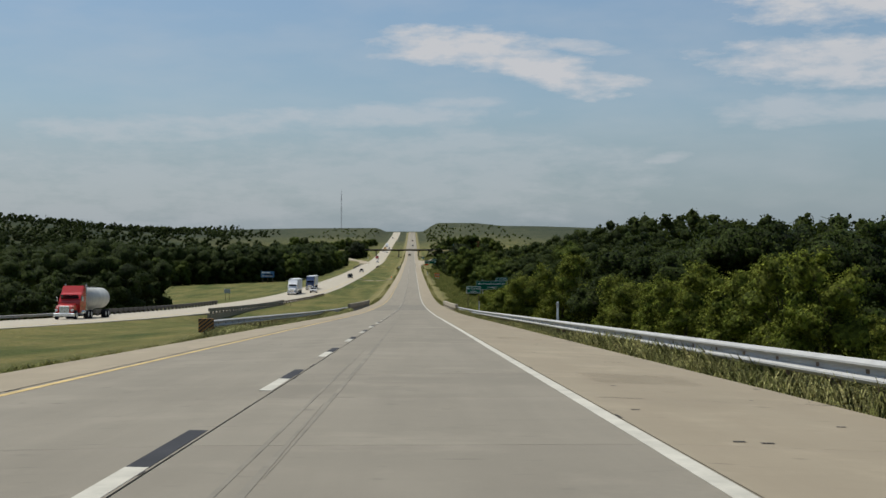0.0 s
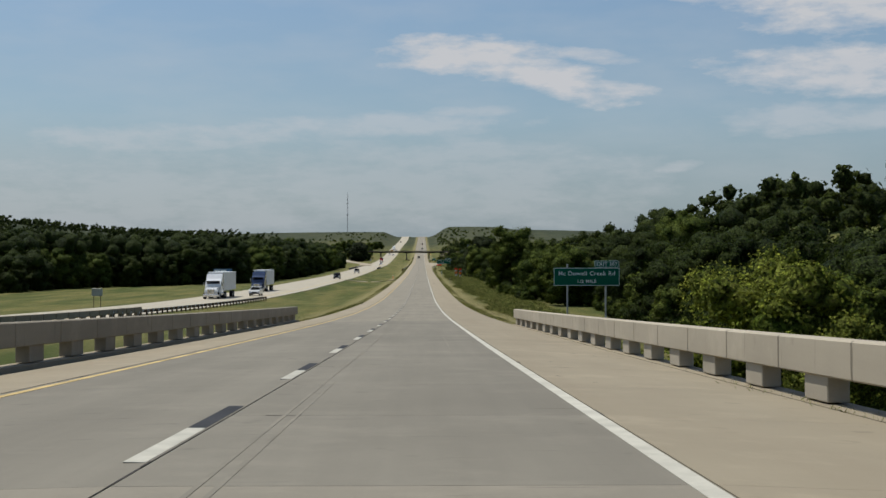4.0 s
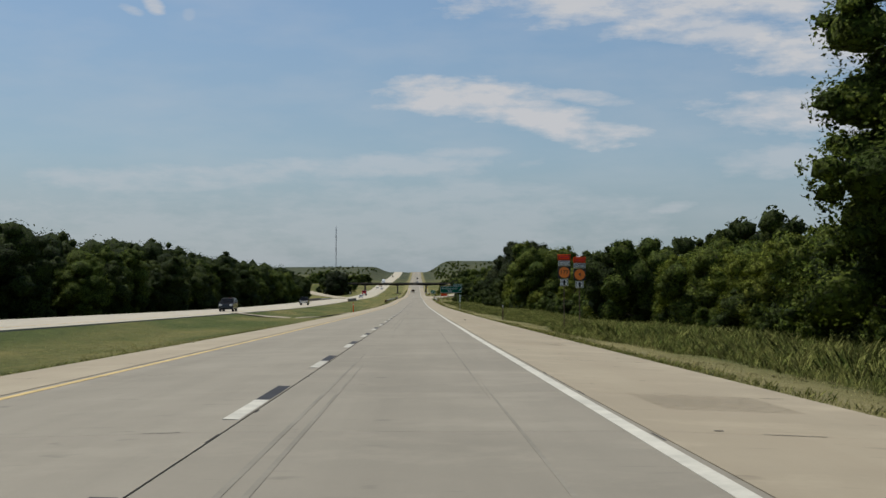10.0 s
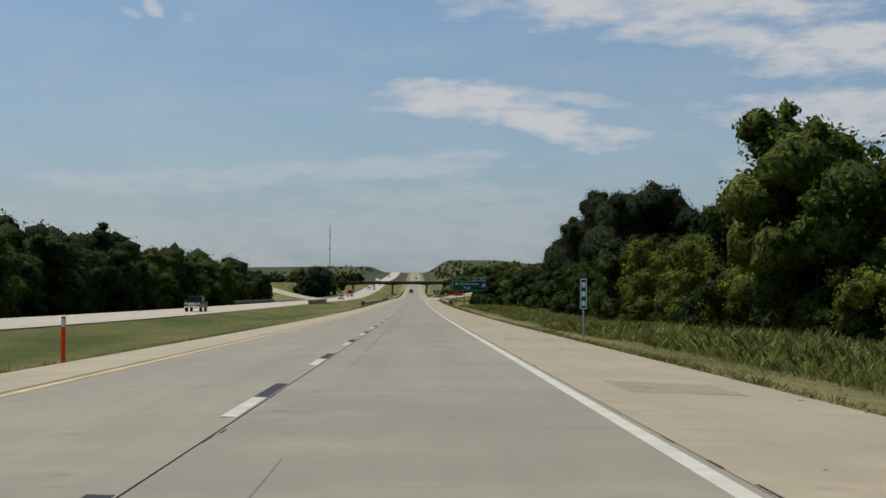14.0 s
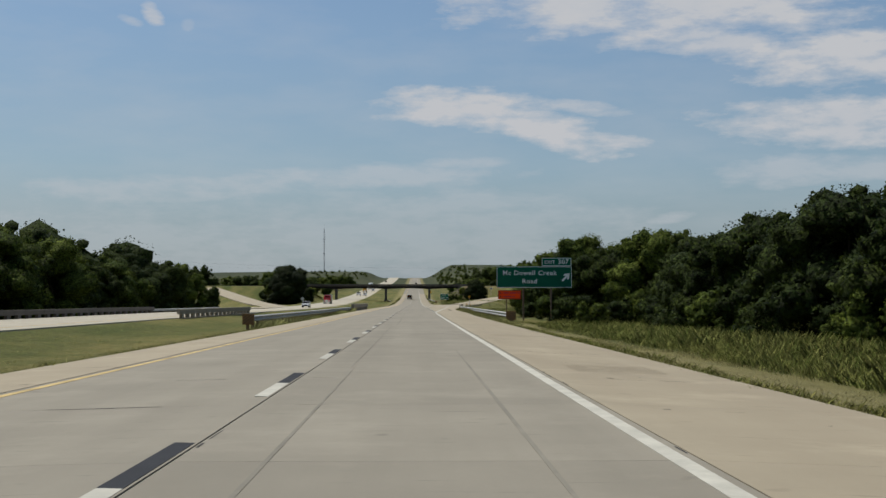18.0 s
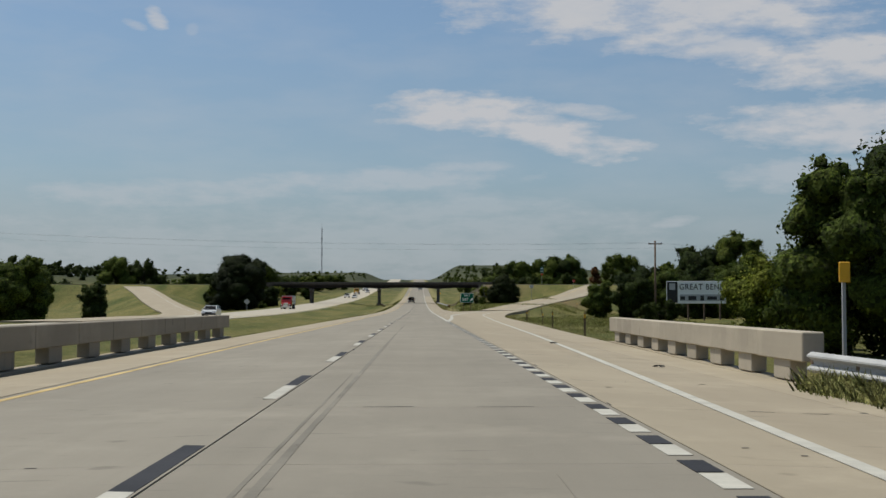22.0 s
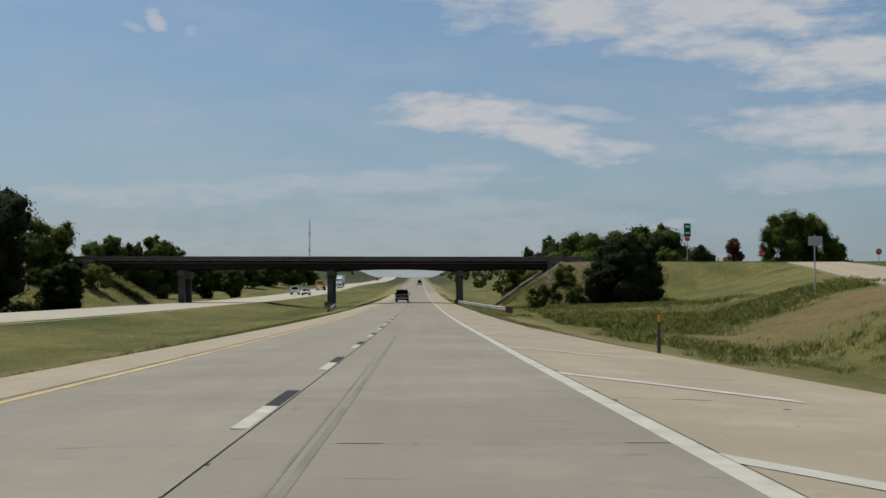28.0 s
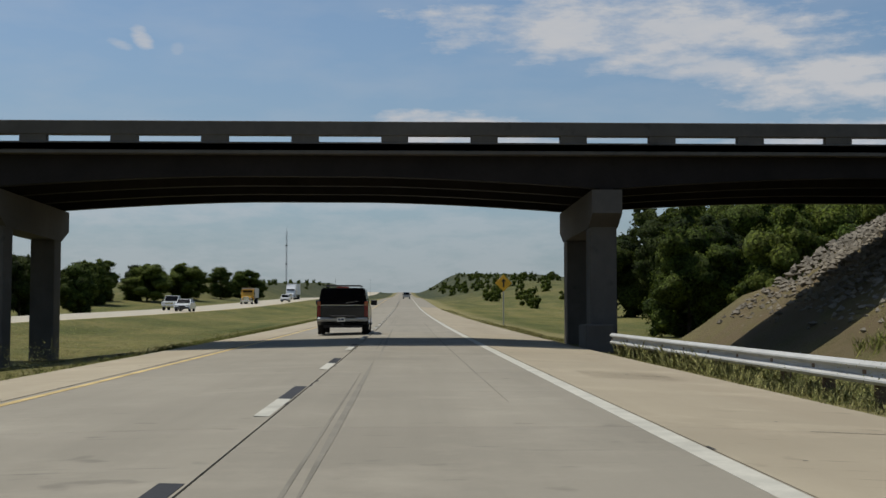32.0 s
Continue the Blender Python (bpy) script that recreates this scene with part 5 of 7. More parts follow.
while y < 905:
    xf = float(np.interp(y, [q[0] for q in LEFT], [q[1] for q in LEFT]))
    low = 0.85 if y < 240 else (1.38 if y < 600 else 1.36)
    hf = wood.uniform(6.5, 9.5) * low
    if y < 470:
        back_left.append((xf - wood.uniform(0, 4), y, hf, hf * 1.2))
    else:
        plant("oak" if wood.random() < 0.4 else "dark", xf - wood.uniform(0, 4), y, hf, 1.15, g)
    for k in range(4 if y > 400 else 1):
        hb = wood.uniform(9, 12.5) * low
        back_left.append((xf - 7 - 7 * k - wood.uniform(0, 4), y + wood.uniform(-4, 4), hb, hb * 1.15))
    y += wood.uniform(7.0, 9.5)
for x, y, h, k in ((-41.5, 1158, 6, "dark"), (-64, 960, 9.5, "oak"), (-57, 975, 10, "oak"), (-75, 985, 9, "far"), (-66, 1010, 9, "oak"), (-84, 1040, 9, "far"), (-97, 1080, 9, "far"), (-60, 1030, 7, "dark"),
                   (-50, 1178, 7, "shrub"), (-41, 1172, 3.5, "shrub")):
    plant(k, x, y, h, 1.1, g)
plant_top("giant", -48.0, 1140, 6.4, 1.15, g)
for k, x, y, top in (("dark", -70, 1377, 6.0), ("oak", -62, 1402, 6.4), ("dark", -76, 1398, 6.8), ("oak", -56, 1430, 7.4), ("oak", -52, 1460, 8.6), ("tall", -48, 1488, 9.8), ("dark", -61, 1452, 8.4), ("dark", -67, 1420, 7.2), ("oak", -84, 1382, 6.4), ("dark", -95, 1386, 7.0), ("oak", -106, 1392, 7.2), ("oak", -45, 1520, 10.4)):
    plant_top(k, x, y, top + 1.2, 1.6, g)
for k in range(12):
    plant("thicket", wood.uniform(-50, -41), 1146 + 3.0 * k, wood.uniform(1.2, 2.6), 1.2, "shrubs on the far bridge bank")
for k, x, y, top in (("oak", -72, 1300, 9.2), ("far", -66, 1305, 8.4), ("oak", -53.5, 1152, 1.5), ("dark", -57, 1164, 2.5), ("oak", -118, 1290, 12.8), ("far", -108, 1296, 11.5), ("oak", -63, 1326, 10.8), ("far", -54, 1330, 4.4), ("oak", -47, 1334, 3.6), ("far", -88, 1300, 6.5), ("far", -76, 1310, 6.0)):
    plant_top(k, x, y, top, 1.0, g)
# far woods: one sheet of leaf clumps
def woodland(name, label, spots, leaves, size, mat, seed, big=6, small=9):
    rng = np.random.default_rng(seed)
    V, T, Q, N, off = [], [], [], [], 0
    for x, y, h, w in spots:
        v, t, q, n, _ = crown(rng, h, w, 0.0, big, small, leaves, size, 0.0, 0.0, False)
        V.append(v + np.array([x, y, drop(x, y) - 0.3]))
        T.append(t + off)
        Q.append(q + off)
        N.append(n)
        off += len(v)
    ob = new(name, poly_mesh(name, np.concatenate(V), np.concatenate(T), np.concatenate(Q), np.concatenate(N), mat))
    return tagged(ob, label, "woodland", kind="stuff")


def scatter(n, xr, yr, hr, seed, keep=lambda x, y: True):
    rng = random.Random(seed)
    out = []
    while len(out) < n:
        x, y = rng.uniform(*xr), rng.uniform(*yr)
        if keep(x, y):
            h = rng.uniform(*hr)
            out.append((x, y, h, h * rng.uniform(1.0, 1.4)))
    return out


woodland("woodland", "tall green trees behind the roadside wood", [q for q in back_right if 430 < q[1] < 610], 1500, 0.20, MAT["leaf"], 11)
woodland("woodland", "tall dark trees behind the roadside wood", [q for q in back_right if not 430 < q[1] < 610], 1300, 0.20, MAT["leaf_dark"], 13)
woodland("woodland", "tall trees behind the opposite roadside wood", back_left, 620, 0.25, MAT["leaf_dark"], 12, 7, 10)
woodland("woodland", "dark wooded valley floor seen from afar", scatter(750, (-460, -70), (420, 1250), (7, 11), 1, lambda x, y: x < np.interp(y, [420, 520, 580, 900, 1000, 1250], [-150, -140, -85, -85, -100, -110])), 100, 0.55, MAT["leaf_dark"], 3, 5, 6)
woodland("woodland", "wooded hillside on the horizon", scatter(1700, (-1300, -300), (800, 2300), (7, 11), 2) + scatter(1100, (-900, -190), (850, 1900), (7, 11), 21), 24, 1.0, MAT["leaf_dark"], 4, 4, 3)
woodland("woodland", "dark woods behind the roadside trees", scatter(260, (46, 130), (30, 800), (8, 11), 7), 130, 0.5, MAT["leaf_dark"], 5, 5, 6)
woodland("woodland", "scattered trees on the slopes by the far crest", scatter(70, (-140, -50), (1560, 2200), (1.6, 3.2), 8) + scatter(30, (-130, -80), (1280, 1460), (5, 7), 18) + scatter(120, (24, 160), (1330, 2200), (2, 4), 9) + scatter(90, (22, 60), (1400, 2200), (2, 3.6), 19), 90, 0.4, MAT["leaf"], 6)
for t, a, b in SCALES:
    t.scale = (a, a, b)
for ts in TREES.values():
    for t in ts:
        if t.name in UNUSED:
            for q in list(t.children):
                bpy.data.objects.remove(q)
            bpy.data.objects.remove(t)

# ---- signs ----
def sign_panel(t, name, x0, x1, z0, z1, mat, border=None, y=0.0, label=""):
    w, h = x1 - x0, z1 - z0
    b = part(name, box(w, 0.05, h, (0, 0, 0), 0.012), MAT[mat], t, label, pose((x0 + x1) / 2, y, (z0 + z1) / 2))
    if border:
        k = 0.045 if w > 1.5 else 0.03
        e = 0.04
        for sx, sz, cx, cz in ((w - 2 * e, k, 0, h / 2 - e), (w - 2 * e, k, 0, -h / 2 + e), (k, h - 2 * e, w / 2 - e, 0), (k, h - 2 * e, -w / 2 + e, 0)):
            part("border_strip", box(sx, 0.006, sz, (cx, -0.029, cz)), MAT[border], b)
    return b


def sign_posts(t, xs, ground_y, ztop, size=0.13, mat="galv", y=0.09):
    for x in xs:
        wx, wy = t.location.x + x, t.location.y
        zb = drop(wx, wy) - 0.5 - t.location.z
        part("sign_post", box(size, size, ztop - zb, (x, y, (ztop + zb) / 2), 0.008), MAT[mat], t)


def arrow(parent, at, size, mat):
    """An arrow that points up to the right."""
    bm = bmesh.new()
    pts = [(-0.09, -0.5), (0.09, -0.5), (0.09, 0.08), (0.30, -0.10), (0.30, 0.14), (0, 0.5), (-0.30, 0.14), (-0.30, -0.10), (-0.09, 0.08)]
    prism([(x * size, z * size) for x, z in pts], -0.005, 0.005, bm)
    part("arrow", bm, mat, parent, "", pose(*at, 0, 45, 0))


def bars(parent, x, z, widths, h, gap, mat, y=-0.03):
    """Unreadable writing as plain bars."""
    for w in widths:
        part("text_bar", box(w, 0.006, h, (x + w / 2, y, z)), MAT[mat], parent)
        x += w + gap


W = MAT["sign_white"]
t = thing("creek_sign", "small green creek-name sign with white lettering on posts", "road sign", pose(7.9, 146.5, -4.21))
b = sign_panel(t, "panel", 0, 1.65, 0, 0.82, "sign_green", "sign_white")
lettering("lettering", "Mc Dowell", 0.30, (0, -0.032, 0.13), W, b)
lettering("lettering", "CREEK", 0.22, (0, -0.032, -0.19), W, b)
sign_posts(t, (0.2, 1.45), 146.5, 0.8, 0.09, "wood_post")

t = thing("advance_exit_sign", "wide green advance guide sign before dark trees", "road sign", pose(15.2, 270, -7.87))
b = sign_panel(t, "panel", 0, 6.7, 0, 1.82, "sign_green", "sign_white")
lettering("lettering", "Mc Dowell Creek Rd", 0.60, (0, -0.032, 0.32), W, b)
lettering("lettering", "1/2 MILE", 0.50, (0, -0.032, -0.48), W, b)
c = sign_panel(t, "exit_tab", 4.15, 6.65, 1.84, 2.55, "sign_green", "sign_white")
lettering("lettering", "EXIT 307", 0.5, (0, -0.032, 0), W, c)
sign_posts(t, (1.4, 5.3), 270, 2.2, 0.16)

t = thing("exit_sign", "large green exit guide sign with white arrow", "road sign", pose(8.92, 758, -8.49))
b = sign_panel(t, "panel", 0, 6.75, 0, 1.93, "sign_green", "sign_white")
lettering("lettering", "Mc Dowell Creek", 0.60, (-0.42, -0.032, 0.36), W, b)
lettering("lettering", "Road", 0.60, (-0.42, -0.032, -0.38), W, b)
arrow(b, (2.85, -0.032, 0.0), 0.95, W)
c = sign_panel(t, "exit_tab", 4.05, 6.72, 1.95, 2.70, "sign_green", "sign_white")
lettering("lettering", "EXIT", 0.42, (-0.62, -0.032, -0.03), W, c)
lettering("lettering", "307", 0.60, (0.60, -0.032, 0), W, c)
sign_posts(t, (2.4,), 758, 1.85, 0.15, "wood_post")
sign_posts(t, (4.9,), 758, 2.4, 0.15, "wood_post")

t = thing("orange_notice_sign", "bright orange rectangular construction notice under the guide sign", "road sign", pose(9.02, 757.7, -9.51))
b = sign_panel(t, "panel", 0, 2.05, 0, 0.80, "sign_orange", "sign_black")
bars(b, -0.55, 0.17, (0.5, 0.55, 0.35), 0.13, 0.08, "sign_red")
bars(b, -0.55, -0.17, (0.7, 0.25), 0.13, 0.08, "sign_red")
for z in (0.17, -0.17):
    part("arrow_mark", prism([(-0.09, 0), (0.09, 0), (0, 0.13)], -0.004, 0.004), MAT["sign_black"], b, "", pose(-0.8, -0.03, z - 0.06))
sign_posts(t, (0.75,), 757.7, 0.7, 0.1, "wood_post")

for k, (x, y) in enumerate(((9.1, 426.0), (10.05, 427.0))):
    t = thing("route_marker", "orange, black and white route panels stacked on one post", "road sign", pose(x, y, -9.29 - 0.1 * k), "route marker pair")
    h = sign_panel(t, "header_panel", 0, 0.66, 1.38, 1.68, "sign_orange", "sign_black")
    bars(h, -0.22, 0.0, (0.2, 0.18), 0.09, 0.06, "sign_red")
    d = sign_panel(t, "direction_panel", 0.02, 0.64, 1.08, 1.35, "sign_white", "sign_black")
    lettering("lettering", ("SOUTH", "WEST")[k], 0.17, (0, -0.032, 0), MAT["sign_black"], d)
    o = sign_panel(t, "route_panel", 0.0, 0.66, 0.42, 1.05, "sign_black")
    disc = [(0.29 * math.cos(radians(15 * q)), 0.29 * math.sin(radians(15 * q))) for q in range(24)]
    part("route_disc", prism(disc, -0.005, 0.005), MAT["sign_amber"], o, "orange disc", pose(0, -0.03, 0))
    lettering("lettering", ("177", "4")[k], 0.28, (0, -0.04, 0), MAT["sign_black"], o)
    p = sign_panel(t, "white_panel", 0.12, 0.54, 0.02, 0.38, "sign_white", "sign_black")
    part("arrow_mark", prism([(-0.05, -0.13), (0.05, -0.13), (0.05, 0.0), (0.13, 0.0), (0, 0.14), (-0.13, 0.0), (-0.05, 0.0)], -0.004, 0.004), MAT["sign_black"], p, "", pose(0, -0.032, 0))
    sign_posts(t, (0.33,), y, 1.5, 0.05, "wood_post", 0.07)

t = thing("mile_marker", "narrow green mile marker on a steel post", "road sign", pose(8.0, 552, float(road_z(552)) + 0.75))
b = sign_panel(t, "panel", 0, 0.30, 0, 1.22, "sign_green", "sign_white")
for z in (0.36, 0.0, -0.36):
    part("text_bar", box(0.14, 0.006, 0.2, (0, -0.03, z)), MAT["sign_white"], b)
sign_posts(t, (0.15,), 552, 1.1, 0.06, "galv", 0.06)

t = thing("gore_exit_sign", "green exit sign with arrow in the grassy gore", "road sign", pose(8.68, 1010, -7.97))
b = sign_panel(t, "panel", 0, 2.3, 0, 1.62, "sign_green", "sign_white")
lettering("lettering", "EXIT", 0.46, (0, -0.032, 0.40), W, b)
lettering("lettering", "307", 0.66, (-0.30, -0.032, -0.30), W, b)
arrow(b, (0.78, -0.032, -0.30), 0.62, W)
sign_posts(t, (0.5, 1.8), 1010, 1.5, 0.12, "wood_post")

t = thing("ramp_direction_sign", "long low green direction sign beside the ramp", "road sign", pose(43.6, 1103, -3.62))
b = sign_panel(t, "panel", 0, 4.9, 0, 0.62, "sign_green", "sign_white")
bars(b, -2.1, 0, (1.1, 0.8, 0.6), 0.24, 0.25, "sign_white")
sign_posts(t, (0.6, 4.3), 1103, 0.6, 0.1)
t = thing("upright_green_sign", "tall narrow green sign above an orange plate", "road sign", pose(38.9, 1181.6, 1.75))
b = sign_panel(t, "panel", 0, 1.0, 0.55, 2.5, "sign_green", "sign_white")
bars(b, -0.3, 0.5, (0.6,), 0.3, 0.1, "sign_white")
bars(b, -0.3, -0.4, (0.6,), 0.25, 0.1, "sign_white")
sign_panel(t, "orange_plate", 0.15, 0.85, 0.0, 0.5, "sign_orange", "sign_black")
sign_posts(t, (0.5,), 1181.6, 2.3, 0.1)
for x, y in ((48.7, 1177), (65.3, 1178)):
    t = thing("stop_sign", "red octagonal stop sign on a steel post", "road sign", pose(x, y, drop(x, y) + 2.3), "stop signs at the ramp head")
    oc = [(0.45 * math.cos(radians(22.5 + 45 * k)), 0.45 * math.sin(radians(22.5 + 45 * k))) for k in range(8)]
    b = part("panel", prism(oc, -0.02, 0.02), MAT["sign_red"], t)
    lettering("lettering", "STOP", 0.3, (0, -0.026, 0), W, b)
    sign_posts(t, (0.0,), y, 0.3, 0.07, "galv", 0.06)
t = thing("sign_back_panel", "bare grey back of a road sign", "road sign", pose(27.4, 1087, -3.95))
sign_panel(t, "panel", 0, 0.95, 0, 0.6, "sign_back")
sign_posts(t, (0.45,), 1087, 0.7, 0.07)
t = thing("merge_sign", "yellow warning sign with a black arrow", "road sign", pose(8.0, 1237, -3.77))
b = part("panel", box(0.86, 0.03, 0.86, (0, 0, 0), 0.01, None, Matrix.Rotation(radians(45), 4, "Y")), MAT["sign_yellow"], t, "", pose(0.45, 0, 0.6))
part("arrow_mark", prism([(-0.06, -0.3), (0.06, -0.3), (0.06, 0.1), (0.16, 0.1), (0, 0.34), (-0.16, 0.1), (-0.06, 0.1)], -0.005, 0.005), MAT["sign_black"], b, "", pose(0, -0.022, 0))
sign_posts(t, (0.45,), 1237, 0.9, 0.08)
t = thing("object_marker", "yellow object marker panel on a galvanised post", "road sign", pose(8.5, 809, float(road_z(809)) + 1.42))
sign_panel(t, "panel", 0.02, 0.20, 0.02, 0.36, "sign_yellow")
sign_posts(t, (0.11,), 809, 0.3, 0.06, "galv", 0.05)
for x, y in ((-26.5, 98), (-33, 330)):
    t = thing("sign_back_panel", "bare grey back of a road sign", "road sign", pose(x - 14, y, drop(x - 14, y) + 1.8))
    sign_panel(t, "panel", 0, 1.6, 0, 1.1, "sign_back")
    sign_posts(t, (0.3, 1.3), y, 1.0, 0.09, "wood_post")
t = thing("curve_warning_sign", "grey back of a diamond warning sign by the opposite lanes", "road sign", pose(-35.5, 1062, drop(-35.5, 1062) + 2.1))
part("panel", box(0.95, 0.03, 0.95, (0, 0, 0), 0.01, None, Matrix.Rotation(radians(45), 4, "Y")), MAT["sign_back"], t)
sign_posts(t, (0.0,), 1062, 0.4, 0.08)

# billboards
t = thing("billboard", "weathered billboard with black lettering before dark trees", "billboard", pose(35.8, 964, -8.42, 0, 0, -4))
b = part("board", box(8.2, 0.12, 3.1, (0, 0, 0), 0.02), MAT["sign_white"], t, "", pose(4.1, 0, 1.55))
part("picture_block", box(1.45, 0.02, 2.9, (-3.3, -0.07, 0)), MAT["sign_black"], b, "dark printed picture block")
part("picture_block", box(0.8, 0.01, 0.9, (-3.3, -0.085, 0.8)), MAT["sign_back"], b)
lettering("lettering", "GREAT BEND", 1.12, (0.8, -0.075, 0.72), MAT["sign_black"], b, "CENTER", 0.86)
part("picture_strip", box(6.2, 0.02, 0.9, (0.85, -0.07, -0.75)), MAT["sign_back"], b)
for k, w in enumerate((0.7, 1.1, 0.5, 1.3, 0.6)):
    part("printed_shape", box(w, 0.012, 0.45 + 0.12 * (k % 3), (-1.9 + 1.35 * k, -0.083, -0.8)), MAT["sign_black"], b)
for x in (0.8, 3.0, 5.2, 7.4):
    wx = 33.6 + x
    part("billboard_post", box(0.2, 0.24, 6.5, (x, 0.25, -1.2)), MAT["wood_post"], t)
t = thing("billboard", "small blue advertising board with pale lettering bars", "billboard", pose(-60.0, 519, -11.14))
b = part("board", box(5.4, 0.12, 2.5, (0, 0, 0), 0.02), MAT["sign_blue"], t, "", pose(2.7, 0, 1.25))
bars(b, -2.4, 0.75, (1.6, 1.7), 0.5, 0.2, "sign_white", -0.07)
bars(b, -2.2, -0.6, (0.8, 1.9, 1.0), 0.55, 0.25, "sign_back", -0.07)
part("printed_shape", box(3.4, 0.012, 0.7, (0.4, -0.075, -0.1)), MAT["truck_blue"], b)
for x in (0.7, 2.7, 4.7):
    part("billboard_post", box(0.2, 0.24, 4.6, (x, 0.2, -0.6)), MAT["wood_post"], t)

# poles, wires, masts
t = thing("utility_pole", "weathered wooden utility pole with crossarm", "pole", pose(33.9, 962, drop(33.9, 962)))
ph = 0.19 - drop(33.9, 962)
part("pole", rod(0.17, 0.12, (0, 0, -1), (0, 0, ph), 10), MAT["wood_post"], t, "", None, True)
part("crossarm", box(1.9, 0.1, 0.14, (0, -0.12, ph - 0.45), 0.01), MAT["wood_post"], t)
for x in (-0.85, 0, 0.85):
    part("insulator", rod(0.05, 0.035, (x, -0.12, ph - 0.38), (x, -0.12, ph - 0.18), 8), MAT["sign_back"], t)
for k, (dy, dz) in enumerate(((0.0, 0.0), (0.6, -0.05), (0.3, -0.75))):
    pts = []
    for i in range(33):
        f = i / 32
        pts.append((33.9 + (-150 - 33.9) * f, 962 + dy - 22 * f, -0.06 + dz + 8.0 * f - 7.5 * 4 * f * (1 - f) * 0.42))
    w_ = new("overhead_wire", sweep("overhead_wire", pts, [(0.0045, 0.0), (0.0, 0.0045), (-0.0045, 0.0), (0.0, -0.0045)], MAT["wire"]))
    tagged(w_, "dark overhead cable sagging across the highway", "cable", "overhead wires")
    pts = [(33.9 + 80 * i / 12, 962 + dy + 9 * i / 12, -0.06 + dz + 3 * i / 12 - 2.4 * 4 * (i / 12) * (1 - i / 12)) for i in range(13)]
    w_ = new("overhead_wire", sweep("overhead_wire", pts, [(0.0045, 0.0), (0.0, 0.0045), (-0.0045, 0.0), (0.0, -0.0045)], MAT["wire"]))
    tagged(w_, "dark overhead cable running from the pole", "cable", "overhead wires")
zt = drop(-158, 2858)
t = thing("radio_mast", "slender red and white lattice mast on the far ridge", "mast", pose(-158, 2858, zt))
mh = 127 - zt
for k in range(3):
    a = radians(120 * k)
    part("mast_leg", rod(0.28, 0.22, (0.9 * math.cos(a), 0.9 * math.sin(a), -1), (0.9 * math.cos(a), 0.9 * math.sin(a), mh), 6), MAT["steel"], t)
bm = bmesh.new()
for i in range(int(mh / 3)):
    for k in range(3):
        a, b2 = radians(120 * k), radians(120 * (k + 1))
        rod(0.09, 0.09, (0.9 * math.cos(a), 0.9 * math.sin(a), 3 * i), (0.9 * math.cos(b2), 0.9 * math.sin(b2), 3 * i + 3), 4, bm)
part("lattice", bm, MAT["steel"], t)
for z in (mh * 0.55, mh * 0.8):
    part("antenna_drum", rod(1.5, 1.5, (0, 0, z), (0, 0, z + 1.8), 10), MAT["steel"], t)
part("antenna_spike", rod(0.14, 0.05, (0, 0, mh), (0, 0, mh + 7), 6), MAT["steel"], t)

t = thing("radio_mast", "thin distant mast above the wooded hill", "mast", pose(-761, 2664, drop(-761, 2664)))
part("pole", rod(0.7, 0.3, (0, 0, -1), (0, 0, 72 - drop(-761, 2664)), 6), MAT["steel"], t)
part("antenna_drum", rod(1.1, 1.1, (0, 0, 66 - drop(-761, 2664)), (0, 0, 68 - drop(-761, 2664)), 8), MAT["steel"], t)

# delineators and small posts
def delineator(x, y, h, mat, cap, label, tilt=0.0):
    t = thing("delineator_post", label, "post", pose(x, y, drop(x, y), 0, tilt, 0))
    part("post", box(0.10, 0.05, h + 0.3, (0, 0, h / 2 - 0.15), 0.01), MAT[mat], t)
    part("reflector", box(0.085, 0.012, 0.2, (0, -0.033, h - 0.16)), MAT[cap], t)


for x, y in ((8.4, 58.5), (9.0, 139)):
    delineator(x, y, 1.55, "sign_white", "sign_back", "white flexible marker post behind the guardrail")
for x, y in ((9.9, 852), (11.2, 880), (12.9, 905), (14.0, 935), (16.2, 962), (18.5, 985), (23, 1012), (8.1, 1038), (34, 1050), (12.6, 1132)):
    delineator(x, y, 1.15, "wood_post", "sign_yellow", "dark delineator post with a pale reflector in grass")
delineator(-7.2, 535, 1.3, "sign_orange", "sign_white", "orange marker post beside the median turnaround")
delineator(9.0, 468, 1.3, "wood_post", "sign_white", "dark timber marker post with a white plate in tall grass")
for k in range(5):
    delineator(float(west_x(250)) + 1.6 + 0.4 * k, 250 + 1.5 * k, 0.9, "wood_post", "sign_back", "short timber post in the median weeds")

# ---- vehicles ----
def wheel(t, x, y, r, w, side, hub="chrome"):
    q = part("wheel", rod(r, r, (-w / 2, 0, 0), (w / 2, 0, 0), 20), MAT["rubber"], t, "", pose(x, y, r), True)
    part("rim", rod(r * 0.62, r * 0.55, (side * w * 0.40, 0, 0), (side * (w / 2 + 0.015), 0, 0), 14), MAT[hub], q)
    return q


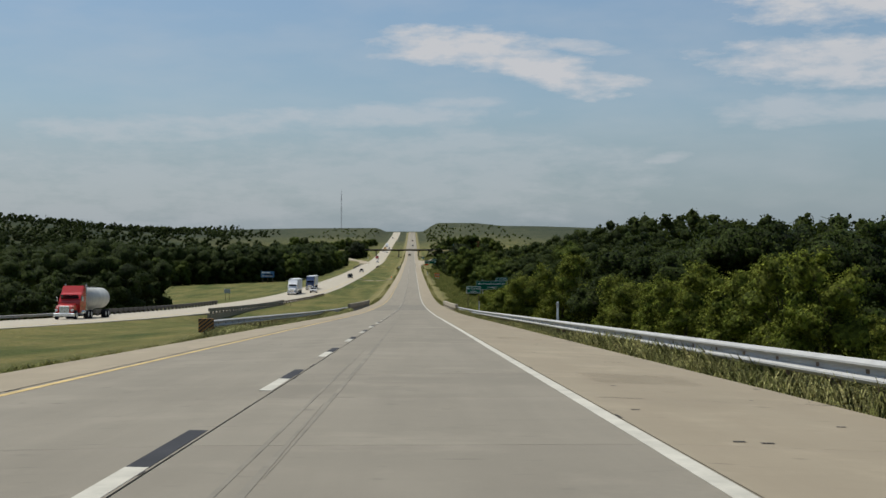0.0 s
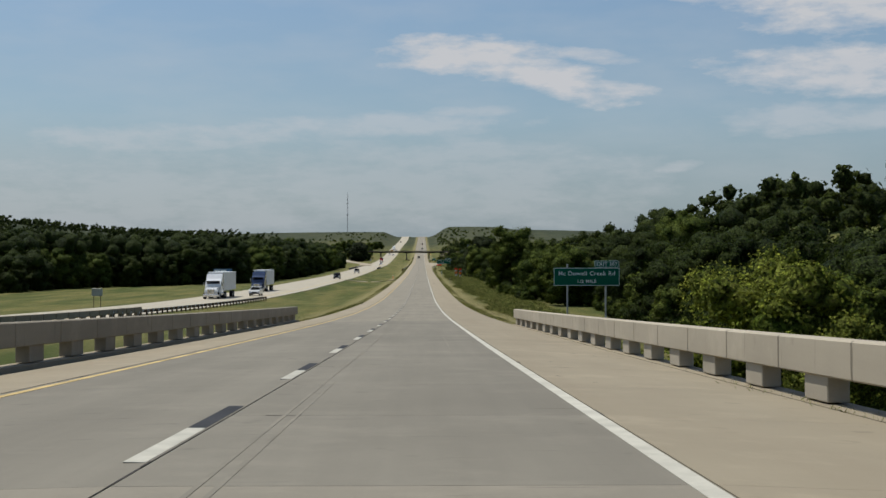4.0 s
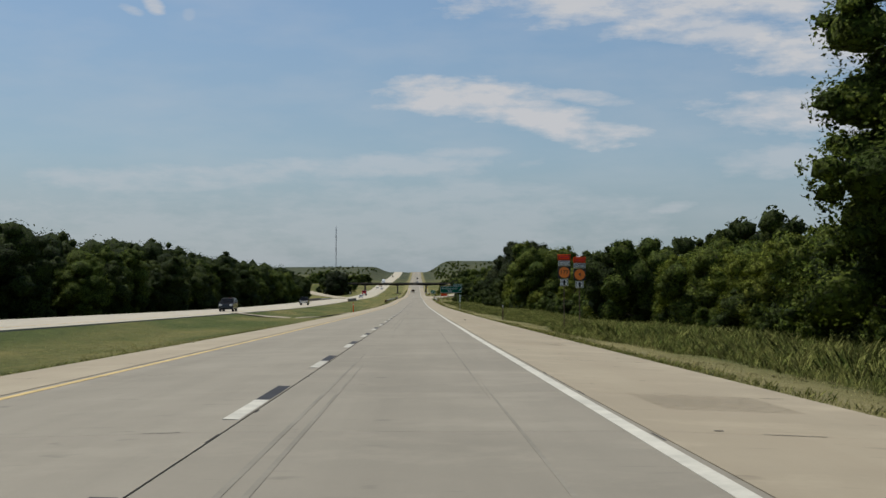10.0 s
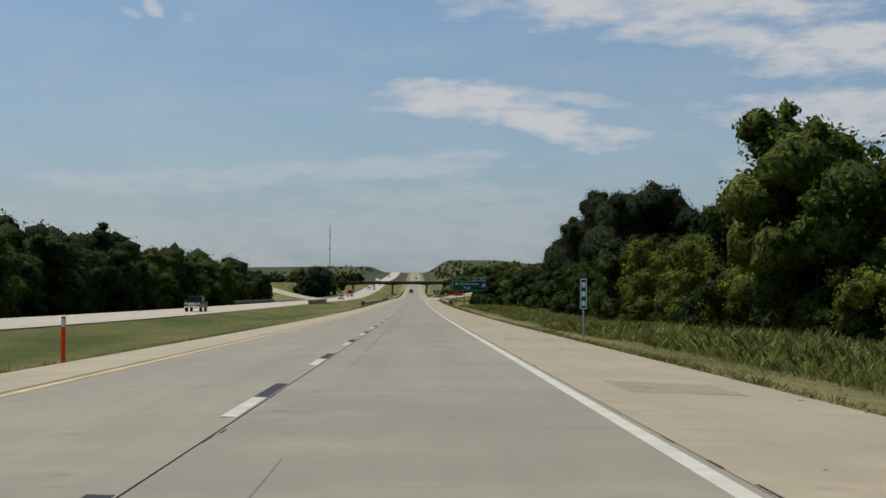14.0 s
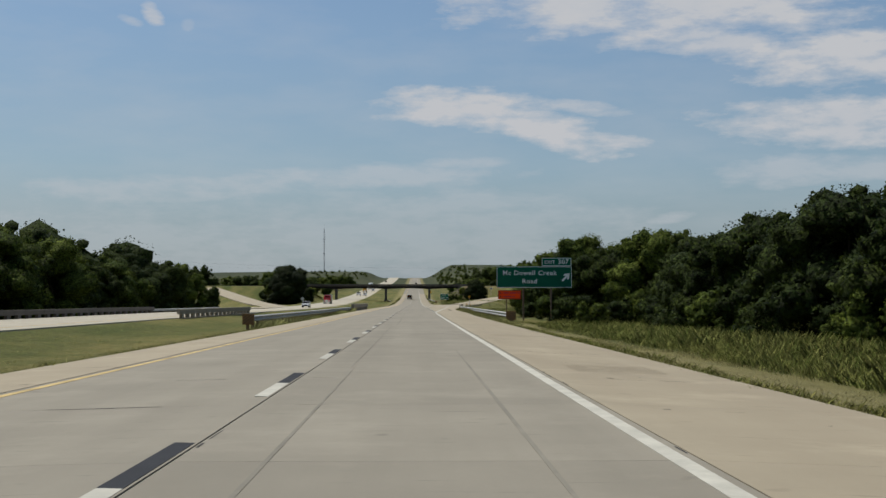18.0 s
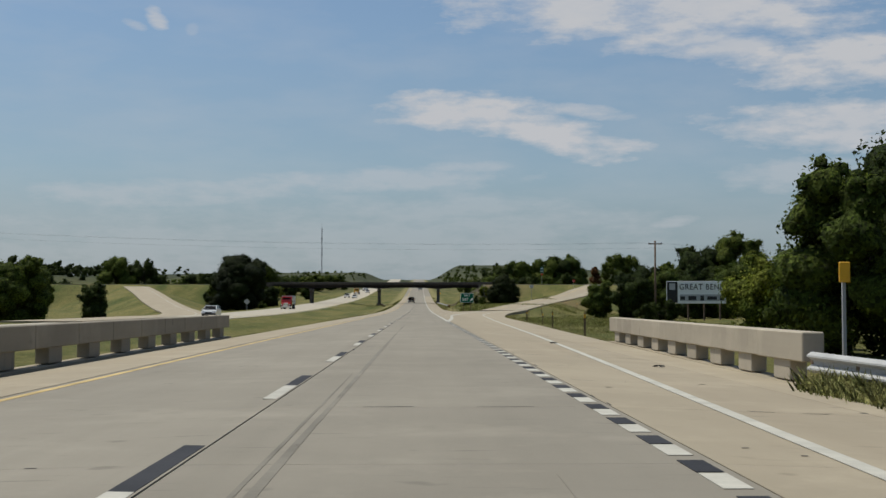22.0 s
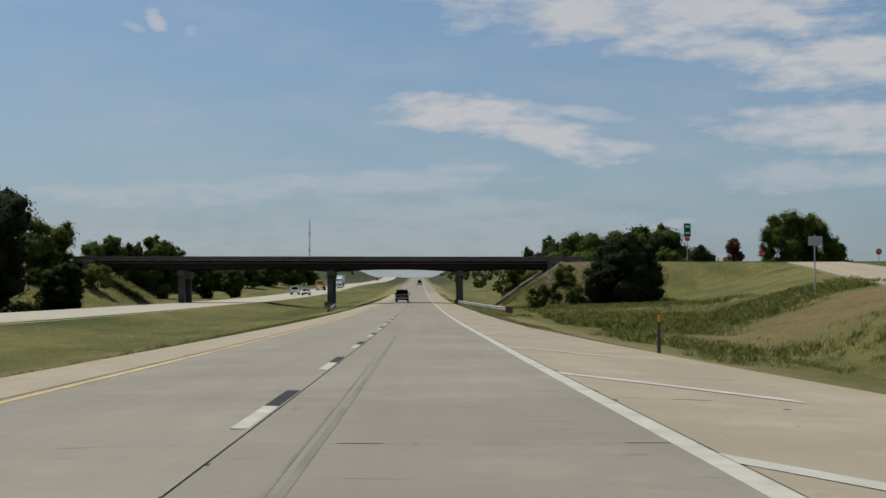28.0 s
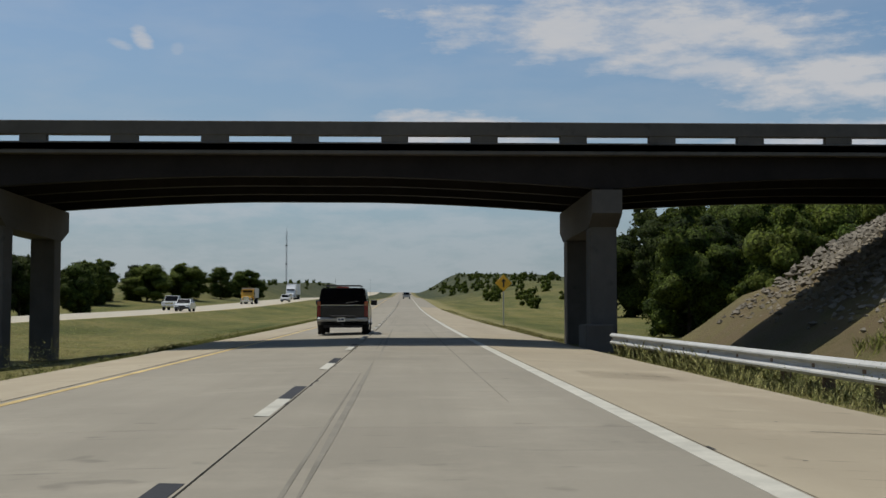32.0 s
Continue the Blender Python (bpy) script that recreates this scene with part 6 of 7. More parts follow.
def car_body(t, profile, w, mat, glass_y, roof, tuck=0.16):
    """Lower body from a side outline, then a cabin tapered inwards."""
    bm = side_prism(profile, -w / 2, w / 2)
    bmesh.ops.bevel(bm, geom=[e for e in bm.edges], offset=0.05, segments=2, affect="EDGES")
    body = part("body", bm, MAT[mat], t)
    (y0, y1, z0), (r0, r1, z1) = glass_y, roof
    bm = bmesh.new()
    v = [bm.verts.new(p) for p in ((-w / 2 + 0.05, y0, z0), (w / 2 - 0.05, y0, z0), (w / 2 - 0.05, y1, z0), (-w / 2 + 0.05, y1, z0),
                                   (-w / 2 + tuck, r0, z1), (w / 2 - tuck, r0, z1), (w / 2 - tuck, r1, z1), (-w / 2 + tuck, r1, z1))]
    for f in ((3, 2, 1, 0), (4, 5, 6, 7), (0, 1, 5, 4), (1, 2, 6, 5), (2, 3, 7, 6), (3, 0, 4, 7)):
        bm.faces.new([v[i] for i in f])
    bmesh.ops.bevel(bm, geom=[e for e in bm.edges], offset=0.04, segments=2, affect="EDGES")
    part("cabin", bm, MAT[mat], t)
    # window bands lie just proud of the cabin
    def pane(name, a, b, c, d):
        bm2 = bmesh.new()
        bm2.faces.new([bm2.verts.new(p) for p in (a, b, c, d)])
        r = bmesh.ops.solidify(bm2, geom=bm2.faces[:], thickness=0.01)
        part(name, bm2, MAT["glass_dark"], t)
    lerp = lambda a, b, f: a + (b - a) * f
    f0, f1 = 0.05, 0.93
    for yb, yt, nm, s in ((y0, r0, "rear_window", -1), (y1, r1, "windscreen", 1)):
        ya, yc = lerp(yb, yt, f0) + s * 0.012, lerp(yb, yt, f1) + s * 0.012
        xa, xc = w / 2 - lerp(0.05, tuck, f0) - 0.06, w / 2 - lerp(0.05, tuck, f1) - 0.05
        pane(nm, (-xa, ya, lerp(z0, z1, f0)), (xa, ya, lerp(z0, z1, f0)), (xc, yc, lerp(z0, z1, f1)), (-xc, yc, lerp(z0, z1, f1)))
    n = 3 if r1 - r0 > 2.6 else 2
    for s in (-1, 1):
        for i in range(n):
            fa, fb = (i + 0.04) / n, (i + 0.93) / n
            xa, xc = s * (w / 2 - lerp(0.05, tuck, f0) + 0.012), s * (w / 2 - lerp(0.05, tuck, f1) + 0.012)
            lo0, lo1 = lerp(y0 + 0.15, y1 - 0.15, fa), lerp(y0 + 0.15, y1 - 0.15, fb)
            hi0, hi1 = lerp(r0 + 0.1, r1 - 0.1, fa), lerp(r0 + 0.1, r1 - 0.1, fb)
            pane("side_window", (xa, lo0, lerp(z0, z1, f0)), (xa, lo1, lerp(z0, z1, f0)), (xc, hi1, lerp(z0, z1, f1)), (xc, hi0, lerp(z0, z1, f1)))
    return body


def place(t, x, y, z, slope, back=False):
    t.matrix_basis = pose(x, y, z, math.degrees(math.atan(slope)), 0, 0) @ (pose(0, 0, 0, 0, 0, 180) if back else Matrix.Identity(4))


def suv(label):
    t = thing("suv", label, "car")
    prof = [(-2.5, 0.55), (-2.5, 1.12), (-2.42, 1.18), (1.1, 1.18), (1.35, 1.16), (2.35, 1.06), (2.48, 0.85), (2.5, 0.5), (2.0, 0.36), (-2.1, 0.36)]
    car_body(t, prof, 1.98, "car_dark", (-2.44, 1.25, 1.14), (-2.18, 0.62, 1.82))
    for s in (-1, 1):
        for y, r in ((-1.47, 0.38), (1.48, 0.38)):
            wheel(t, s * 0.86, y, r, 0.27, s)
        lamp = part("tail_lamp", box(0.13, 0.05, 0.58, (s * 0.91, -2.5, 1.0), 0.015), MAT["tail_red"], t, "tall red and amber tail lamp")
        part("amber_lens", box(0.12, 0.055, 0.15, (s * 0.91, -2.502, 1.20)), MAT["tail_amber"], lamp)
        m_ = part("wing_mirror", box(0.26, 0.14, 0.22, (s * 1.13, 0.95, 1.26), 0.03), MAT["plastic_black"], t)
        part("roof_rail", box(0.05, 2.4, 0.05, (s * 0.66, -0.9, 1.90), 0.01), MAT["plastic_black"], t)
        part("headlamp", box(0.4, 0.08, 0.2, (s * 0.72, 2.46, 0.88), 0.02), MAT["lamp_clear"], t)
        part("running_board", box(0.16, 1.9, 0.07, (s * 0.99, 0.0, 0.40), 0.015), MAT["plastic_black"], t)
    part("antenna", rod(0.004, 0.002, (0.95, 1.5, 1.1), (0.97, 1.35, 2.25), 5), MAT["plastic_black"], t)
    part("antenna", rod(0.006, 0.004, (-0.3, -2.0, 1.84), (-0.3, -2.1, 2.2), 5), MAT["plastic_black"], t)
    for y in (-1.7, -0.3):
        part("roof_bar", box(1.34, 0.05, 0.04, (0, y, 1.92), 0.01), MAT["plastic_black"], t)
    bmp = part("rear_bumper", box(1.94, 0.15, 0.15, (0, -2.55, 0.60), 0.04), MAT["sign_back"], t, "dull chrome step bumper")
    part("bumper_pad", box(1.0, 0.17, 0.06, (0, -2.57, 0.72), 0.01), MAT["plastic_black"], bmp)
    pl = part("number_plate", box(0.32, 0.02, 0.17, (-0.05, -2.655, 0.60)), MAT["sign_white"], t)
    bars(pl, -0.15, 0.60, (0.08, 0.1), 0.07, 0.03, "truck_blue", -2.668)
    part("tailgate_seam", box(1.7, 0.012, 0.02, (0, -2.505, 1.15)), MAT["chrome"], t)
    part("brake_lamp", box(0.5, 0.03, 0.05, (0, -2.2, 1.84), 0.01), MAT["tail_red"], t)
    part("hitch", box(0.1, 0.2, 0.1, (0, -2.6, 0.42)), MAT["plastic_black"], t)
    part("underbody", box(1.5, 4.2, 0.2, (0, 0, 0.38)), MAT["plastic_black"], t)
    part("wiper", rod(0.012, 0.012, (0.1, -2.47, 1.22), (0.6, -2.44, 1.30), 5), MAT["plastic_black"], t)
    return t


def small_car(mat, label, tall=0.0, name="car"):
    t = thing(name, label, "car")
    prof = [(-2.25, 0.5), (-2.2, 0.95), (-1.5, 1.0), (1.0, 0.98), (2.1, 0.82), (2.28, 0.6), (2.2, 0.3), (-2.15, 0.3)]
    car_body(t, prof, 1.82, mat, (-1.95, 1.25, 0.95), (-1.25 - 0.4 * bool(tall), 0.6, 1.45 + tall), 0.2)
    for s in (-1, 1):
        for y in (-1.35, 1.4):
            wheel(t, s * 0.78, y, 0.32 + tall * 0.12, 0.22, s)
        part("headlamp", box(0.36, 0.08, 0.14, (s * 0.66, 2.2, 0.72), 0.02), MAT["lamp_clear"], t)
        part("tail_lamp", box(0.34, 0.06, 0.16, (s * 0.7, -2.22, 0.82), 0.02), MAT["tail_red"], t)
        part("wing_mirror", box(0.2, 0.1, 0.13, (s * 0.98, 0.85, 1.02), 0.02), MAT[mat], t)
    part("grille", box(0.8, 0.05, 0.16, (0, 2.27, 0.62), 0.01), MAT["plastic_black"], t)
    part("bumper", box(1.7, 0.12, 0.2, (0, 2.26, 0.42), 0.03), MAT["plastic_black"], t)
    return t


def pickup(mat, label):
    t = thing("pickup_truck", label, "pickup truck")
    prof = [(-2.75, 0.55), (-2.75, 1.15), (-0.8, 1.15), (1.2, 1.15), (2.5, 1.08), (2.7, 0.8), (2.65, 0.45), (-2.6, 0.45)]
    car_body(t, prof, 1.95, mat, (-0.85, 1.4, 1.1), (-0.7, 0.8, 1.85), 0.18)
    part("bed_liner", box(1.6, 1.7, 0.03, (0, -1.8, 1.165)), MAT["plastic_black"], t)
    for s in (-1, 1):
        for y in (-1.6, 1.7):
            wheel(t, s * 0.84, y, 0.38, 0.26, s)
        part("headlamp", box(0.36, 0.08, 0.22, (s * 0.75, 2.63, 0.92), 0.02), MAT["lamp_clear"], t)
        part("wing_mirror", box(0.25, 0.1, 0.2, (s * 1.1, 1.0, 1.25), 0.02), MAT["plastic_black"], t)
    part("grille", box(1.05, 0.05, 0.3, (0, 2.68, 0.88), 0.02), MAT["chrome"], t)
    part("bumper", box(1.9, 0.14, 0.2, (0, 2.7, 0.55), 0.03), MAT["chrome"], t)
    return t


def lorry(cab, load, label, conventional=True):
    """A semi tractor that faces +y with its trailer behind."""
    t = thing("semi_truck", label, "truck")
    part("chassis", box(0.9, 6.5, 0.25, (0, -1.5, 0.85)), MAT["plastic_black"], t)
    if conventional:
        bm = side_prism([(1.2, 0.7), (1.2, 1.75), (2.9, 1.55), (3.15, 1.3), (3.15, 0.6)], -0.95, 0.95)
        bmesh.ops.bevel(bm, geom=bm.edges[:], offset=0.09, segments=2, affect="EDGES")
        part("bonnet", bm, MAT[cab], t)
    bm = side_prism([(-1.4, 0.7), (-1.4, 3.5), (-0.6, 3.75), (0.05, 2.95), (0.55, 2.75), (1.25, 1.8), (1.25, 0.7)], -1.2, 1.2)
    bmesh.ops.bevel(bm, geom=bm.edges[:], offset=0.08, segments=2, affect="EDGES")
    c = part("cab", bm, MAT[cab], t)
    part("windscreen", box(2.0, 0.03, 0.85, (0, 0, 0), 0.01, None, Matrix.Rotation(radians(-35), 4, "X")), MAT["glass_dark"], c, "", pose(0, 0.96, 2.35))
    gr = part("grille", box(1.1, 0.06, 0.9, (0, 3.17, 1.02), 0.03), MAT["chrome"], t)
    for k in range(6):
        part("grille_bar", box(1.0, 0.02, 0.03, (0, 3.21, 0.68 + 0.13 * k)), MAT["plastic_black"], gr)
    part("front_bumper", box(2.4, 0.25, 0.4, (0, 3.2, 0.5), 0.06), MAT["chrome"], t)
    for s in (-1, 1):
        part("side_window", box(0.02, 0.8, 0.6, (s * 1.21, 0.3, 2.25), 0.01), MAT["glass_dark"], c)
        part("headlamp", box(0.3, 0.1, 0.24, (s * 0.85, 3.14, 1.0), 0.03), MAT["lamp_clear"], t)
        part("exhaust_stack", rod(0.08, 0.08, (s * 1.15, -1.5, 1.0), (s * 1.15, -1.5, 3.9), 8), MAT["chrome"], t)
        part("wing_mirror", box(0.12, 0.1, 0.5, (s * 1.42, 0.9, 2.2), 0.02), MAT["chrome"], t)
        part("fuel_tank", rod(0.33, 0.33, (s * 0.95, -1.2, 0.75), (s * 0.95, 0.4, 0.75), 12), MAT["chrome"], t, "", None, True)
        for y in (2.4, -2.4, -3.7, -10.6, -11.9):
            wheel(t, s * 1.0, y, 0.5, 0.34 if y > 0 else 0.5, s, "sign_back")
    if load == "tank":
        tk = part("tank", rod(1.25, 1.25, (0, -3.2, 2.25), (0, -12.4, 2.35), 24), MAT["tank"], t, "pale cement tank", None, True)
        part("tank_hatch", rod(0.3, 0.3, (0, -6, 3.4), (0, -6, 3.65), 12), MAT["tank"], tk)
        part("tank_hatch", rod(0.3, 0.3, (0, -9, 3.4), (0, -9, 3.65), 12), MAT["tank"], tk)
        part("hopper", rod(0.2, 1.15, (0, -7.6, 0.75), (0, -7.6, 1.8), 16), MAT["tank"], tk)
    else:
        tr_ = part("trailer_box", box(2.58, 11.5, 2.85, (0, -7.9, 2.6), 0.03), MAT[load], t)
        for k in range(9):
            part("trailer_rib", box(2.62, 0.05, 2.7, (0, -2.9 - 1.25 * k, 2.6)), MAT[load], tr_)
        part("trailer_frame", box(1.0, 11, 0.2, (0, -7.9, 1.08)), MAT["plastic_black"], t)
    return t


def dump_truck(cab, label):
    t = thing("dump_truck", label, "truck")
    bm = side_prism([(0.9, 0.7), (0.9, 1.6), (2.5, 1.4), (2.7, 1.15), (2.7, 0.6)], -0.95, 0.95)
    bmesh.ops.bevel(bm, geom=bm.edges[:], offset=0.08, segments=2, affect="EDGES")
    part("bonnet", bm, MAT[cab], t)
    bm = side_prism([(-0.9, 0.7), (-0.9, 2.75), (0.3, 2.75), (0.95, 1.7), (0.95, 0.7)], -1.15, 1.15)
    bmesh.ops.bevel(bm, geom=bm.edges[:], offset=0.07, segments=2, affect="EDGES")
    c = part("cab", bm, MAT[cab], t)
    part("windscreen", box(1.9, 0.03, 0.95, (0, 0, 0), 0.01, None, Matrix.Rotation(radians(-32), 4, "X")), MAT["glass_dark"], c, "", pose(0, 0.68, 2.2))
    part("grille", box(1.1, 0.06, 0.75, (0, 2.72, 1.0), 0.03), MAT["chrome"], t)
    part("front_bumper", box(2.3, 0.2, 0.35, (0, 2.75, 0.5), 0.05), MAT["chrome"], t)
    part("chassis", box(0.9, 6.5, 0.25, (0, -2.5, 0.8)), MAT["plastic_black"], t)
    bm = side_prism([(-1.2, 1.1), (-1.1, 3.0), (-6.9, 2.9), (-6.7, 1.1)], -1.25, 1.25)
    part("dump_bed", bm, MAT["tank"], t, "grey dump bed")
    for s in (-1, 1):
        part("headlamp", box(0.28, 0.1, 0.22, (s * 0.85, 2.68, 0.98), 0.03), MAT["lamp_clear"], t)
        part("wing_mirror", box(0.12, 0.1, 0.45, (s * 1.35, 0.7, 2.0), 0.02), MAT["chrome"], t)
        part("side_window", box(0.02, 0.7, 0.6, (s * 1.16, 0.0, 2.15), 0.01), MAT["glass_dark"], c)
        for y in (2.0, -4.2, -5.5):
            wheel(t, s * 0.98, y, 0.5, 0.34 if y > 0 else 0.5, s, "sign_back")
    return t


def on_west(t, y, lane):
    x = float(west_x(y)) - 6.1 + (2.0 if lane == 0 else -1.75)
    s = (float(west_z(y + 3)) - float(west_z(y - 3))) / 6
    place(t, x, y, float(west_z(y)) + 0.01, s, True)


def on_east(t, y, x):
    place(t, x, y, float(top_z(x, y)) + 0.01, (float(road_z(y + 3)) - float(road_z(y - 3))) / 6)


on_east(suv("dark grey full-size sport utility vehicle with roof rack"), 1197, -1.08)
on_west(lorry("truck_red", "tank", "red conventional semi truck hauling a cement tank"), 143, 1)
on_west(lorry("car_white", "box_white", "white semi truck with a white box trailer"), 335, 1)
on_west(small_car("car_white", "white sedan following the trucks", 0.05), 352, 0)
on_west(pickup("car_dark", "dark pickup truck on the opposite lanes"), 655, 0)
on_west(suv("dark sport utility vehicle on the opposite lanes"), 536, 0)
on_west(lorry("truck_blue", "box_white", "dark blue semi truck with a white trailer"), 380, 1)
on_west(dump_truck("truck_yellow", "yellow dump truck on the opposite lanes"), 1385, 1)
on_west(dump_truck("truck_red", "red dump truck with a grey bed"), 1074, 1)
on_west(small_car("car_white", "white sedan on the opposite lanes", 0.03), 948, 0)
on_west(pickup("car_white", "white pickup truck beyond the bridge"), 1308, 1)
on_west(small_car("car_white", "white sedan beyond the bridge"), 1295, 0)
on_west(small_car("car_white", "small white hatchback beyond the bridge", 0.15), 1420, 0)
on_west(lorry("car_white", "box_white", "white box semi truck coming down the hill"), 1475, 1)
on_west(pickup("car_dark", "dark pickup truck far up the hill"), 1900, 1)
on_east(pickup("car_silver", "light pickup truck climbing the hill ahead"), 1500, 1.8)
on_east(small_car("car_dark", "dark car far ahead on the climb", 0.2), 1760, 1.8)

# ---- grass and weeds ----
def blades(name, label, n, place_fn, h, w, mat, seed, per=4, lean=0.45):
    """Tufts of narrow blades, joined."""
    rng = np.random.default_rng(seed)
    x, y, hs = place_fn(rng, n)
    z = land_z(x, y) - 0.03
    X, Y_, Z_, HS = (np.repeat(a, per) for a in (x, y, z, hs))
    m = len(X)
    X, Y_ = X + rng.normal(0, 0.07, m), Y_ + rng.normal(0, 0.09, m)
    a = rng.uniform(0, 2 * np.pi, m)
    ht = HS * h * rng.uniform(0.55, 1.25, m)
    ww = w * rng.uniform(0.7, 1.4, m)
    lx, ly = rng.normal(0, lean, m) * ht, rng.normal(0, lean, m) * ht
    v = np.stack([np.stack([X - np.cos(a) * ww, Y_ - np.sin(a) * ww, Z_], 1), np.stack([X + np.cos(a) * ww, Y_ + np.sin(a) * ww, Z_], 1),
                  np.stack([X + np.cos(a) * ww * 0.6 + lx * 0.45, Y_ + np.sin(a) * ww * 0.6 + ly * 0.45, Z_ + ht * 0.6], 1), np.stack([X + lx, Y_ + ly, Z_ + ht], 1)], 1).reshape(-1, 3)
    nrm = np.repeat(np.stack([lx * 0.4, ly * 0.4, 2.2 * ht + 0.1], 1), 4, 0)
    me = poly_mesh(name, v, np.zeros((0, 3), int), np.arange(4 * m).reshape(-1, 4), nrm, MAT[mat])
    return tagged(new(name, me), label, "grass", kind="stuff")


def patchy(place_fn, hole, radius):
    """Leaves out the tufts round a bare spot and along a ragged near edge."""
    def f(rng, n):
        x, y, hs = place_fn(rng, n)
        d = np.hypot(x - hole[0], (y - hole[1]) * 0.8) + 2.5 * np.sin(x * 0.9 + y * 0.35) + rng.normal(0, 1.6, len(x))
        keep = d > radius
        return x[keep], y[keep], (hs * np.clip(0.4 + (d - radius) / 14, 0.4, 1.0))[keep]
    return f


def band(x0, x1, y0, y1, power=1.0):
    def f(rng, n):
        y = rng.uniform(y0, y1, n)
        a = np.vectorize(x0)(y) if callable(x0) else x0
        b = np.vectorize(x1)(y) if callable(x1) else x1
        u = rng.uniform(0, 1, n) ** power
        patch = 0.65 + 0.5 * np.clip(np.sin(y * 0.21 + u * 4) + np.sin(y * 0.047 + 1.3), -1, 1.4) * 0.6
        patch = patch * (0.45 + 0.55 * np.clip(u / 0.18, 0, 1)) if power > 1.2 else patch
        return a + (b - a) * u + rng.normal(0, 0.25, n) * (power > 1.2), y, patch
    return f


blades("grass", "short dry grass fringe along the shoulder", 18000, band(6.45, 7.7, -20, 745, 1.15), 0.16, 0.005, "rank", 1, 7)
blades("grass", "short dry grass fringe along the exit", 2600, band(lambda y: edge_out(min(max(y, 750), 1010)), lambda y: edge_out(min(max(y, 750), 1010)) + 1.2, 832, 985), 0.15, 0.007, "blade", 2, 8)
blades("grass", "short dry grass fringe along the shoulder", 8000, band(6.45, 8.0, 1040, 1330), 0.11, 0.004, "blade", 3, 10)
blades("grass", "uneven grass fringe along the median edge", 20000, band(-5.3, -6.8, -20, 1300), 0.19, 0.005, "rank", 4, 6)
blades("grass", "tall seeding verge grass before the trees", 30000, band(lambda y: 10.2 + 0.7 * math.sin(y * 0.13) + 0.5 * math.sin(y * 0.041), 18.5, 210, 745, 1.45), 0.70, 0.0046, "verge", 5, 9, 0.34)
blades("grass", "mown verge grass with straw", 18000, band(7.2, 11.2, 215, 745), 0.08, 0.004, "blade", 6, 7)
blades("grass", "median grass in tufts", 20000, band(-6.2, -19, 215, 1250, 1.3), 0.11, 0.006, "blade", 7, 5)
blades("grass", "rank grass on the exit bank", 13000, band(lambda y: float(np.interp(y, [850, 960, 1050], [11, 15, 30])), lambda y: float(np.interp(y, [850, 960, 1050], [30, 36, 44])), 850, 1050), 0.34, 0.005, "verge", 8, 7)
blades("grass", "rank grass below the overpass bank", 24000, patchy(band(lambda y: float(np.interp(y, [1030, 1085], [8.6, 12.2])) + 0.9 * math.sin(y * 0.2) + 0.5 * math.sin(y * 0.53), 32, 1034, 1178, 1.15), (25, 1060), 13), 0.50, 0.0052, "verge", 9, 8, 0.32)

for x0, x1, y0, y1, n, sd in ((6.75, 8.0, -10, 149, 6500, 21), (-7.0, -5.4, 46, 150, 8000, 22), (6.95, 8.5, 724, 806, 8000, 23), (-7.4, -5.5, 709, 794, 8000, 24), (7.0, 9.4, 1106, 1180, 4000, 25)):
    blades("grass", "rough grass and seed heads grown up under the guardrail", n, band(x0, x1, y0, y1), 0.50, 0.007, "weed", sd, 7, 0.3)
blades("grass", "rank grass on the far bridge bank", 5000, band(-56, -38.5, 1150, 1200), 0.5, 0.008, "rank", 26, 6, 0.3)


def weeds(name, label, x0, x1, y0, y1, n, h, seed, mat="weed"):
    rng = np.random.default_rng(seed)
    P_, N_ = [], []
    for i in range(n):
        x, y = rng.uniform(x0, x1), rng.uniform(y0, y1)
        hh = h * rng.uniform(0.45, 1.25) * (0.6 + 0.5 * math.sin(y * 0.35) ** 2)
        m = 64
        k = rng.uniform(0, 1, m)
        sp = 0.10 + 0.22 * (1 - np.abs(k - 0.45))
        p = np.stack([rng.normal(0, 1, m) * sp, rng.normal(0, 1, m) * sp * 1.4, k * hh], 1)
        P_.append(p + np.array([x, y, drop(x, y)]))
        N_.append(p * np.array([1, 1, 0.2]) + np.array([0, 0, 0.3]))
    ob = new(name, leaf_mesh(name, np.concatenate(P_), np.concatenate(N_), 0.021, MAT[mat], rng, 0.40))
    return tagged(ob, label, "weeds", kind="stuff")


weeds("weeds", "leafy weeds standing in the tall verge grass", 10.6, 17, 215, 745, 1500, 0.9, 11, "rank")
weeds("weeds", "dry weeds on the rubble of the bridge bank", 13.5, 22, 1160, 1180, 420, 0.7, 12, "weed")
weeds("weeds", "leafy weeds growing under the guardrail", 6.9, 8.6, -10, 149, 1700, 0.50, 1, "weed")
weeds("weeds", "grey-green weeds along the exit guardrail", 7.6, 8.6, 728, 805, 480, 0.95, 2)
weeds("weeds", "weeds under the median guardrail", -7.4, -5.7, 52, 149, 1000, 0.50, 3, "weed")
weeds("weeds", "overgrown weeds along the second median guardrail", -7.8, -5.9, 712, 792, 420, 0.7, 4)
weeds("weeds", "weeds along the pier guardrail", 7.2, 9.0, 1108, 1180, 900, 0.5, 5)
weeds("weeds", "bright green leafy weeds on the bridge bank", 13.5, 20, 1150, 1173, 420, 0.8, 8)
weeds("weeds", "tall pale weeds beside the exit posts", 9.5, 12.5, 848, 870, 90, 1.1, 7)
weeds("weeds", "weeds round the median pier", -13.5, -8, 1135, 1182, 300, 0.6, 6)

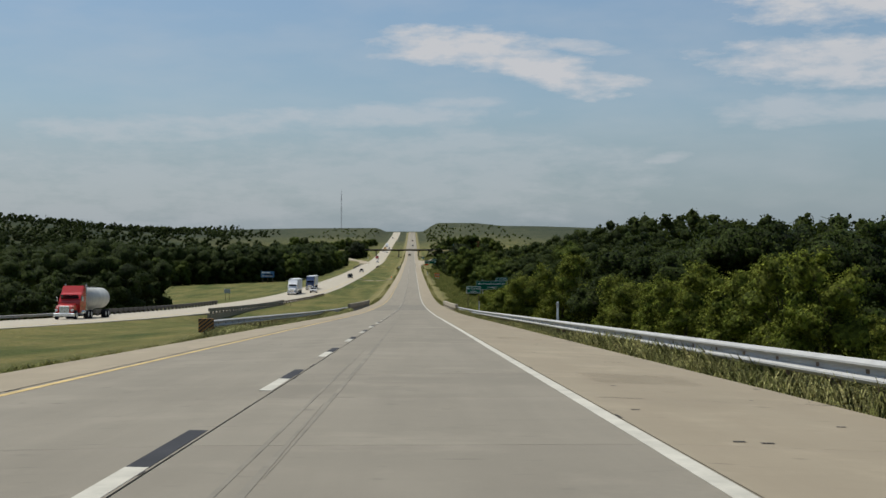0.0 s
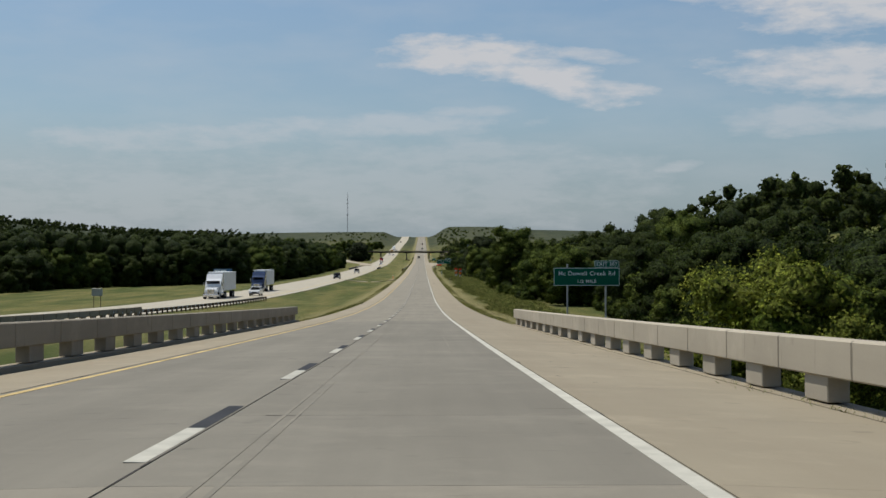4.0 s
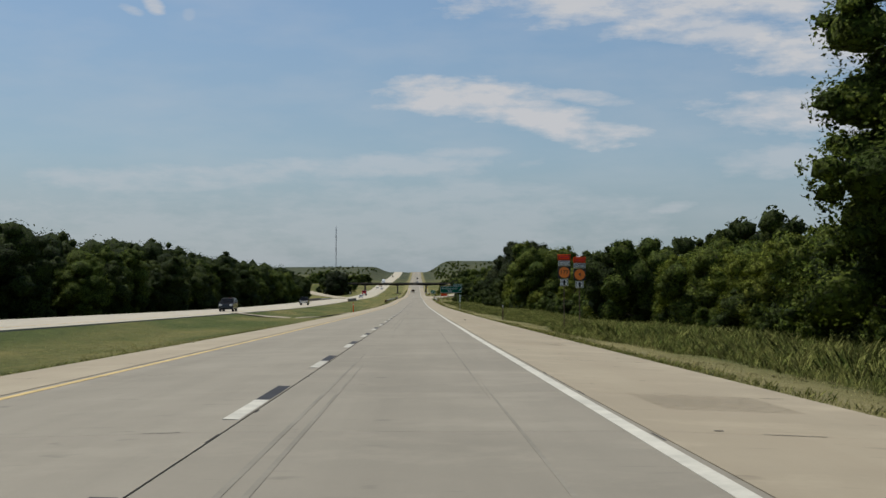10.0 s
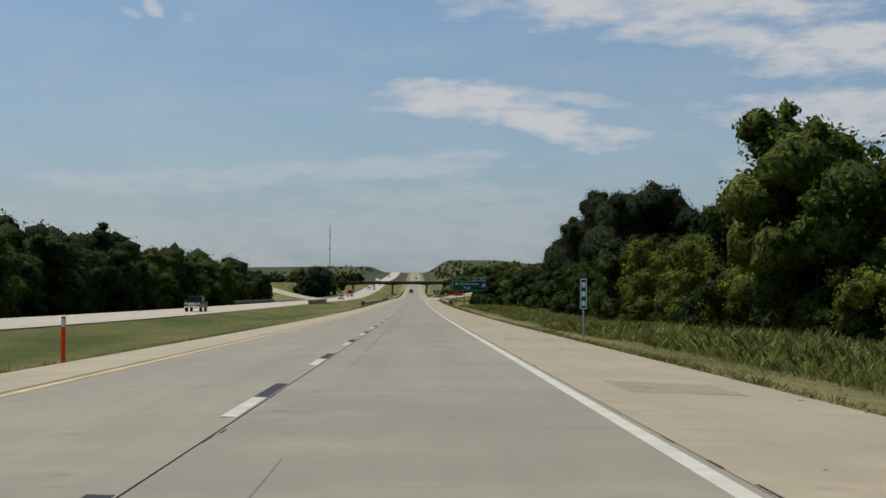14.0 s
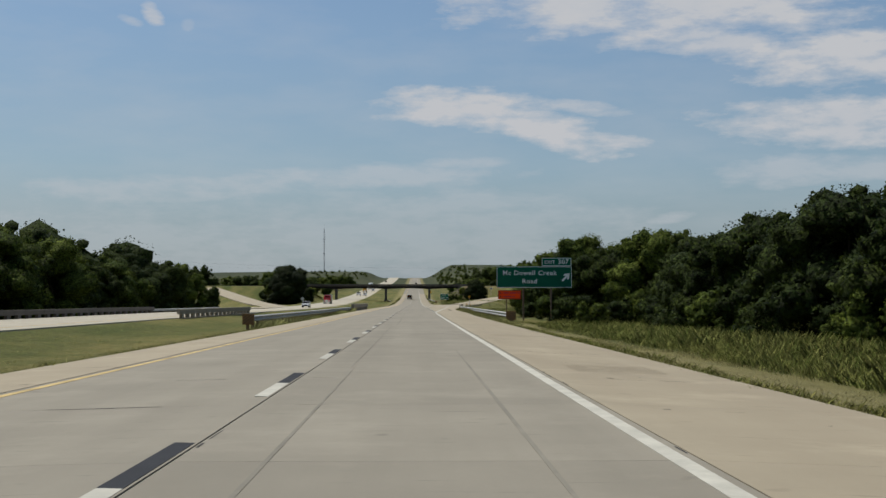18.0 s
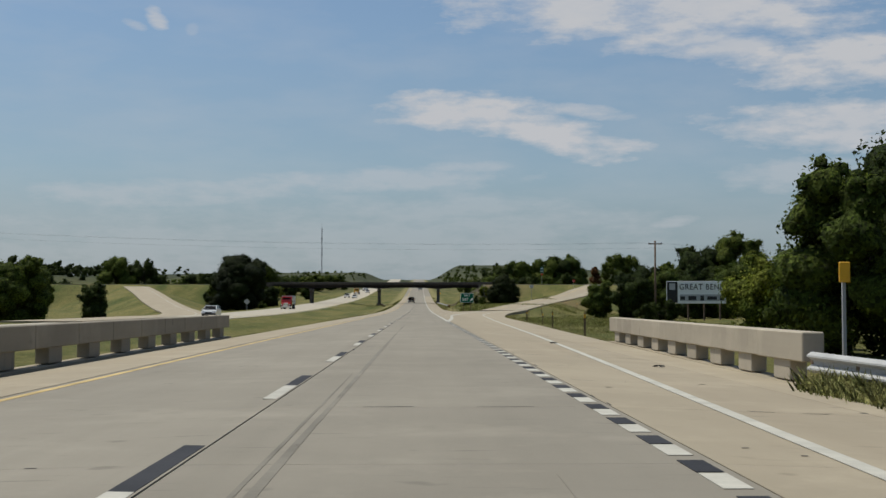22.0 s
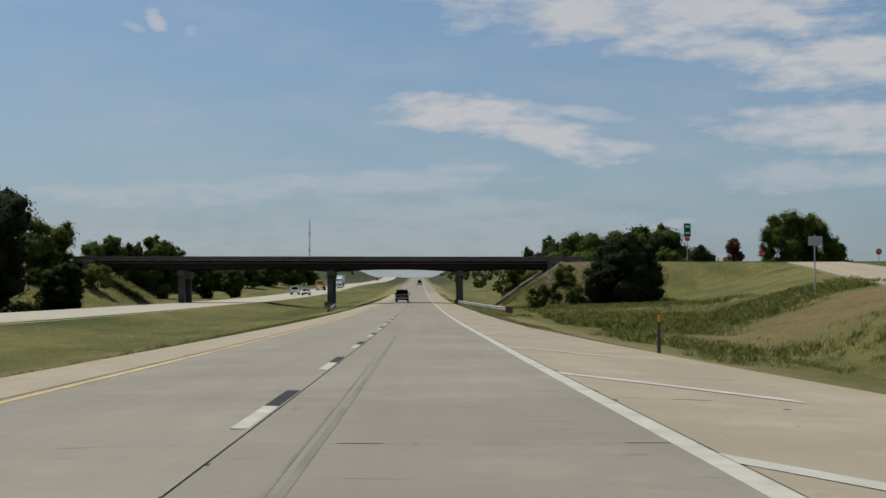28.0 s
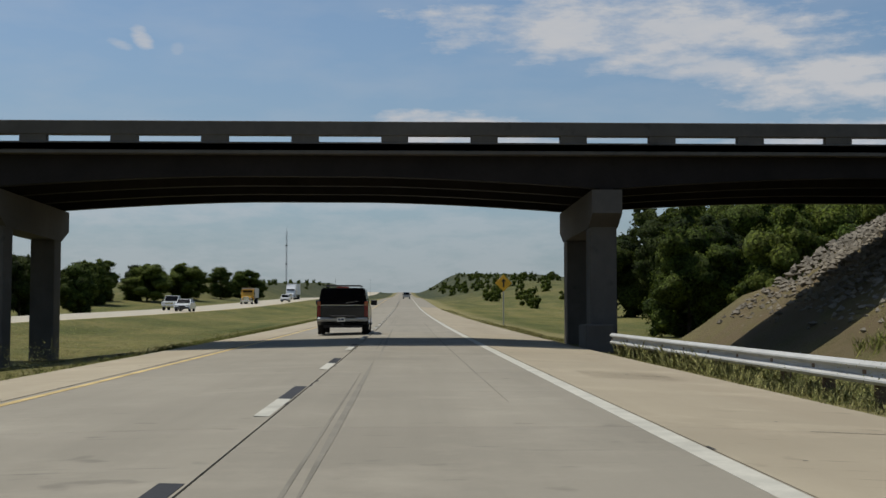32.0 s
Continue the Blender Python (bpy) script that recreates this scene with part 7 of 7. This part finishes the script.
# ---- rubble on the spill slope ----
rng = np.random.default_rng(8)
V_, F_ = [], []
for i in range(8000):
    x = 13.6 + 8.0 * rng.uniform() ** 0.7
    y = rng.uniform(1171, 1196)
    if rng.uniform() > np.interp(x, [13.6, 16, 19, 21.6], [0.15, 0.4, 0.8, 1.0]) * (1.0 if y > 1178 else 0.55):
        continue
    s = rng.uniform(0.06, 0.19)
    z = drop(x, y) + s * 0.1
    n = len(V_)
    base = rng.normal(0, 1, (6, 3)) * s * 0.18
    for k, d in enumerate(((1, 0, 0), (-1, 0, 0), (0, 1, 0), (0, -1, 0), (0, 0, 0.7), (0, 0, -0.7))):
        V_.append((x + d[0] * s + base[k][0], y + d[1] * s + base[k][1], z + d[2] * s + base[k][2]))
    for f in ((0, 2, 4), (2, 1, 4), (1, 3, 4), (3, 0, 4), (2, 0, 5), (1, 2, 5), (3, 1, 5), (0, 3, 5)):
        F_.append(tuple(n + q for q in f))
tagged(new("rubble", raw("rubble", V_, F_, MAT["rubble"])), "pale limestone rubble covering the bank under the bridge", "rubble", kind="stuff")

for x, y, n in ((-5.0, 287, 0.34), (5.9, 799, 0.16), (6.1, 812, 0.12), (5.6, 826, 0.14), (4.6, 437, 0.16)):
    sx = thing("tyre_scrap", "curled black strip of tyre tread on the shoulder", "tyre scrap", pose(x, y, float(top_z(x, y)) + 0.004, 0, 0, 20 * x), "tyre scraps")
    arc = [(n * math.cos(a), 0.32 * n * math.sin(a)) for a in np.linspace(0.15, 2.9, 9)]
    part("tread", prism(arc + [(0.86 * px, 0.74 * pz) for px, pz in arc[::-1]], -0.05, 0.06), MAT["rubber"], sx)

# ---- slabs of the lane in front ----
deck_me = mesh_of(box(3.60, SLAB - 0.006, 0.12, (0, 0, -0.06)), "slab", MAT["deck"])
slab_me = mesh_of(box(3.60, SLAB - 0.006, 0.12, (0, 0, -0.06)), "slab", MAT["lane"])
for i in range(len(YS) - 1):
    ya, yb = YS[i], YS[i + 1]
    za, zb = float(road_z(ya)), float(road_z(yb))
    o = part("slab", deck_me if 148 < ya < 209 else slab_me, None, road)
    o.matrix_basis = pose(0.032 + 3.60 / 2, (ya + yb) / 2, (za + zb) / 2, math.degrees(math.atan2(zb - za, SLAB)), 0, 0)
# spalls, crack fillings and rumble grooves
def flat_bits(name, label, rows, mat):
    verts, faces = [], []
    for x0, x1, y0, y1, sk in rows:
        n = len(verts)
        for x, y in ((x0, y0), (x1, y0 + sk), (x1, y1 + sk), (x0, y1)):
            verts.append((x, y, float(top_z(x, y)) + 0.0025))
        faces.append((n, n + 1, n + 2, n + 3))
    return tagged(part(name, raw(name, verts, faces, MAT[mat]), None, road), label, kind="stuff")


rng2 = random.Random(12)
rows = []
for y in YS:
    for k in range(rng2.randint(1, 4)):
        x, w = rng2.choice([rng2.uniform(-3.4, 3.3), rng2.uniform(3.7, 6.2), rng2.uniform(-5, -3.6)]), rng2.uniform(0.08, 0.75)
        rows.append((x, x + w, y - rng2.uniform(0.008, 0.022), y + rng2.uniform(0.008, 0.022), rng2.uniform(-0.03, 0.03)))
for k in range(900):
    y = rng2.uniform(-60, 1250)
    x = rng2.choice([0.022, 3.64, -3.62]) + rng2.gauss(0, 0.02)
    rows.append((x - 0.008, x + rng2.uniform(0.004, 0.02), y, y + rng2.uniform(0.1, 0.7), 0))
for k in range(500):
    y, x = rng2.uniform(-40, 1240), rng2.uniform(3.8, 6.3)
    s = rng2.uniform(0.02, 0.07)
    rows.append((x, x + s * 1.6, y, y + s, s * 0.3))
flat_bits("joint_spalls", "dark chips and crack filler along the joints", rows, "joint")
rows = []
for k in range(-5, 56):
    y0 = 80 + 20.87 * k
    if 745 < y0 < 1075 or 145 < y0 < 214:
        continue
    for i in range(14):
        rows.append((4.25, 5.75, y0 + 0.17 * i, y0 + 0.17 * i + 0.03, 0))
flat_bits("rumble_grooves", "shallow rumble grooves across the shoulder", rows, "groove")
for y, w in ((150.1, 0.09), (209.2, 0.06), (217.8, 0.05), (793.5, 0.05), (802.0, 0.12), (836.8, 0.06)):
    part("expansion_joint", strip("expansion_joint", -5.28, 6.48, [y - w / 2, y + w / 2], 0.003, 0.004, MAT["joint"]), None, road)
# rubber streaks along the wheel path, broken and wandering
rubber = random.Random(4)
for x, w in ((0.60, 0.035), (0.76, 0.06), (2.55, 0.04)):
    y = -90.0
    while y < 1290:
        n = rubber.uniform(12, 46)
        if rubber.random() < (0.72 if x < 2 else 0.25):
            off, ww = rubber.uniform(-0.04, 0.04), w * rubber.uniform(0.6, 1.3)
            mid_x = lambda q: x + off + 0.05 * math.sin(q * 0.03)
            taper = lambda q: ww * math.sin(math.pi * min(1.0, max(0.0, (q - y) / n))) ** 0.5 + 0.004
            part("rubber_mark", strip("rubber_mark", lambda q: mid_x(q) - taper(q) / 2, lambda q: mid_x(q) + taper(q) / 2, frange(y, y + n, 4.8), 0.003, 0.002, MAT["tyre_mark"]), None, road)
        y += n * rubber.uniform(0.6, 1.1)
